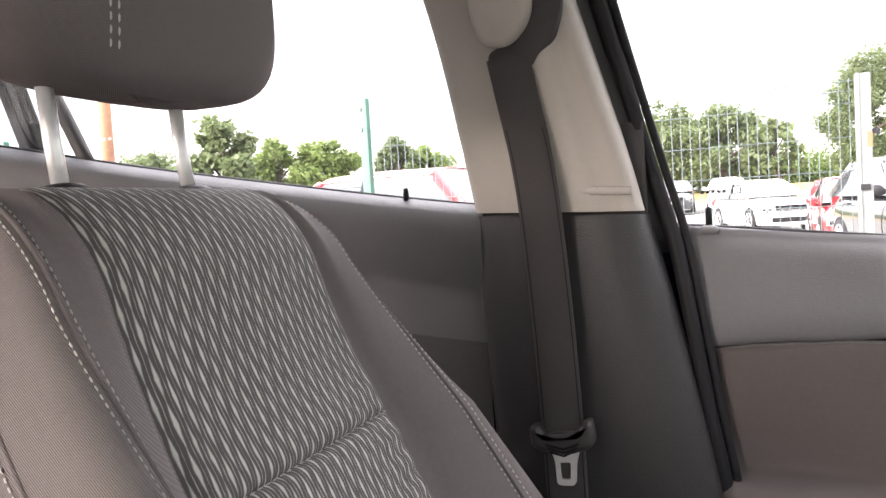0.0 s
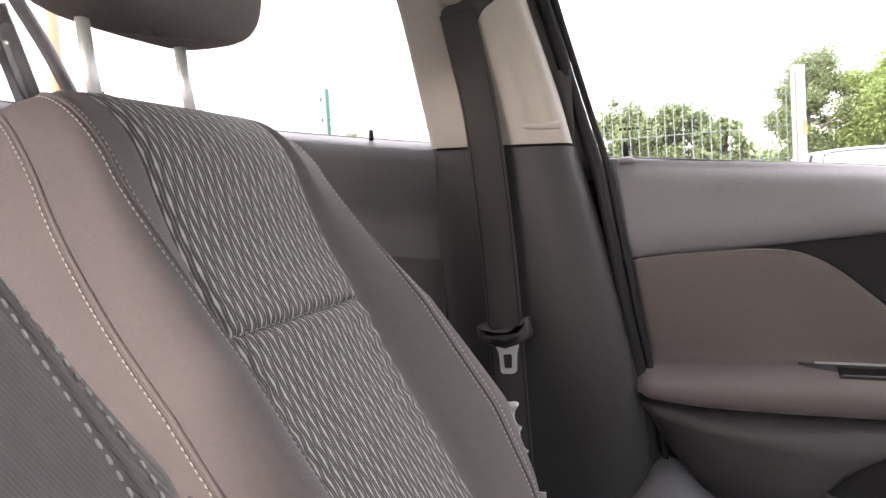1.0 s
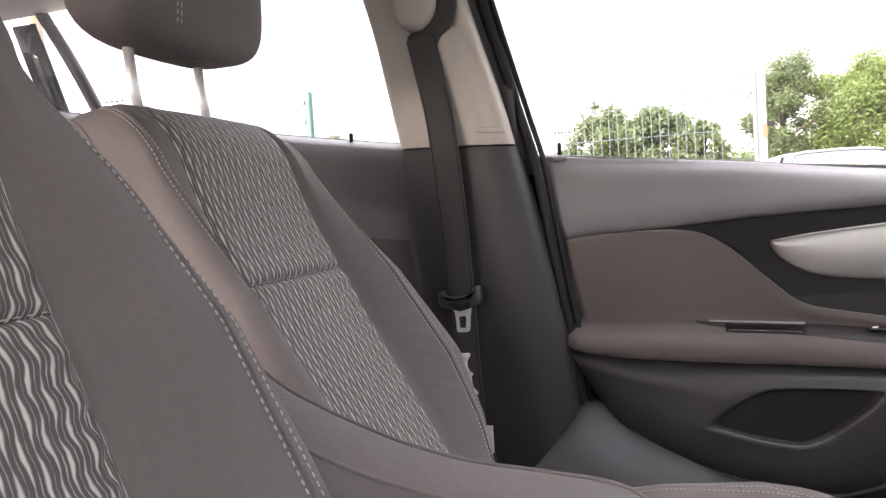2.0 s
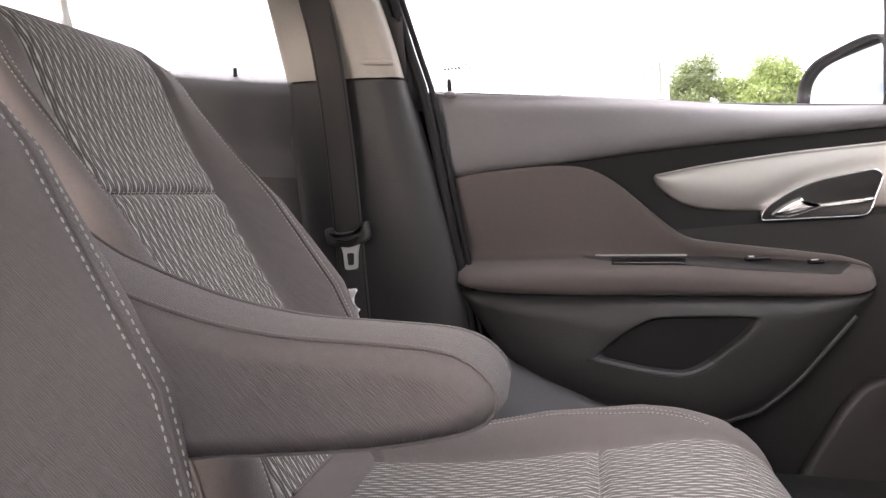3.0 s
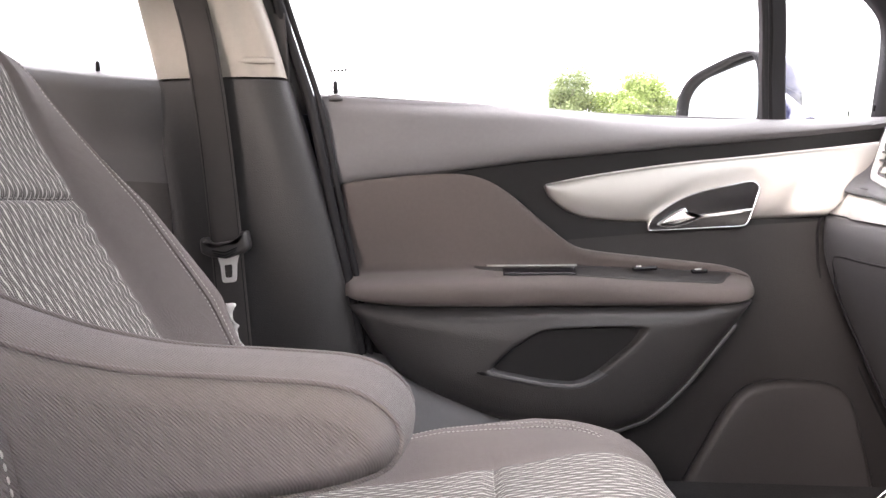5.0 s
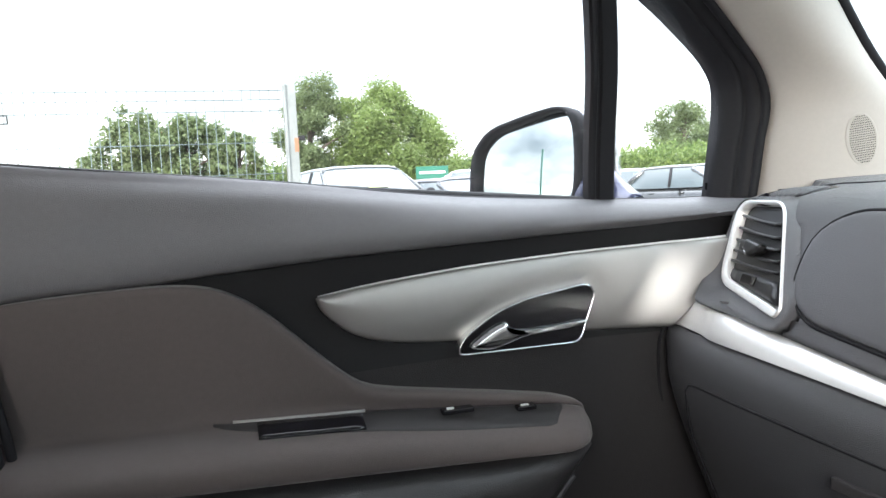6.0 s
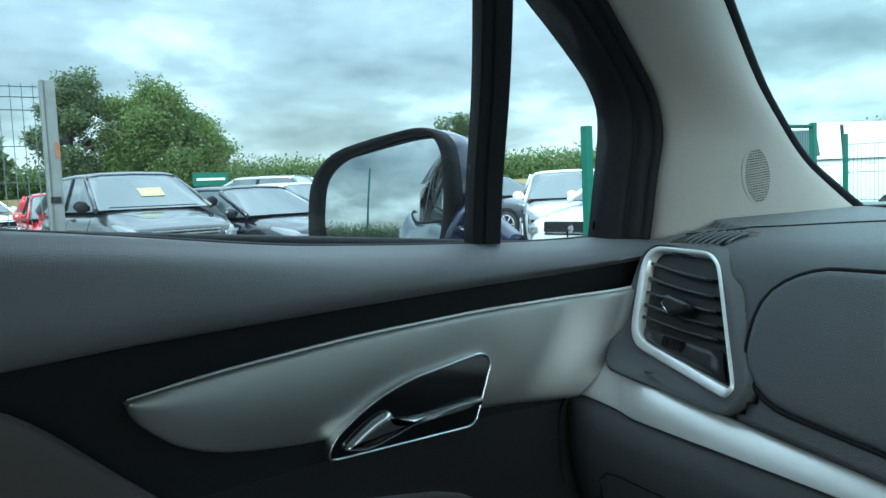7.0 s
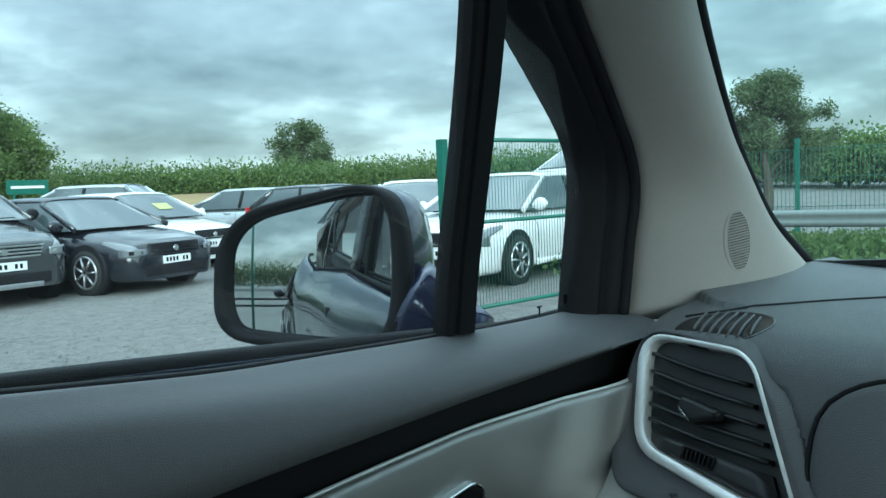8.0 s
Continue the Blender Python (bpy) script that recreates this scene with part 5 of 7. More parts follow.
for y in np.r_[np.linspace(-0.60, 0.55, 20), np.linspace(0.57, 0.955, 130)]:
    a, b = z_up(min(y, 0.945)), z_lo(y)
    xa, xb = dash_x(a) + 0.006, 0.752
    k = 0.010 + 0.02 * smooth(0.75, 0.93, y)
    f = smooth(0.84, 0.955, y)
    line = []
    for v in np.linspace(0, 1, 44):
        p = np.array((lerp(xa, xb, v) + 0.006 - k * math.sin(math.pi * v) * 0.3, y, lerp(a, b, v)))
        e = np.interp(p[2], [0.95, 0.966, 0.982, 1.015, 1.038, 1.066, 1.09], [0.753, 0.758, 0.768, 0.792, 0.817, 0.85, 0.872])
        line.append((lerp(p[0], e, f) + 0.006 * smooth(0.86, 0.90, y) + 0.014 * (1 - smooth(0.0, 0.22, v)) * smooth(0.78, 0.87, y), y, p[2]))
    rows.append(line)
V_HOLE = vent_out(0.0150, -0.003)
rows = [[np.array(p) - v_n * (0.03 if in_vent(np.array(p)) else 0.0) for p in r] for r in rows]
part("silver_strip", sheet(rows), STRIP, dashboard, "satin silver dashboard strip", thick=0.003)
rows = []
for y in np.r_[np.linspace(-0.60, 0.85, 26), np.linspace(0.87, 0.965, 12)]:
    b = z_lo(y)
    rows.append(spline([(0.765 + 0.25 * end(y), y, b - 0.001), (0.752 + 0.25 * end(y) * 0.6, y, b - 0.004), (0.744 + 0.25 * end(y), y, b - 0.03), (0.745 + 0.25 * end(y), y, b - 0.065), (0.760 + 0.25 * end(y), y, b - 0.12), (0.79 + 0.25 * end(y), y, b - 0.20), (0.84 + 0.25 * end(y), y, b - 0.32), (0.93, y, b - 0.42), (1.15, y, b - 0.45)], 40))
part("lower_dash", sheet(rows), PAD, dashboard, "black grained lower dashboard")
part("dash_gap", tube(spline([(0.872, 0.957, 1.09), (0.845, 0.957, 1.062), (0.812, 0.957, 1.034), (0.786, 0.957, 1.008), (0.762, 0.959, 0.976), (0.755, 0.968, 0.945), (0.762, 0.972, 0.86), (0.80, 0.968, 0.76), (0.86, 0.965, 0.62)], 40), 0.0024, 6), RUBBER, dashboard)
l_edge = spline([(0.747, 0.90, 0.905), (0.745, 0.885, 0.915), (0.744, 0.80, 0.912), (0.744, 0.6, 0.905), (0.744, 0.35, 0.895)], 40)
part("glove_box_gap", tube(l_edge, 0.0018, 6), RUBBER, dashboard)
part("glove_box_gap", tube(spline([(0.747, 0.90, 0.905), (0.757, 0.905, 0.85), (0.79, 0.90, 0.76), (0.83, 0.895, 0.66)], 24), 0.0018, 6), RUBBER, dashboard)
part("glove_latch", block((0.006, 0.10, 0.012), (0.742, 0.62, 0.875), 0.002), PLASTIC, dashboard)


def on_dash(y, z, h=0.0):
    """A place h above the face of the dashboard."""
    x, x2 = dash_x(z), dash_x(z + 0.004)
    n = np.array((-0.004, 0, x2 - x))
    n /= np.linalg.norm(n)
    return np.array((x, y, z)) + n * h


lid_o = resample(fillet([(0.764, 1.095), (0.728, 1.116), (0.33, 1.116), (0.33, 0.985), (0.62, 0.996), (0.732, 1.012), (0.762, 1.04)], [0.03, 0.03, 0.02, 0.02, 0.02, 0.03, 0.02]), 90, True)
loops = [[on_dash(a, b, h) for a, b in inset(lid_o, dd)] for h, dd in ((-0.004, -0.001), (0.002, 0.0), (0.0045, 0.002), (0.0055, 0.006))]
lm = lid_o.mean(0)
loops += [[on_dash(a, b, 0.0058) for a, b in lm + (inset(lid_o, 0.006) - lm) * f] for f in (0.85, 0.65, 0.45, 0.25, 0.08)]
lid = part("storage_lid", rings(loops), DASH, dashboard, "charcoal grained upper storage lid")
part("lid_gap", tube([on_dash(a, b, 0.0006) for a, b in np.vstack([inset(lid_o, -0.002), inset(lid_o, -0.002)[:1]])], 0.0022, 6, cap=False), RUBBER, dashboard)

# side air vent
def vent_frame(d, f, h):
    """A ring round the vent, d outside its outline, drawn by f from the vent's plane to the skin of the dashboard."""
    out = []
    for a, b in vent_out(d, d * 0.25):
        p = on_vent(a, b, 0.002)
        q = np.array((dash_x(min(1.136, max(0.962, p[2]))) + end(p[1]) + (h if h > 0 else 1.5 * h * max(smooth(-0.03, 0.03, a), smooth(-0.02, -0.05, b))) + 0.005 * (1 - smooth(-0.035, 0.005, a)) * smooth(0.0135, 0.0175, d), p[1], p[2]))
        out.append(lerp(p, q, f))
    return out


vent = part("air_vent", rings([vent_frame(d, f, h) for d, f, h in ((0.0175, 1.0, 0.020), (0.0185, 1.0, 0.005), (0.0172, 0.97, -0.002), (0.014, 0.85, -0.005), (0.010, 0.5, -0.005), (0.0065, 0.2, -0.003), (0.004, 0.03, 0.0), (0.0, 0.0, 0.0))], cap=False), DASH, dashboard, "side air vent with a chrome surround")
part("chrome_surround", rings([[on_vent(a, b, h) for a, b in inset(v_line, d)] for d, h in ((-0.0005, 0.0), (0.0, 0.0035), (0.0008, 0.0046), (0.0018, 0.0048))] + [[on_vent(a - 0.0032, b + 0.0022, h) for a, b in inset(v_line, d)] for d, h in ((0.0062, 0.0040), (0.0070, 0.0030), (0.0076, -0.012))], cap=False), STEEL, vent, "chrome vent surround")
v_in = inset(v_line, 0.0076) + np.array((-0.0032, 0.0022))
part("vent_well", rings([[on_vent(a, b, -0.006) for a, b in v_in], [on_vent(a, b, -0.035) for a, b in v_in * 0.9]]), VENTBLACK, vent)
VC = [np.array(p) * 0.86 for p in v_flat]
V_M = Matrix(((v_u[0], v_v[0], v_n[0]), (v_u[1], v_v[1], v_n[1]), (v_u[2], v_v[2], v_n[2]))).to_4x4()
for fl, fr in ((0.06, 0.13), (0.26, 0.29), (0.45, 0.43), (0.62, 0.56), (0.78, 0.68)):
    p0, p1 = lerp(VC[0], VC[3], fl), lerp(VC[1], VC[2], fr)
    sl = []
    for u in np.linspace(-0.02, 1.02, 10):
        a, b = lerp(p0, p1, u)
        b -= 0.0015 * math.sin(math.pi * u)
        sl.append([on_vent(a, b + db, dh) for db, dh in ((-0.0016, 0.0004), (-0.0004, 0.0014), (0.0016, 0.0010), (0.0050, -0.026), (0.0025, -0.027), (-0.0014, -0.003))])
    part("slat", sheet(sl, wrap_v=True, cap=True), VENTBLACK, vent)
# flat lower panel with the ribbed wheel
q = [lerp(VC[0], VC[3], 0.90), lerp(VC[1], VC[2], 0.77), lerp(VC[1], VC[2], 1.02), lerp(VC[0], VC[3], 1.06)]
part("lower_panel", sheet([[on_vent(*lerp(lerp(q[0], q[1], u), lerp(q[3], q[2], u), v), -0.004 + 0.002 * v) for v in np.linspace(0, 1, 4)] for u in np.linspace(0, 1, 8)]), VENTBLACK, vent, thick=0.003)
k_c = lerp(lerp(VC[0], VC[3], 0.50), lerp(VC[1], VC[2], 0.47), 0.52)
knob = pillow(resample(fillet([(0.018, 0.009), (0.021, -0.003), (0.004, -0.012), (-0.021, -0.003), (-0.023, 0.004)], 0.003), 30, True), lambda a, b, h: on_vent(k_c[0] + a, k_c[1] + b, h - 0.002), 0.012, 0.004)
kn = part("vent_knob", knob, VENTBLACK, vent, "black vent knob with a chrome tip")
part("knob_tip", tube([on_vent(k_c[0] + a, k_c[1] + b, 0.0085) for a, b in ((0.019, -0.0015), (0.012, -0.006), (0.005, -0.0098))], 0.0012, 6), CHROME, kn)
w_c = lerp(lerp(q[0], q[1], 0.42), lerp(q[3], q[2], 0.42), 0.42)
w_d = (q[1] - q[0]) / np.linalg.norm(q[1] - q[0])
wheel_bm = bmesh.new()
for k in range(7):
    add(wheel_bm, block((0.0022, 0.009, 0.004), (0, 0, 0), 0.0005, V_M @ Matrix.Translation((*(w_c + w_d * (k - 3) * 0.0044), 0.0005))))
add(wheel_bm, block((0.034, 0.011, 0.002), (0, 0, 0), 0.0005, V_M @ Matrix.Translation((*w_c, -0.0006)) @ Matrix.Rotation(math.atan2(w_d[1], w_d[0]), 4, "Z")))
bmesh.ops.translate(wheel_bm, vec=Vector(v_o), verts=wheel_bm.verts)
part("vent_wheel", wheel_bm, GLOSSY, vent, "ribbed vent wheel")

# demister slot on top, flush in the dash
def dash_top(x, y):
    return float(np.interp(x, D_PROF[::-1, 0], D_PROF[::-1, 1])) + 0.008 * smooth(0.85, 0.945, y) * (x > 0.95) - 0.02 * end(y)


dm = spline([(0.850, 0.898), (0.843, 0.862), (0.858, 0.836), (0.890, 0.828), (0.922, 0.842), (0.930, 0.872), (0.905, 0.896), (0.875, 0.905)], 48, True)
dm_m = dm.mean(0)
demist = part("demister", rings([[(a + end(b), b, dash_top(a, b) + h) for a, b in dm_m + (dm - dm_m) * f] for f, h in ((1.02, -0.003), (1.01, 0.0006), (0.97, 0.0010), (0.93, 0.0003), (0.5, 0.0003), (0.05, 0.0003))]), GLOSSY, dashboard, "black lens-shaped demister grille")
for k in range(7):
    yk = 0.842 + k * 0.0085
    half = 0.036 * math.sqrt(max(0.05, 1 - ((yk - 0.867) / 0.036) ** 2))
    part("slat", tube([(0.887 + half * w + end(yk), yk + 0.006 * w, dash_top(0.887 + half * w, yk) + 0.0012) for w in (-1, -0.5, 0, 0.5, 1)], 0.0013, 6), DASH, demist)

part("dash_seam", tube([(a, b, dash_top(a, b) + 0.0004) for a, b in spline([(0.895, 0.912), (0.985, 0.850), (1.060, 0.770), (1.105, 0.680), (1.125, 0.56), (1.13, 0.3), (1.13, -0.2)], 50)], 0.0013, 6), RUBBER, dashboard)

# ---- centre console, gear lever, hand brake, buckles ----
console = tagged(part("centre_console", pillow(resample(fillet([(-0.25, 0.06), (0.80, 0.05), (0.80, 0.28), (-0.25, 0.27)], 0.03), 60, True), lambda a, b, h: (a, b, 0.34 + h), 0.30, 0.03), PLASTIC), "black plastic centre console between the seats", "console", kind="structure")
gear = thing("gear_lever", "gear lever with black leather knob, chrome collar and stitched gaiter", "gear lever")
GX, GY = 0.432, 0.150
knob_l = []
for z, r, ox, sq in ((0.788, 0.0155, 0.0, 1.0), (0.795, 0.016, 0.0, 1.0), (0.806, 0.017, 0.001, 1.0), (0.818, 0.021, 0.003, 1.0), (0.830, 0.0255, 0.006, 0.95), (0.842, 0.0275, 0.008, 0.95), (0.852, 0.025, 0.009, 0.95), (0.859, 0.017, 0.009, 0.95), (0.862, 0.002, 0.009, 0.95)):
    knob_l.append([(GX + ox + r * math.cos(t), GY + r * sq * math.sin(t), z) for t in np.linspace(0, 2 * math.pi, 28, endpoint=False)])
kb = part("knob", rings(knob_l), LEATHER, gear, "black leather gear knob")
K_N = np.array((-0.62, -0.12, 0.775))
K_N /= np.linalg.norm(K_N)
K_V = np.cross(K_N, (0.78, 0.0, 0.62))
K_V /= np.linalg.norm(K_V)
K_U = np.cross(K_V, K_N)
if K_U[0] < 0:
    K_U, K_V = -K_U, -K_V
K_C = np.array((GX + 0.008, GY, 0.838)) + K_N * 0.0245


def on_plate(a, b, h):
    """On the rounded rear face of the gear knob."""
    return K_C + K_U * a + K_V * b + K_N * (h - (a * a + b * b) / 0.062)


p_line = spline([(0.024, 0.0), (0.014, 0.0095), (-0.004, 0.0125), (-0.020, 0.0105), (-0.027, 0.0), (-0.020, -0.0105), (-0.004, -0.0125), (0.014, -0.0095)], 48, True)
plate = part("shift_plate", rings([[on_plate(a, b, h) for a, b in inset(p_line, d)] for d, h in ((-0.0005, -0.003), (0.0, 0.0025), (0.003, 0.0036), (0.007, 0.0038), (0.0108, 0.0038))]), GLOSSY, kb, "gloss black shift pattern plate")
part("plate_rim", tube([on_plate(a, b, 0.0026) for a, b in np.vstack([p_line, p_line[:1]])], 0.0005, 8, cap=False), CHROME, kb, "chrome rim")
marks = bmesh.new()
for a, b, la, lb in ((-0.002, 0.0, 0.018, 0.0016), (-0.010, 0.0, 0.0016, 0.010), (-0.002, 0.0, 0.0016, 0.010), (0.006, 0.0, 0.0016, 0.010), (-0.017, -0.004, 0.004, 0.003), (0.012, 0.004, 0.004, 0.003)):
    q = [marks.verts.new(on_plate(a + i * la / 2, b + j * lb / 2, 0.0043)) for i, j in ((-1, -1), (1, -1), (1, 1), (-1, 1))]
    marks.faces.new(q)
part("shift_marks", marks, WHITE, plate)
part("front_inset", sheet([[(GX + ox - r * math.cos(t) * 1.02, GY + r * 1.02 * math.sin(t), z) for t in np.linspace(-0.55, 0.35, 8)] for z, r, ox in ((0.796, 0.0162, 0.0), (0.806, 0.0173, 0.001), (0.818, 0.0213, 0.003), (0.830, 0.0258, 0.006), (0.840, 0.0276, 0.0078))]), GLOSSY, kb, "gloss black inset", thick=0.0015)
for t in (-0.55, 0.35):
    part("inset_trim", tube([(GX + ox - r * math.cos(t) * 1.03, GY + r * 1.03 * math.sin(t), z) for z, r, ox in ((0.796, 0.0162, 0.0), (0.806, 0.0173, 0.001), (0.818, 0.0213, 0.003), (0.830, 0.0258, 0.006), (0.842, 0.0278, 0.008))], 0.0006, 6), CHROME, kb)
part("collar", tube([(GX - 0.001, GY, 0.780), (GX - 0.001, GY, 0.7815), (GX - 0.001, GY, 0.7885), (GX - 0.001, GY, 0.790)], [0.0165, 0.0178, 0.0178, 0.0165], 28), CHROME, gear, "chrome collar")
gl_ = []
for z, r, w in ((0.783, 0.0165, 0), (0.772, 0.019, 0.02), (0.75, 0.024, 0.04), (0.725, 0.031, 0.06), (0.70, 0.037, 0.07), (0.68, 0.044, 0.06), (0.655, 0.056, 0.05), (0.63, 0.070, 0.03)):
    ring_ = []
    for t in np.linspace(0, 2 * math.pi, 48, endpoint=False):
        sq = (1 / max(abs(math.cos(t)), abs(math.sin(t)))) ** smooth(0.78, 0.70, z)
        f = r * sq * (1 + w * math.sin(3 * t + z * 55) - w * math.cos(4 * t) * 0.8)
        ring_.append((GX - 0.001 + f * math.cos(t), GY + 0.92 * f * math.sin(t), z + w * 0.05 * math.sin(5 * t)))
    gl_.append(ring_)
gaiter = part("gaiter", rings(gl_, cap=False), GAITER, gear, "creased brown-black leather gaiter")
for j in (29, 31, 41, 43):
    other = 30 if j < 35 else 42
    seam_p = spline([lerp(np.array(r[j]), np.array(r[other]), 0.55) + np.array((-0.0006 if j < 35 else 0.0006, -0.0015, 0.0006)) for r in gl_], 60)
    tagged(part("stitching", stitches(seam_p, 0.0042, 0.0022, 0.0006), THREAD, gaiter), kind="stuff")

gear.location = (0, 0, -0.008)

brake = thing("hand_brake", "leather-wrapped hand brake lever with a chrome release", "hand brake")
hb = spline([(0.12, 0.132, 0.685), (0.165, 0.13, 0.725), (0.20, 0.13, 0.738), (0.25, 0.13, 0.755), (0.285, 0.13, 0.767), (0.302, 0.13, 0.768), (0.308, 0.13, 0.766)], 30)
part("grip", tube(hb, [0.022] * 6 + list(np.linspace(0.024, 0.025, 18)) + [0.025, 0.0248, 0.024, 0.022, 0.017, 0.004], 20, squash=0.75), GRIP, brake, "brown-grey leather grip")
part("release", tube(spline([(0.240, 0.122, 0.767), (0.247, 0.122, 0.777), (0.264, 0.122, 0.783), (0.286, 0.122, 0.788), (0.293, 0.122, 0.782)], 16), [0.003] + [0.0045] * 14 + [0.003], 12, squash=1.5), CHROME, brake, "chrome release bar")
part("lever_seam", tube(spline([(0.165, 0.116, 0.716), (0.21, 0.1135, 0.728), (0.27, 0.114, 0.748)], 20), 0.0012, 5), GRIP, brake)
for px, py, pz, ry, rz in ((0.026, 0.265, 0.668, 25, 0), (-0.028, 0.262, 0.660, 24, -4)):
    bk = thing("belt_buckle", "black seat belt buckle with a red release button", "belt buckle", group="buckles")
    mould = resample(fillet([(-0.016, -0.013), (0.016, -0.013), (0.015, 0.012), (-0.015, 0.012)], 0.004), 32, True)
    part("housing", rings([[(x, y * f, z * f) for y, z in mould] for x, f in ((-0.055, 0.72), (-0.046, 0.9), (-0.030, 1.0), (0.026, 1.02), (0.033, 0.98), (0.035, 0.90), (0.032, 0.84), (0.022, 0.82))]), SATIN, bk, "satin black buckle housing")
    part("release_button", pillow(resample(fillet([(-0.024, -0.0105), (0.033, -0.0105), (0.033, 0.0105), (-0.024, 0.0105)], 0.003), 32, True), lambda a, b, h: (a, b, 0.009 + h), 0.0065, 0.002), RED, bk, "red release button")
    part("button_surround", tube([(a, b, 0.0125) for a, b in resample(fillet([(-0.026, -0.0128), (0.034, -0.0128), (0.034, 0.0128), (-0.026, 0.0128)], 0.004), 33, True)], 0.0022, 6, cap=False), SATIN, bk)
    part("stalk", tube(spline([(-0.050, 0, 0.0), (-0.085, 0, -0.006), (-0.13, 0, -0.03)], 8), 0.011, 10, squash=1.5), PLASTIC, bk)
    bk.matrix_basis = pose(px, py, pz, 0, ry, rz)
strap = tagged(part("belt_strap", tube(spline([(-0.03, 0.285, 0.725), (0.0, 0.285, 0.705), (0.01, 0.287, 0.67), (-0.02, 0.29, 0.60)], 16), 0.012, 8, squash=0.15), WEBBING), "short black belt strap beside the seat", "strap")


# ---- outside: the car's own flank and mirror ----
mirror = thing("wing_mirror", "dark blue wing mirror with a black rim", "wing mirror")
M_A, M_N = np.array((0.70, 1.225, 1.19)), np.array((-0.899, -0.438, 0.05))
M_N /= np.linalg.norm(M_N)
M_U = np.cross((0, 0, 1), M_N)
M_U /= np.linalg.norm(M_U)
M_V = np.cross(M_N, M_U)


def on_mirror(a, b, h):
    return M_A + M_U * a + M_V * b + M_N * h


sgn = 1 if M_U[1] > 0 else -1
r_out = fillet([(0.153, 1.135), (0.148, 1.215), (0.104, 1.255), (0.020, 1.270), (-0.060, 1.279), (-0.101, 1.266), (-0.113, 1.215), (-0.113, 1.145), (-0.086, 1.108), (-0.03, 1.101), (0.06, 1.103), (0.130, 1.112)],
               [0.02, 0.03, 0.03, 0.05, 0.03, 0.03, 0.04, 0.03, 0.02, 0.03, 0.03, 0.02])
r_out = resample([(a * sgn * 0.885, b - 1.19) for a, b in r_out], 80, True)
g_out = fillet([(0.122, 1.155), (0.118, 1.220), (0.088, 1.242), (-0.03, 1.265), (-0.068, 1.266), (-0.084, 1.240), (-0.085, 1.175), (-0.076, 1.126), (-0.02, 1.116), (0.112, 1.127)], [0.02, 0.02, 0.03, 0.04, 0.02, 0.02, 0.03, 0.02, 0.03, 0.02])
g_out = resample([(a * sgn * 0.945, (b - 1.19) * 1.05) for a, b in g_out], 80, True)
m0 = np.array((0.0, 0.0))
ang80 = np.linspace(-math.pi, math.pi, 90, endpoint=False)
R_, G_ = polar(r_out, m0, ang80), polar(g_out, m0, ang80)
part("rim", rings([[on_mirror(a, b, h) for a, b in q] for q, h in ((R_ * 1.0, -0.022), (R_ * 1.005, -0.010), (R_, -0.002), (lerp(R_, G_, 0.2), 0.004), (lerp(R_, G_, 0.7), 0.003), (lerp(R_, G_, 0.95), -0.004), (G_, -0.014))], cap=False), RUBBER, mirror, "black mirror rim")
G_AZ, G_EL, G_R = radians(211), radians(4.25), 1.8
G_N = np.array((math.cos(G_AZ) * math.cos(G_EL), math.sin(G_AZ) * math.cos(G_EL), math.sin(G_EL)))
G_C = on_mirror(0, 0, -0.016) - G_N * G_R


def on_glass(a, b, h):
    """On the swivelled, slightly domed glass inside the rim."""
    p = on_mirror(a, b, 0)
    o = p - G_C
    k = o @ M_N
    return p + M_N * (-k + math.sqrt(k * k - (o @ o - G_R * G_R)) + h)


part("mirror_glass", rings([[on_glass(a, b, -0.004) for a, b in G_ * 1.03]] + [[on_glass(a, b, 0) for a, b in G_ * f] for f in np.linspace(1.03, 0.004, 24)]), MIRROR, mirror, "domed mirror glass")
shell = []
for f, h in ((0.985, -0.012), (1.005, -0.022), (1.01, -0.05), (0.99, -0.075), (0.93, -0.10), (0.8, -0.128), (0.6, -0.145), (0.3, -0.155), (0.002, -0.157)):
    shell.append([on_mirror(a * f, b * f - 0.01 * (1 - f), h) for a, b in R_])
part("shell", rings(shell, cap=False), BLUE, mirror, "dark blue painted mirror shell")
part("foot", tube(spline([(0.765, 1.16, 1.145), (0.785, 1.125, 1.125), (0.797, 1.085, 1.110)], 10), list(np.linspace(0.055, 0.030, 10)), 12, squash=0.7), BLUE, mirror)

own_body = thing("car_flank", "dark blue metal outside of the car", "car body", kind="structure")
rows = []
for x in np.linspace(-1.95, 1.0, 60):
    zb = float(np.interp(x, [-1.95, -1.65, -1.2, -0.27, 0.0, 0.9, 1.0], [1.40, 1.38, 1.265, 1.225, 1.195, 1.115, 1.10]))
    q = 0.05 * smooth(-1.5, -1.95, x) - 0.028 * math.exp(-(((x + 1.45) / 0.32) ** 2))
    rows.append(spline([(x, 1.0 + 0.062 * smooth(-0.3, 0.6, x) - q, zb), (x, 1.045 + 0.035 * smooth(-0.3, 0.6, x) - q, zb - 0.02), (x, 1.10 - q, zb - 0.12), (x, 1.115 - q, zb - 0.25), (x, 1.10 - q, 0.80), (x, 1.115 - q, 0.62), (x, 1.10 - q, 0.42), (x, 1.06 - q, 0.28)], 24))
part("flank", sheet(rows), BLUE, own_body, "dark blue side panels", thick=0.004)
part("waist_strip", tube([(r[0][0], r[0][1] + 0.006, r[0][2] + 0.002) for r in rows], 0.007, 8), RUBBER, own_body)
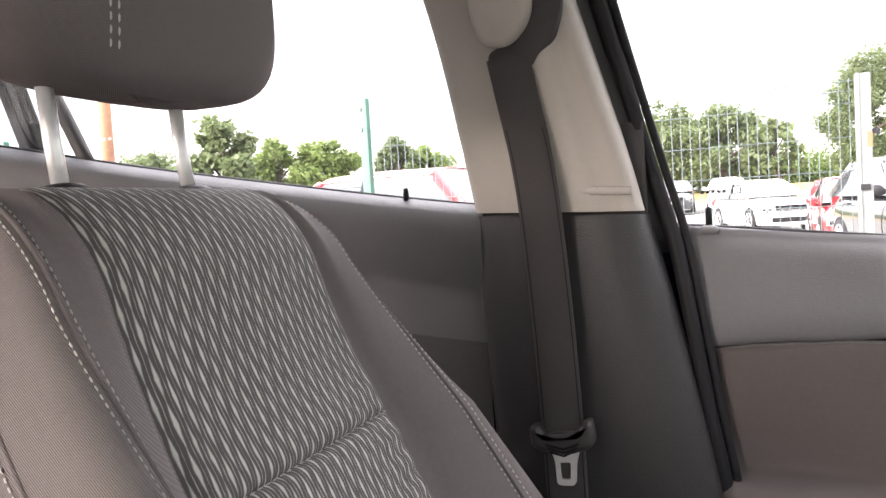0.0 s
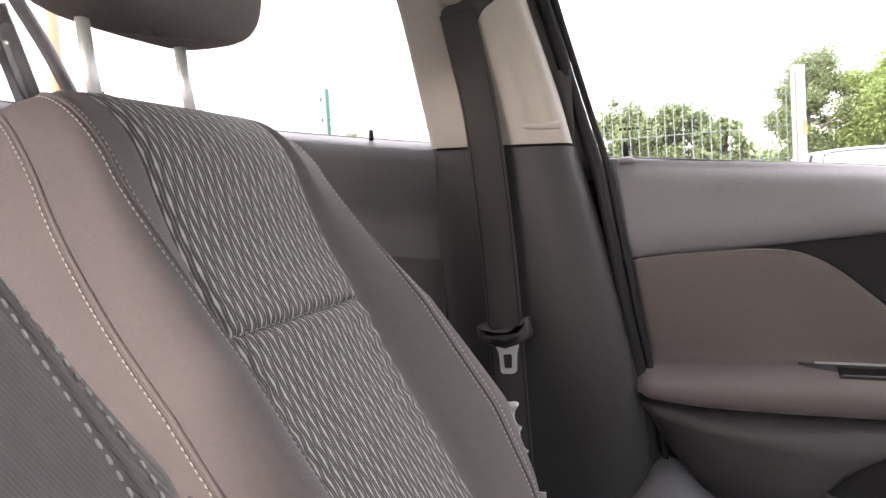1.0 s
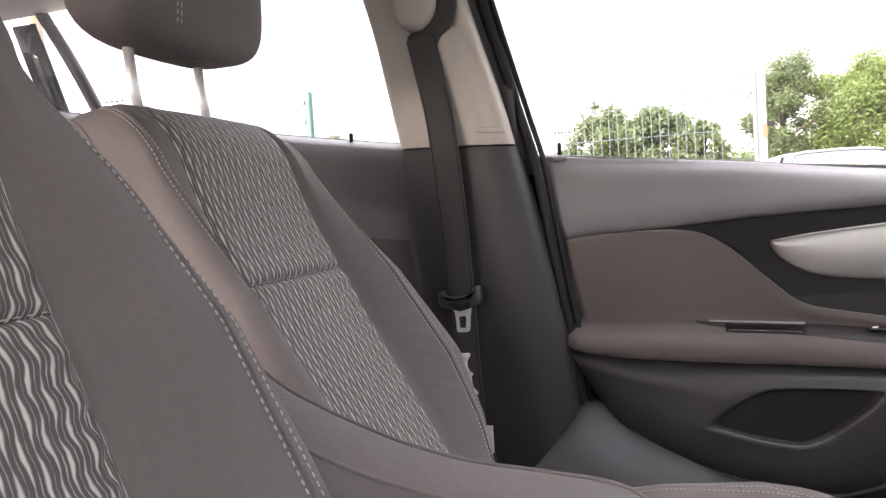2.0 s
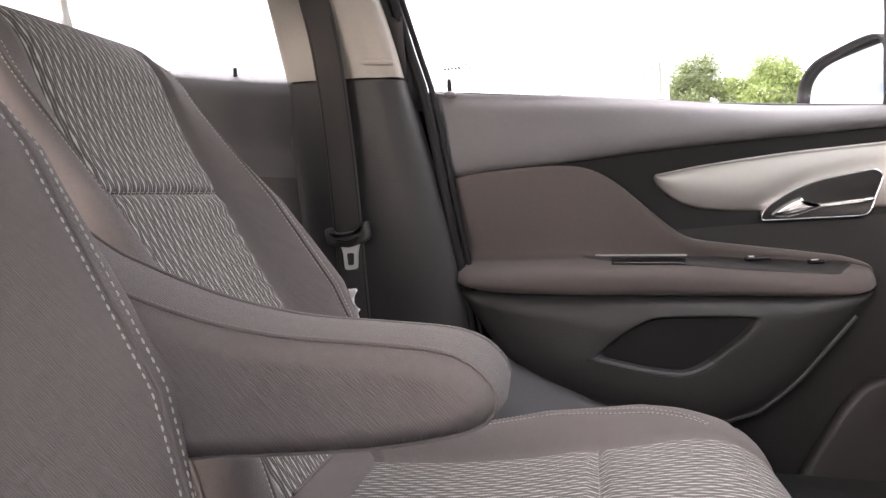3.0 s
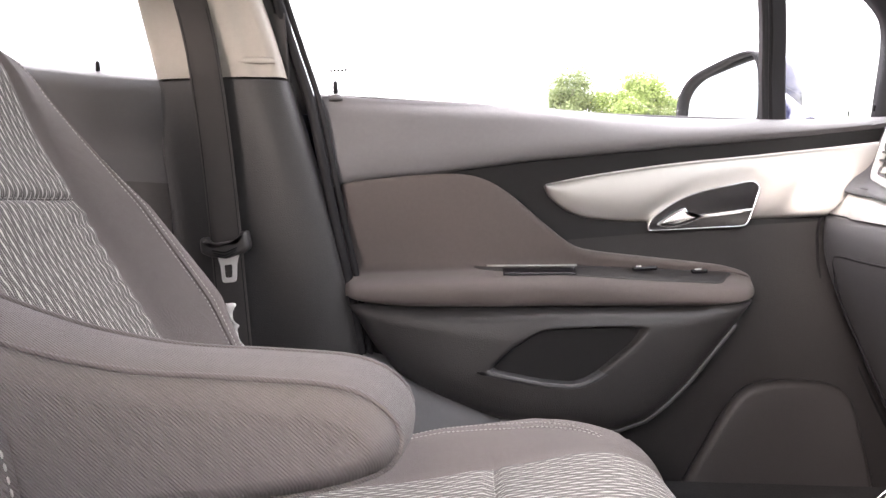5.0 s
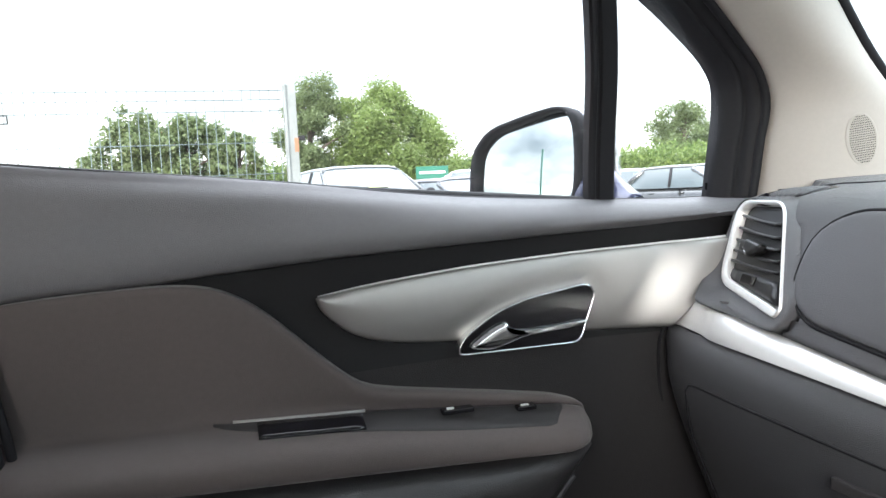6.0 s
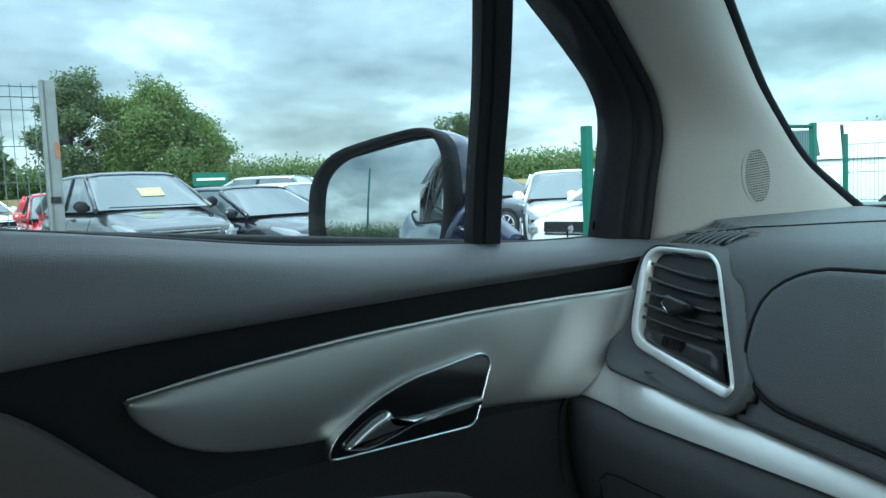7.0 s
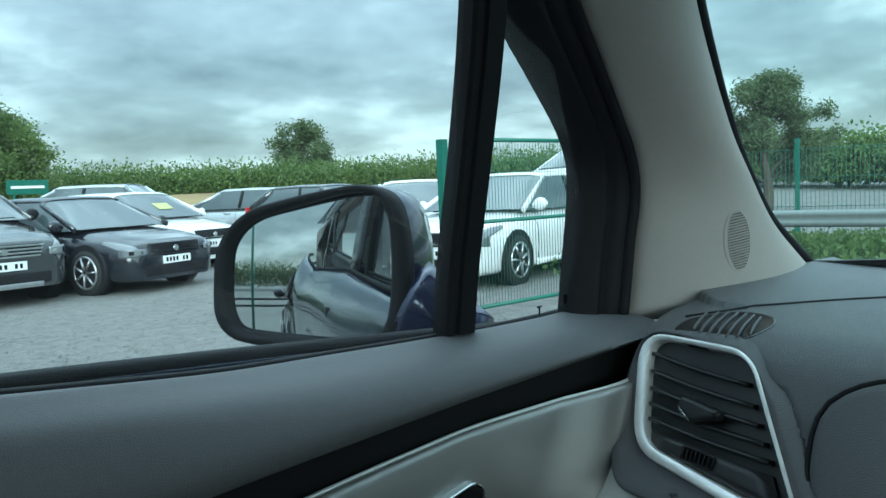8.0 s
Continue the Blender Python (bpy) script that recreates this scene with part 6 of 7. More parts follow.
for x, w in ((-0.165, 0.16), (-1.02, 0.06)):
    part("pillar_cover", sheet([[(x - w / 2 + w * u - 0.06 * v, 1.012 - 0.075 * v, 1.20 + 0.36 * v) for v in np.linspace(0, 1, 6)] for u in (0, 1)]), GLOSSY, own_body, thick=0.004)
part("roof_edge", tube(spline([(0.66, 0.935, 1.585), (0.4, 0.935, 1.60), (-0.4, 0.925, 1.60), (-1.4, 0.90, 1.60), (-1.9, 0.86, 1.56)], 40), 0.03, 10), BLUE, own_body)
part("outer_roof", sheet([[(x, y, 1.635 + 0.03 * math.cos((y - 0.15) * 1.9)) for y in np.linspace(-0.63, 0.93, 10)] for x in np.linspace(-1.95, 0.85, 12)]), BLUE, own_body)
part("rear_wing", sheet([[(lerp(-1.4, -1.95, u), 0.985 - 0.06 * u - 0.07 * v, 1.42 + 0.16 * v) for v in np.linspace(0, 1, 5)] for u in np.linspace(0, 1, 8)]), BLUE, own_body, thick=0.004)
part("bonnet", sheet([[(lerp(1.36, 2.3, u), y, 1.12 - 0.16 * u**1.6 - 0.10 * abs((y - 0.15) / 0.85) ** 3) for y in np.linspace(-0.72, 1.02, 20)] for u in np.linspace(0, 1, 14)]), BLUE, own_body, thick=0.006)
part("front_wing", sheet([[(lerp(0.95, 2.3, u), 1.02 + 0.09 * math.sin(v * 1.5), lerp(1.10 - 0.12 * u, 0.35, v)) for v in np.linspace(0, 1, 10)] for u in np.linspace(0, 1, 14)]), BLUE, own_body, thick=0.006)
part("tail_lamp", pillow(resample(fillet([(-1.93, 0.98), (-1.72, 1.04), (-1.74, 1.16), (-1.93, 1.20)], 0.03), 30, True), lambda a, b, h: (a, 1.085 + 0.10 * (a + 1.72) + h, b), 0.05, 0.02), TAIL, own_body, "red tail lamp")
part("floor_pan", block((4.0, 1.9, 0.04), (0.1, 0.12, 0.25)), RUBBER, own_body)
part("arch_cladding", tube([(-1.28 + 0.40 * math.cos(t), 1.135, 0.36 + 0.42 * math.sin(t)) for t in np.linspace(-0.3, math.pi + 0.3, 24)], 0.04, 8, side=(0, 1, 0)), RUBBER, own_body, "black wheel arch cladding")
for x in (-0.18, -1.08):
    part("door_gap", tube([(x, 1.103, z) for z in (1.10, 1.0)] + [(x, 1.106, 0.8), (x, 1.108, 0.5)], 0.006, 6), RUBBER, own_body)
for x in (-1.25, 1.55):
    part("wheel", tube([(x, 0.93, 0.33), (x, 1.08, 0.33)], 0.33, 32), TYRE, own_body)

# ---- ground ----
def ground_z(x, y):
    """Level near the car, rising gently far off."""
    r = math.hypot(x, y)
    return 1.1 * smooth(18, 60, r) + 2.0 * smooth(60, 400, r)


rad = np.r_[np.linspace(0, 20, 16), np.geomspace(22, 900, 26)]
rows = [[(r * math.cos(t), r * math.sin(t), ground_z(r, 0)) for t in np.linspace(0, 2 * math.pi, 72, endpoint=False)] for r in rad]
ground = tagged(part("ground", sheet(rows, wrap_v=True), GRAVEL), "grey gravel yard", "ground", kind="structure")
stones = bmesh.new()
rng = random.Random(4)
for i in range(2600):
    x, y = rng.uniform(0.5, 6.5), rng.uniform(4.5, 11.5)
    s = rng.uniform(0.008, 0.026)
    c = [stones.verts.new((x + s * rng.uniform(0.6, 1.2) * math.cos(a), y + s * rng.uniform(0.6, 1.2) * math.sin(a), 0.001)) for a in (0, 1.57, 3.14, 4.71)]
    top = stones.verts.new((x, y, s * 0.7))
    for k in range(4):
        stones.faces.new((c[k], c[(k + 1) % 4], top))
tagged(part("loose_stones", stones, GRAVEL), "loose grey stones on the gravel yard", "gravel", kind="stuff")


# ---- parked cars ----
def wheel_parts(parent, x, y, r, out):
    tyre = part("wheel", tube([(x, y - 0.11 * out, r), (x, y - 0.02 * out, r), (x, y, r), (x, y + 0.004 * out, r)], [r, r, r * 0.96, r * 0.74], 28), TYRE, parent)
    rim = bmesh.new()
    add(rim, tube([(x, y + 0.000 * out, r), (x, y + 0.007 * out, r)], [r * 0.72, r * 0.66], 24))
    part("rim", rim, RUBBER, tyre)
    sp = bmesh.new()
    for k in range(7):
        a = k * 2 * math.pi / 7
        add(sp, tube([(x + r * 0.1 * math.cos(a), y + 0.014 * out, r + r * 0.1 * math.sin(a)), (x + r * 0.68 * math.cos(a + 0.08), y + 0.012 * out, r + r * 0.68 * math.sin(a + 0.08))], [r * 0.10, r * 0.075], 6, squash=0.6, side=(0, 1, 0)))
    ringp = [(x + r * 0.70 * math.cos(t), y + 0.010 * out, r + r * 0.70 * math.sin(t)) for t in np.linspace(0, 2 * math.pi, 29)]
    add(sp, tube(ringp, r * 0.05, 6, side=(0, 1, 0), cap=False))
    part("spokes", sp, ALLOY, tyre)


def parked_car(name, label, paint, L, W, H, at, heading, style="hatch", sticker=None, grille="bars"):
    car = thing(name, label, "car", group="parked cars")
    hw = W / 2
    tall = style == "suv"
    z0 = 0.24 if tall else 0.18
    hood = 0.66 * H if tall else 0.64 * H
    belt = 0.66 * H
    cowl = 0.23 * L if style != "van" else 0.40 * L
    tail = -0.47 * L
    xs = [L / 2, L / 2 - 0.03, L / 2 - 0.10, 0.42 * L, 0.36 * L, cowl, 0.1 * L, -0.1 * L, -0.3 * L, -0.42 * L, tail, -L / 2]
    zt = [0.40 * H, 0.47 * H, 0.515 * H, 0.56 * H, 0.59 * H, hood, belt, belt, belt + 0.02, belt + 0.03, belt - 0.02, 0.45 * H]
    ws = [0.70, 0.80, 0.88, 0.95, 0.985, 1.0, 1.0, 1.0, 0.99, 0.96, 0.88, 0.75]
    xi = np.r_[np.linspace(L / 2, 0.36 * L, 12), np.linspace(0.34 * L, tail, 26), -L / 2]
    def section(x):
        """Half outline of the body at x, from the middle of the top outwards and down."""
        t, w = float(np.interp(-x, [-a for a in xs], zt)), hw * float(np.interp(-x, [-a for a in xs], ws))
        h = t - z0
        return [(0, t), (w * 0.45, t - 0.004 * h), (w * 0.78, t - 0.03 * h), (w * 0.90, t - 0.10 * h), (w * 0.955, t - 0.22 * h), (w * 0.985, t - 0.30 * h), (w * 1.0, t - 0.5 * h), (w * 0.985, z0 + 0.25 * h), (w * 0.97, z0 + 0.08 * h), (w * 0.90, z0), (0, z0)]

    def on_side(x, z, sg, h):
        q = section(x)[1:-1]
        return (x, sg * (float(np.interp(z, [b for a, b in q[::-1]], [a for a, b in q[::-1]])) + h), z)

    loops = []
    for x in xi:
        half = section(x)
        loops.append([(x, -a, b) for a, b in half[::-1]][:-1] + [(x, a, b) for a, b in half][:-1])
    body = part("body", rings(loops), paint, car)
    # cabin
    r_f, r_r = (0.05 * L, -0.30 * L) if style != "van" else (0.22 * L, -0.47 * L)
    base_f, base_r = cowl + 0.03 * L, (-0.44 * L if style != "van" else -0.49 * L)
    loops = []
    roof_l = []
    for u in np.linspace(0, 1, 26):
        x = lerp(base_f, base_r, u)
        zr = float(np.interp(x, [base_r, r_r, (r_f + r_r) / 2, r_f, base_f], [belt + 0.02, H - 0.02, H, H - 0.015, belt * 0.99]))
        zb = belt - 0.03
        f = (zr - zb) / (H - zb)
        wb, wt = hw * 0.94, hw * lerp(0.92, 0.74, f)
        half = [(0, zr), (wt * 0.7, zr - 0.012 * f), (wt * 0.93, zr - 0.035 * f), (wt, zr - 0.08 * f), (wb, zb)]
        loops.append([(x, -a, b) for a, b in half[::-1]] + [(x, a, b) for a, b in half[1:]])
        roof_l.append((x, half))
    part("cabin_glass", sheet(loops), CARGLASS if style != "van" else paint, car, "dark windows")
    if style == "van":
        part("windscreen", sheet([[(x + 0.02, a, b + 0.015) for x, a, b in q[1:-1]] for q in loops[1:8]]), CARGLASS, car, "dark van windscreen")
        for sg in (0, 1):
            side_w = [[tuple(np.array(lerp(np.array(q[1] if not sg else q[-2]), np.array(q[0] if not sg else q[-1]), v)) + np.array((0, 0.012 * (1 if sg else -1), 0))) for v in (0.12, 0.5, 0.9)] for q in loops[7:12]]
            part("cab_window", sheet(side_w), CARGLASS, car)
    rr = [[(x, a, b + 0.006) for a, b in ([(-p, q) for p, q in h[3::-1]] + h[1:4])] for x, h in roof_l if r_r - 0.02 * L <= x <= r_f + 0.02 * L]
    part("roof", sheet(rr), paint, car, thick=0.012)
    for sgn in (-1, 1):
        for xa, xb, r in ((base_f, r_f, 0.045), (base_r, r_r, 0.07)):
            ha, hb = min(roof_l, key=lambda q: abs(q[0] - xa))[1], min(roof_l, key=lambda q: abs(q[0] - xb))[1]
            part("roof_pillar", tube([(xa, sgn * ha[4][0], ha[4][1] + 0.01), (lerp(xa, xb, 0.5), sgn * lerp(ha[4][0], hb[3][0], 0.5), lerp(ha[4][1], hb[3][1], 0.52)), (xb, sgn * hb[3][0], hb[3][1])], r, 8, squash=0.6), paint, car)
        hb = min(roof_l, key=lambda q: abs(q[0] + 0.08 * L))[1]
        part("door_pillar", tube([(-0.08 * L, sgn * hw * 0.945, belt), (-0.095 * L, sgn * (hb[3][0] + 0.006), hb[3][1])], 0.04, 6, squash=0.4), RUBBER, car)
        m = part("door_mirror", tube(spline([(cowl - 0.10, sgn * hw * 0.95, belt + 0.02), (cowl - 0.12, sgn * (hw + 0.08), belt + 0.05), (cowl - 0.13, sgn * (hw + 0.17), belt + 0.05)], 8), [0.03, 0.05, 0.075, 0.085, 0.085, 0.08, 0.06, 0.02], 10, squash=0.6), paint if style != "suv" else RUBBER, car)
        for x in (0.315 * L, -0.29 * L):
            part("arch", tube([(x, sgn * (hw * 0.80), 0.34), (x, sgn * (hw * 1.0), 0.34)], 0.375 if not tall else 0.40, 28), RUBBER, car)
            wheel_parts(car, x, sgn * (hw * 1.003), 0.32 if not tall else 0.355, sgn)
        lamp = []
        for u in np.linspace(0, 1, 12):
            x = lerp(0.497 * L, 0.375 * L, u)
            top = section(x)[0][1]
            z_hi, z_lo_ = top - lerp(0.035, 0.075, u), top - lerp(0.175, 0.115, u)
            lamp.append([on_side(x, lerp(z_hi, z_lo_, v), sgn, 0.008) for v in np.linspace(0, 1, 5)])
        for u in np.linspace(0.04, 1, 7):
            y = hw * lerp(0.93, 0.60, u)
            x = float(np.interp(y / hw, [0.60, 0.70, 0.80, 0.88, 0.95], [L / 2 + 0.004, L / 2, L / 2 - 0.03, L / 2 - 0.10, 0.42 * L])) + 0.014
            lamp.insert(0, [(x, sgn * y, lerp(0.455 * H - 0.02 * u, 0.365 * H + 0.03 * u, v)) for v in np.linspace(0, 1, 5)])
        hl = part("headlamp", sheet(lamp[:7]), LAMP, car, "clear headlamp", thick=0.012)
        part("lamp_bowl", sheet([[(p[0] + 0.009, p[1], p[2]) for p in r[1:4]] for r in lamp[1:3]]), CHROME, hl)
        part("lamp_bowl", sheet([[(p[0] + 0.009, p[1], p[2]) for p in r[1:4]] for r in lamp[4:6]]), GLOSSY, hl)
        lamp = lamp[7:]
        part("side_lamp", sheet(lamp), LAMP, hl, thick=0.01)
        part("lamp_bowl", sheet([[(p[0], p[1] + sgn * 0.004, p[2]) for p in r[1:4]] for r in lamp[2:4]]), GLOSSY, hl)
        part("lamp_bowl", sheet([[(p[0], p[1] + sgn * 0.004, p[2]) for p in r[1:4]] for r in lamp[5:8]]), GLOSSY, hl)
        for xd in (0.19 * L, -0.055 * L, -0.27 * L):
            part("door_gap", tube([on_side(xd, z, sgn, 0.0) for z in np.linspace(belt - 0.04, z0 + 0.12, 7)], 0.008, 5), RUBBER, car)
        part("window_trim", tube([on_side(x, belt - 0.035, sgn, 0.0) for x in np.linspace(cowl, -0.40 * L, 9)], 0.014, 6), RUBBER, car)
        part("sill", tube([on_side(x, z0 + 0.06, sgn, 0.01) for x in np.linspace(0.20 * L, -0.19 * L, 6)], 0.04, 6), RUBBER if tall else paint, car)
        for xd in (-0.02 * L, -0.235 * L):
            part("door_handle", tube([on_side(xd, belt - 0.15, sgn, 0.0), on_side(xd + 0.03, belt - 0.148, sgn, 0.03), on_side(xd + 0.16, belt - 0.145, sgn, 0.03), on_side(xd + 0.19, belt - 0.144, sgn, 0.0)], 0.014, 6), paint, car)
        part("fog_lamp", tube([(L / 2 - 0.13, sgn * hw * 0.72, 0.235 * H + 0.06), (L / 2 - 0.03, sgn * hw * 0.72, 0.235 * H + 0.06)], 0.05, 14), ALLOY if tall else RUBBER, car)
        part("tail_lamp", block((0.10, 0.16, 0.30), (-L / 2 + 0.06, sgn * hw * 0.80, 0.58 * H), 0.03), TAIL, car)
    nose = L / 2
    part("grille_back", block((0.06, W * 0.50, 0.19), (nose - 0.03, 0, 0.425 * H), 0.02), GLOSSY, car)
    for k in range(4 if grille == "bars" else 2):
        part("grille_bar", block((0.02, W * (0.48 + 0.02 * k), 0.022), (nose + 0.004, 0, 0.425 * H - 0.07 + k * 0.046), 0.004), CHROME if grille == "bars" else RUBBER, car)
    part("badge", tube([(nose + 0.005, 0, 0.425 * H), (nose + 0.022, 0, 0.425 * H)], 0.045, 18), CHROME, car)
    part("lower_intake", block((0.06, W * 0.62, 0.15), (nose - 0.021, 0, 0.215 * H), 0.03), RUBBER, car)
    if tall:
        part("skid_plate", block((0.08, W * 0.5, 0.07), (nose - 0.02, 0, 0.165 * H), 0.02), ALLOY, car)
    plate = part("number_plate", block((0.012, 0.52, 0.112), (nose + 0.018, 0, 0.315 * H), 0.004), PLATE, car, "white number plate")
    bar = bmesh.new()
    for k in range(7):
        if k != 4:
            add(bar, block((0.003, 0.034, 0.06), (nose + 0.0255, -0.19 + k * 0.063, 0.315 * H)))
    tagged(part("plate_bars", bar, GLOSSY, plate), kind="stuff")
    part("wiper_cowl", block((0.10, W * 0.72, 0.03), (cowl + 0.04, 0, hood + 0.012), 0.01), RUBBER, car)
    if sticker:
        st = part("price_sticker", block((0.006, 0.36, 0.24), (0, 0, 0), 0.002), sticker, car, "bright price sticker inside the windscreen")
        f_ = (H - 0.02 - belt) / (base_f - r_f)
        st.matrix_basis = Matrix.Translation((lerp(base_f, r_f, 0.42), 0.08, lerp(belt * 0.99, H - 0.015, 0.42) + 0.008)) @ pose(0, 0, 0, 0, -90 + math.degrees(math.atan(f_)), 0)
    x, y = at
    car.matrix_basis = pose(x, y, ground_z(x, y), 0, 0, math.degrees(math.atan2(heading[1], heading[0])))
    return car


STICKER = material("yellow_teal_card", (0.45, 0.46, 0.18), 0.6, vary=0.2, scale=4)
parked_car("parked_suv", "graphite grey parked SUV with chrome grille bars", PAINTS["graphite"], 4.45, 1.84, 1.69, (2.75, 13.4), (0.14, -0.99), "suv", STICKER)
parked_car("parked_coupe", "black parked coupe on gravel", PAINTS["black"], 4.25, 1.81, 1.41, (4.6, 13.15), (0.32, -0.95), "hatch", None, "thin")
parked_car("parked_hatchback", "white parked hatchback with a dark lower side", PAINTS["white"], 4.2, 1.79, 1.48, (6.6, 15.6), (0.30, -0.95), "hatch", STICKER, "thin")
parked_car("parked_suv", "silver parked estate behind the front row", PAINTS["silver"], 4.6, 1.84, 1.72, (7.2, 20.2), (-0.75, 0.66), "suv")
parked_car("parked_hatchback", "dark blue parked car in the second row", PAINTS["navy"], 4.2, 1.78, 1.55, (4.0, 20.0), (0.10, -0.99), "suv")
parked_car("parked_hatchback", "silver parked hatchback with a red tail lamp", PAINTS["silver"], 4.3, 1.78, 1.50, (11.2, 19.5), (-0.6, 0.8), "hatch")
parked_car("parked_hatchback", "grey parked hatchback in the second row", PAINTS["graphite"], 4.3, 1.8, 1.52, (11.6, 15.8), (0.25, -0.97), "hatch")
parked_car("parked_hatchback", "white parked hatchback facing the yard", PAINTS["white"], 4.2, 1.8, 1.48, (10.2, 11.2), (-0.62, -0.78), "hatch")
parked_car("parked_hatchback", "white parked hatchback behind the green gate", PAINTS["white"], 4.4, 1.82, 1.48, (9.1, 8.0), (-0.985, -0.17), "hatch", None, "thin")
parked_car("parked_hatchback", "bright red parked hatchback", PAINTS["red"], 4.0, 1.72, 1.47, (2.35, 17.4), (0.0, -1.0), "hatch", None, "thin")
parked_car("parked_hatchback", "white parked hatchback across the yard", PAINTS["white"], 4.2, 1.78, 1.52, (0.75, 25.5), (0.35, -0.94), "hatch", None, "thin")
parked_car("parked_hatchback", "white parked hatchback by the field", PAINTS["white"], 4.1, 1.76, 1.5, (-0.3, 37.0), (0.02, -1.0), "hatch", None, "thin")
parked_car("parked_hatchback", "dark grey parked hatchback by the field", PAINTS["graphite"], 4.1, 1.76, 1.5, (-2.6, 37.0), (0.05, -1.0), "hatch", None, "thin")
parked_car("parked_hatchback", "red parked hatchback just behind the fence", PAINTS["red"], 4.0, 1.72, 1.66, (-3.5, 7.35), (-0.97, 0.22), "hatch", None, "thin")
parked_car("parked_hatchback", "white parked hatchback beyond the red one", PAINTS["white"], 4.2, 1.78, 1.5, (-8.6, 15.5), (0.4, -0.92), "hatch", None, "thin")
parked_car("parked_hatchback", "black parked hatchback behind the car", PAINTS["black"], 4.1, 1.76, 1.5, (-5.4, 0.2), (-1.0, 0.0), "hatch", None, "thin")
parked_car("parked_van", "white parked panel van", PAINTS["white"], 5.2, 1.98, 2.32, (16.65, 10.5), (-0.90, 0.436), "van")


# ---- fences, gate, guard rail ----
def shared(name, me, parent, m):
    ob = new(name, me)
    ob.parent = parent
    ob.matrix_basis = m
    return ob


def mesh_fence(name, label, start, stop, height, wire_mat, pitch, rails):
    fence = thing(name, label, "fence")
    a, b = np.array(start, float), np.array(stop, float)
    d = (b - a) / np.linalg.norm(b - a)
    n = int(np.linalg.norm(b - a) / pitch)
    bm = tube([(0, 0, 0.05), (0, 0, height)], 0.0028, 5)
    first = part("wire", bm, wire_mat, fence)
    first.matrix_basis = Matrix.Translation((*a, 0))
    for i in range(1, n + 1):
        shared("wire", first.data, fence, Matrix.Translation((*(a + d * pitch * i), 0)))
    for z in rails:
        part("cross_wire", tube([(*a, z), (*b, z)], 0.0035, 5), wire_mat, fence)
    return fence


f1 = mesh_fence("mesh_fence", "welded wire mesh fence with steel posts", (-2.80, 5.80), (0.78, 5.80), 1.965, WIRE, 0.0635, (1.945, 1.88, 1.80, 1.575, 1.35, 1.12, 0.9, 0.6, 0.3))
f2 = mesh_fence("mesh_fence", "welded wire mesh fence with a green post", (-12.0, 5.80), (-2.86, 5.80), 1.5, WIRE, 0.127, (1.48, 1.2, 0.9, 0.6, 0.3))
post = part("steel_post", block((0.088, 0.08, 2.0), (0.835, 5.80, 0.985), 0.006), GALV, f1, "galvanised gate post")
part("post_edge", block((0.018, 0.012, 2.0), (0.80, 5.752, 0.985), 0.002), GALV, post)
part("rust_patch", block((0.03, 0.004, 0.10), (0.865, 5.7535, 1.55), 0.001), RUST, post)
part("latch", block((0.05, 0.03, 0.035), (0.905, 5.79, 1.60), 0.005), RUBBER, post)
part("hinge_plate", block((0.06, 0.012, 0.04), (0.832, 5.748, 1.235), 0.003), RUBBER, post)
for px in (-2.83, -6.95):
    gp = part("green_post", block((0.07, 0.07, 2.22), (px, 5.80, 1.10), 0.006), GREEN, f2 if px < -3 else f1, "green steel fence post")
    for z in (1.95, 2.12):
        part("clip", block((0.02, 0.02, 0.03), (px - 0.02, 5.76, z), 0.003), GALV, gp)

gate = thing("mesh_gate", "open green steel mesh gate", "gate")
ga, gb = np.array((5.62, 5.68)), np.array((8.6, 5.38))
gd = (gb - ga) / np.linalg.norm(gb - ga)
for z, r in ((1.74, 0.022), (0.93, 0.02), (0.08, 0.022)):
    part("rail", tube([(*ga, z), (*gb, z)], r, 8), GREEN, gate)
bm = tube([(0, 0, 0.08), (0, 0, 1.74)], 0.003, 5)
first = part("bar", bm, GREEN, gate)
first.matrix_basis = Matrix.Translation((*ga, 0))
for i in range(1, 70):
    shared("bar", first.data, gate, Matrix.Translation((*(ga + gd * 0.043 * i), 0)))
for q, w, h in ((ga, 0.06, 1.78), (ga - gd * 0.24, 0.08, 1.74), (gb, 0.06, 1.78)):
    part("gate_post", block((w, w, h), (*q, h / 2), 0.006), GREEN, gate, "green gate post")
part("gate_latch", block((0.30, 0.04, 0.03), (*(ga - gd * 0.08), 0.95), 0.005), RUBBER, gate)

green_fence = thing("green_fence", "green mesh fence beyond the yard", "fence")
ca, cb = np.array((14.0, 8.0)), np.array((15.5, -6.0))
cd = (cb - ca) / np.linalg.norm(cb - ca)
for i in range(7):
    q = ca + cd * 2.3 * i
    part("green_post", block((0.07, 0.07, 1.9), (*q, 0.95), 0.005), GREEN, green_fence, "green steel fence post")
bm = tube([(0, 0, 0.05), (0, 0, 1.72)], 0.004, 4)
first = part("wire", bm, GREEN, green_fence)
first.matrix_basis = Matrix.Translation((*ca, 0))
for i in range(1, 200):
    shared("wire", first.data, green_fence, Matrix.Translation((*(ca + cd * 0.07 * i), 0)))
for z in (1.7, 1.2, 0.7, 0.2):
    part("cross_wire", tube([(*ca, z), (*cb, z)], 0.006, 5), GREEN, green_fence)

rail = thing("guard_rail", "galvanised roadside guard rail on posts", "guard rail")
ra, rb = np.array((9.8, 7.0)), np.array((11.2, -5.0))
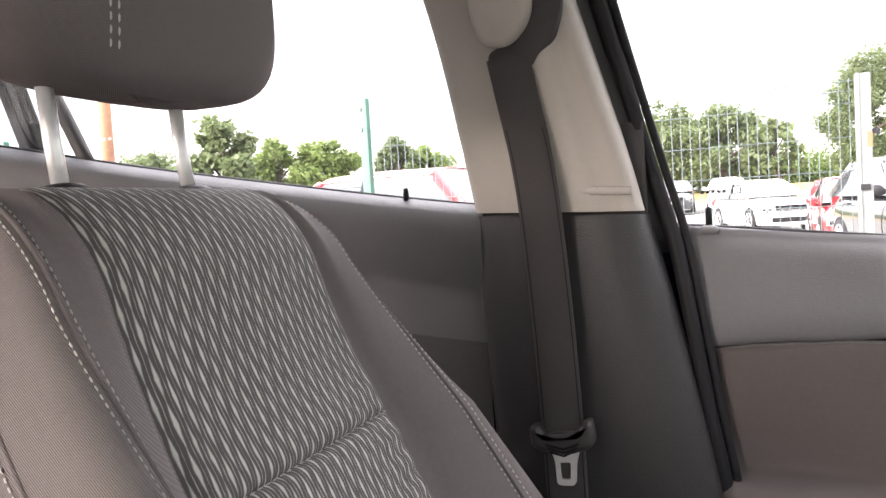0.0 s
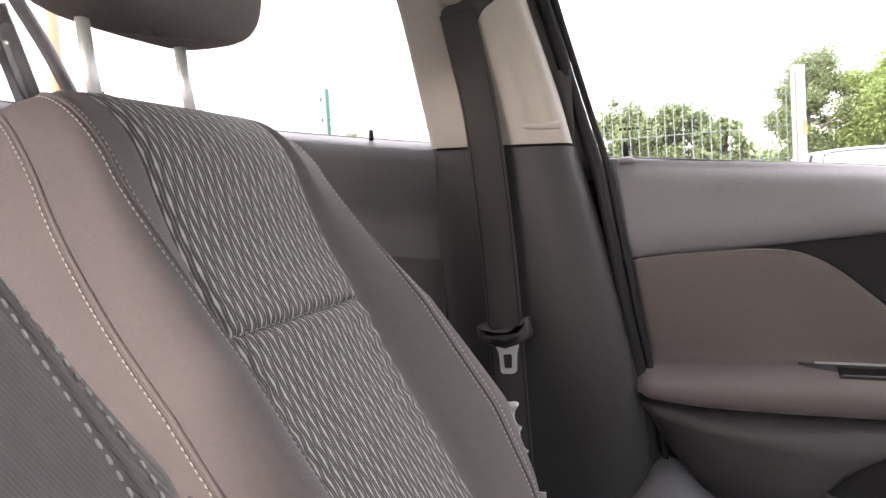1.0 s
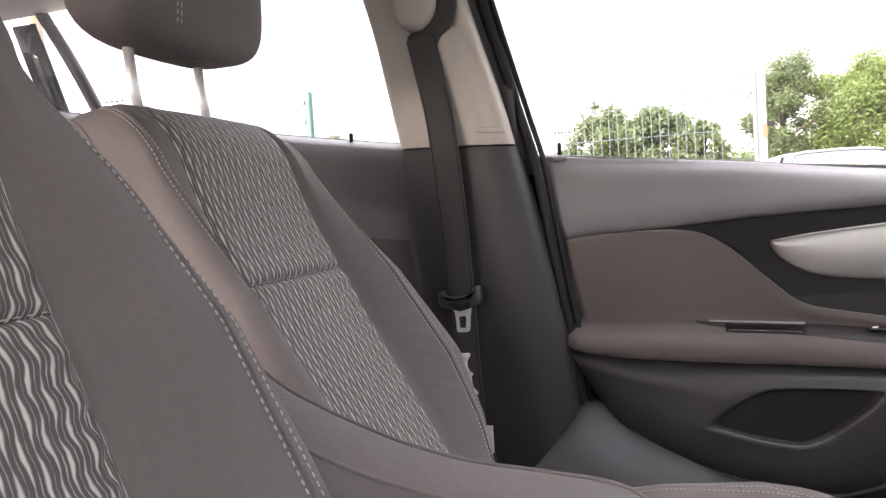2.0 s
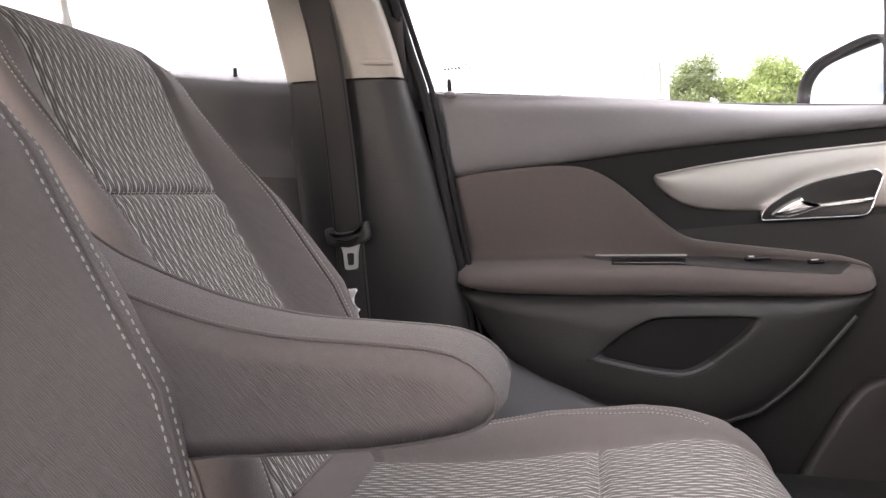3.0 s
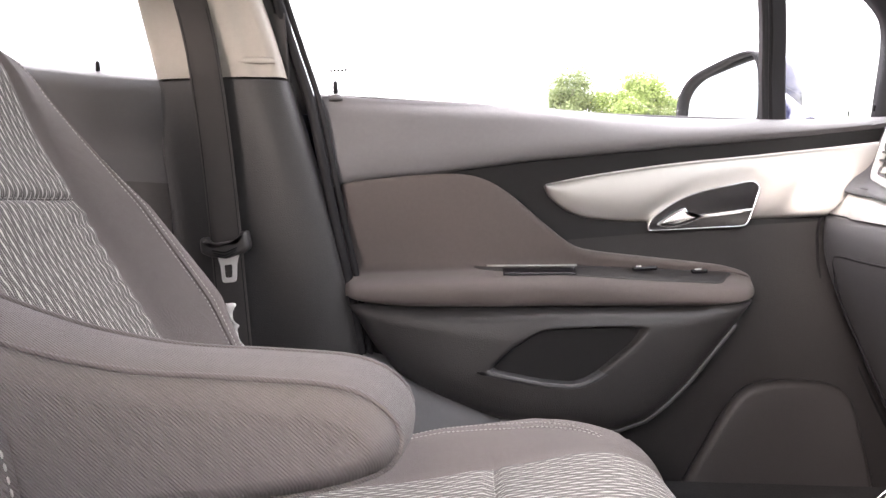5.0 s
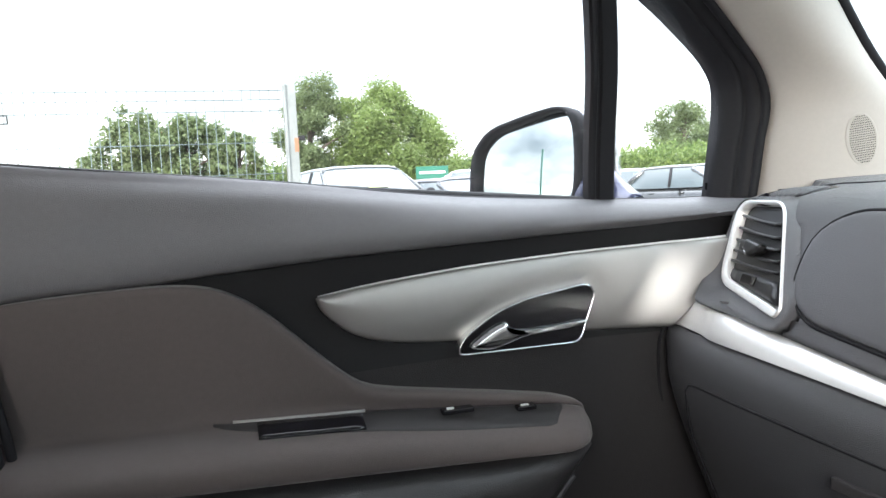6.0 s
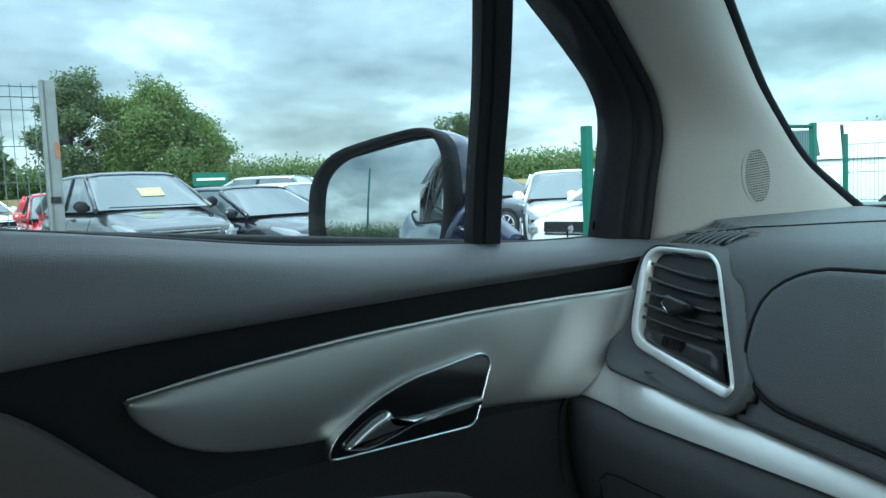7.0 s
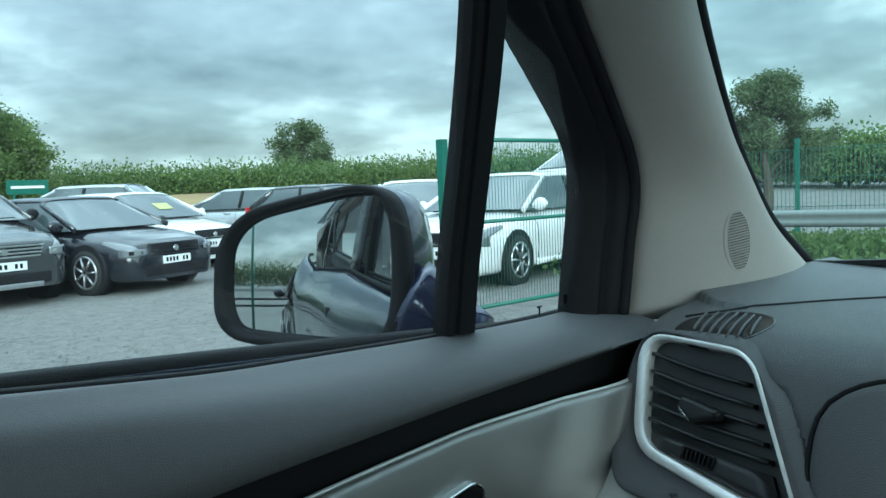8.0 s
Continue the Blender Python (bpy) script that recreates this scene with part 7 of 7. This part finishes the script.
rows = [[(*(lerp(ra, rb, u) + np.array((dx, 0))), 0.70 + dz) for dx, dz in ((0.0, 0.12), (-0.05, 0.09), (-0.05, 0.05), (0.0, 0.015), (-0.05, -0.02), (-0.05, -0.06), (0.0, -0.09))] for u in np.linspace(0, 1, 12)]
part("beam", sheet(rows), GALV, rail, "galvanised beam", thick=0.004)
for i in range(6):
    q = lerp(ra, rb, i / 5)
    part("rail_post", block((0.06, 0.10, 0.7), (q[0] + 0.06, q[1], 0.35), 0.005), GALV, rail)
    part("stay", tube([(q[0] + 0.06, q[1] + 0.05, 0.55), (q[0] + 0.06, q[1] + 0.75, 0.02)], 0.02, 6), GALV, rail)
lamp_post = tagged(part("post", tube([(-8.3, 1.75, 0), (-8.3, 1.75, 3.0)], [0.036, 0.034], 10), GREEN), "slim dark green steel post behind the car", "post")
pole = tagged(part("post", tube([(-8.7, 9.0, 0), (-8.7, 9.0, 5.0)], 0.09, 12), RUST), "rusty brown steel post behind the yard", "post")
sign = thing("sign_board", "small dark green sign board far across the yard", "sign")
part("board", block((1.5, 0.05, 0.55), (9.9, 33.0, 2.05), 0.01), GREEN, sign)
part("board_bar", block((1.2, 0.02, 0.10), (9.9, 32.96, 2.05)), WHITE, sign)
part("leg", block((0.08, 0.08, 2.0), (9.4, 33.03, 1.0)), GREEN, sign)
part("leg", block((0.08, 0.08, 2.0), (10.4, 33.03, 1.0)), GREEN, sign)


# ---- plants ----
def leaf_cloud(centres, count, size, seed, squash=0.85):
    """Many small leaves strewn loosely through clumps, given as (x, y, z, radius); thin towards the rim of each."""
    rng = np.random.default_rng(seed)
    w = np.array([c[3] ** 2 for c in centres])
    pick = rng.choice(len(centres), count, p=w / w.sum())
    c = np.array(centres)[pick]
    v = np.clip(rng.normal(size=(count, 3)), -2.2, 2.2)
    p = c[:, :3] + v * c[:, 3:4] * 0.52 * np.array((1, 1, squash))
    a = rng.normal(size=(count, 3)) * np.array((1, 1, 0.7))
    a /= np.linalg.norm(a, axis=1)[:, None]
    b = np.cross(a, rng.normal(size=(count, 3)))
    b /= np.linalg.norm(b, axis=1)[:, None] + 1e-9
    s = size * rng.uniform(0.45, 1.3, count)[:, None]
    vs = np.stack([p - a * s, p + b * s * 0.55, p + a * s, p - b * s * 0.55], 1).reshape(-1, 3)
    me = bpy.data.meshes.new("leaves")
    me.from_pydata(vs.tolist(), [], np.arange(count * 4).reshape(-1, 4).tolist())
    return me


def tree(label, x, y, h, r, mat, seed, trunk=0.35, count=5200, bare=0.22, size=0.24, clumps=34):
    """A trunk that forks into limbs; each limb carries a lobe of the crown, made of loose clumps of leaves."""
    rng = random.Random(seed)
    t = thing("tree", label, "tree")
    z0 = ground_z(x, y) - 0.05
    stem = spline([(x, y, z0), (x + 0.1, y, z0 + 0.2 * h), (x - 0.1 + rng.uniform(-0.3, 0.3), y + 0.1, z0 + 0.5 * h), (x + rng.uniform(-0.4, 0.4), y, z0 + 0.85 * h)], 14)
    bm = tube(stem, np.linspace(trunk, trunk * 0.15, 14), 9)
    cs = []
    lobes = 11
    for k in range(lobes):
        f = (k + rng.uniform(0.2, 0.8)) / lobes
        a = k * 2.4 + rng.uniform(-0.5, 0.5)
        reach = r * (math.sin(math.pi * lerp(0.25, 0.97, f)) ** 0.7) * rng.uniform(0.42, 0.72)
        c = np.array((x + reach * math.cos(a), y + reach * math.sin(a), z0 + h * lerp(bare + 0.12, 0.86, f)))
        big = r * rng.uniform(0.30, 0.46)
        s = stem[min(13, int(lerp(3, 12, f * 0.8)))]
        add(bm, tube(spline([s, lerp(np.array(s), c, 0.5) + np.array((0, 0, 0.15)), c], 8), np.linspace(trunk * 0.34, trunk * 0.07, 8), 5))
        for _ in range(max(4, clumps // lobes)):
            d = np.array([rng.gauss(0, 1) for _ in range(3)])
            d /= np.linalg.norm(d)
            q = c + d * big * rng.uniform(0.35, 1.0) * np.array((1, 1, 0.8))
            q[2] = max(q[2], z0 + h * bare)
            cs.append((*q, r * rng.uniform(0.10, 0.21)))
            if rng.random() < 0.3:
                add(bm, tube([c, lerp(c, q, 0.6), q], [trunk * 0.06, trunk * 0.04, trunk * 0.015], 4))
    part("trunk", bm, BARK, t)
    crown = new("crown", leaf_cloud(cs, count, size, seed))
    crown.data.materials.append(mat)
    crown.parent = t
    return t


tree("tall dull green tree with an airy crown", 5.9, 40.5, 7.0, 2.9, LEAF_B, 1, 0.3, 26000, 0.12, 0.085, 90)
tree("broad bright green rounded tree", 9.6, 39.2, 6.1, 3.6, LEAF_A, 2, 0.35, 70000, 0.08, 0.085, 200)
tree("dark green tree beside the field", -0.5, 47.0, 5.6, 3.0, LEAF_B, 3, 0.3, 16000, 0.12, 0.14, 100)
tree("dark green tree beside the field", -3.4, 48.0, 6.0, 3.2, LEAF_B, 4, 0.3, 16000, 0.1, 0.14, 100)
tree("thin airy tree beside the field", 2.2, 46.0, 4.9, 1.8, LEAF_B, 5, 0.2, 2200, 0.15, 0.2, 22)
tree("small rounded tree above the hedge", 34.5, 49.7, 6.0, 3.3, LEAF_B, 6, 0.3, 14000, 0.15, 0.12, 90)
tree("green tree beyond the road fence", 24.0, 10.2, 4.6, 1.9, LEAF_B, 7, 0.18, 42000, 0.16, 0.05, 150)
for i, (x, y, h, r) in enumerate(((-19.5, 26.1, 5.6, 2.0), (-21.3, 33.4, 5.0, 2.3), (-27.0, 30.5, 4.4, 3.2), (-22.6, 41.0, 5.0, 2.4), (-17.5, 38.9, 5.3, 1.7), (-17.4, 42.4, 4.6, 2.6))):
    tree("rounded green tree in the distance", x, y, h, r, LEAF_A if i % 2 else LEAF_B, 20 + i, 0.25, 13000, 0.06, 0.14, 80)


def hedge_row(name, label, points, height, width, count, seed, mat, size):
    rng = np.random.default_rng(seed)
    line = resample(points, count)
    p = line + rng.normal(size=(count, 2)) * width * 0.35
    top = height * (0.8 + 0.2 * np.sin(np.arange(count) * 0.011) * np.sin(np.arange(count) * 0.0037 + 1) + 0.12 * rng.normal(size=count))
    z = np.array([ground_z(a, b) for a, b in p]) + top * rng.uniform(0.05, 1.0, count) ** 0.55
    a = rng.normal(size=(count, 3)) * np.array((1, 1, 1.6))
    a /= np.linalg.norm(a, axis=1)[:, None]
    b = np.cross(a, rng.normal(size=(count, 3)))
    b /= np.linalg.norm(b, axis=1)[:, None]
    c = np.column_stack([p, z])
    s = size * rng.uniform(0.5, 1.4, count)[:, None]
    vs = np.stack([c - a * s, c + b * s * 0.6, c + a * s, c - b * s * 0.6], 1).reshape(-1, 3)
    me = bpy.data.meshes.new(name)
    me.from_pydata(vs.tolist(), [], np.arange(count * 4).reshape(-1, 4).tolist())
    me.materials.append(mat)
    return tagged(new(name, me), label, "hedge", kind="stuff")


hedge_row("hedge", "long uneven green field hedge", [(-40, 40), (-15, 50), (0, 52), (14, 50), (30, 46), (40, 36), (42, 22), (36, 8), (34, -6)], 2.6, 2.6, 170000, 5, LEAF_H, 0.10)
hedge_row("hedge", "low dark hedge bottom", [(-42, 42), (-15, 52), (0, 54), (14, 52), (31, 48), (41, 37), (43, 22), (37, 8), (35, -6)], 1.9, 1.2, 34000, 8, LEAF_B, 0.28)
rows = []
for u in np.linspace(0, 1, 40):
    q = np.array([(-40, 36), (-15, 46), (0, 47.5), (14, 46), (28, 42), (36, 34)], float)
    c = resample(q, 40)[int(round(u * 39))]
    n = c / np.linalg.norm(c)
    rows.append([(*(c + n * w), ground_z(*(c + n * w)) + h) for w, h in ((-5, 0.004), (-3, 0.25), (-1, 0.5), (1, 0.65), (3, 0.7))])
tagged(part("field_strip", sheet(rows), STRAW), "dry straw-coloured grass strip before the hedge", "grass", kind="stuff")
verge = hedge_row("verge_grass", "rough green verge grass", [(10.6, 9.0), (12.4, 3.0), (13.2, -5.0)], 0.34, 2.4, 70000, 9, GRASS, 0.045)
tagged(verge, "", "grass")
hedge_row("back_hedge", "dark green hedge behind the car park", [(-46, -10), (-40, 12), (-30, 30)], 2.7, 2.0, 40000, 11, LEAF_B, 0.10)
rail = thing("yard_rail", "low dark steel rail along the yard", "rail")
for z in (0.35, 0.62):
    part("rail_bar", tube([(-16, 0.4, z), (-15.5, 8, z), (-15, 14, z)], 0.045, 8), RUBBER, rail)
for k in range(6):
    part("post", block((0.09, 0.09, 0.75), (-16 + 0.074 * (0.4 + k * 2.7), 0.4 + k * 2.7, 0.37), 0.01), RUBBER, rail)
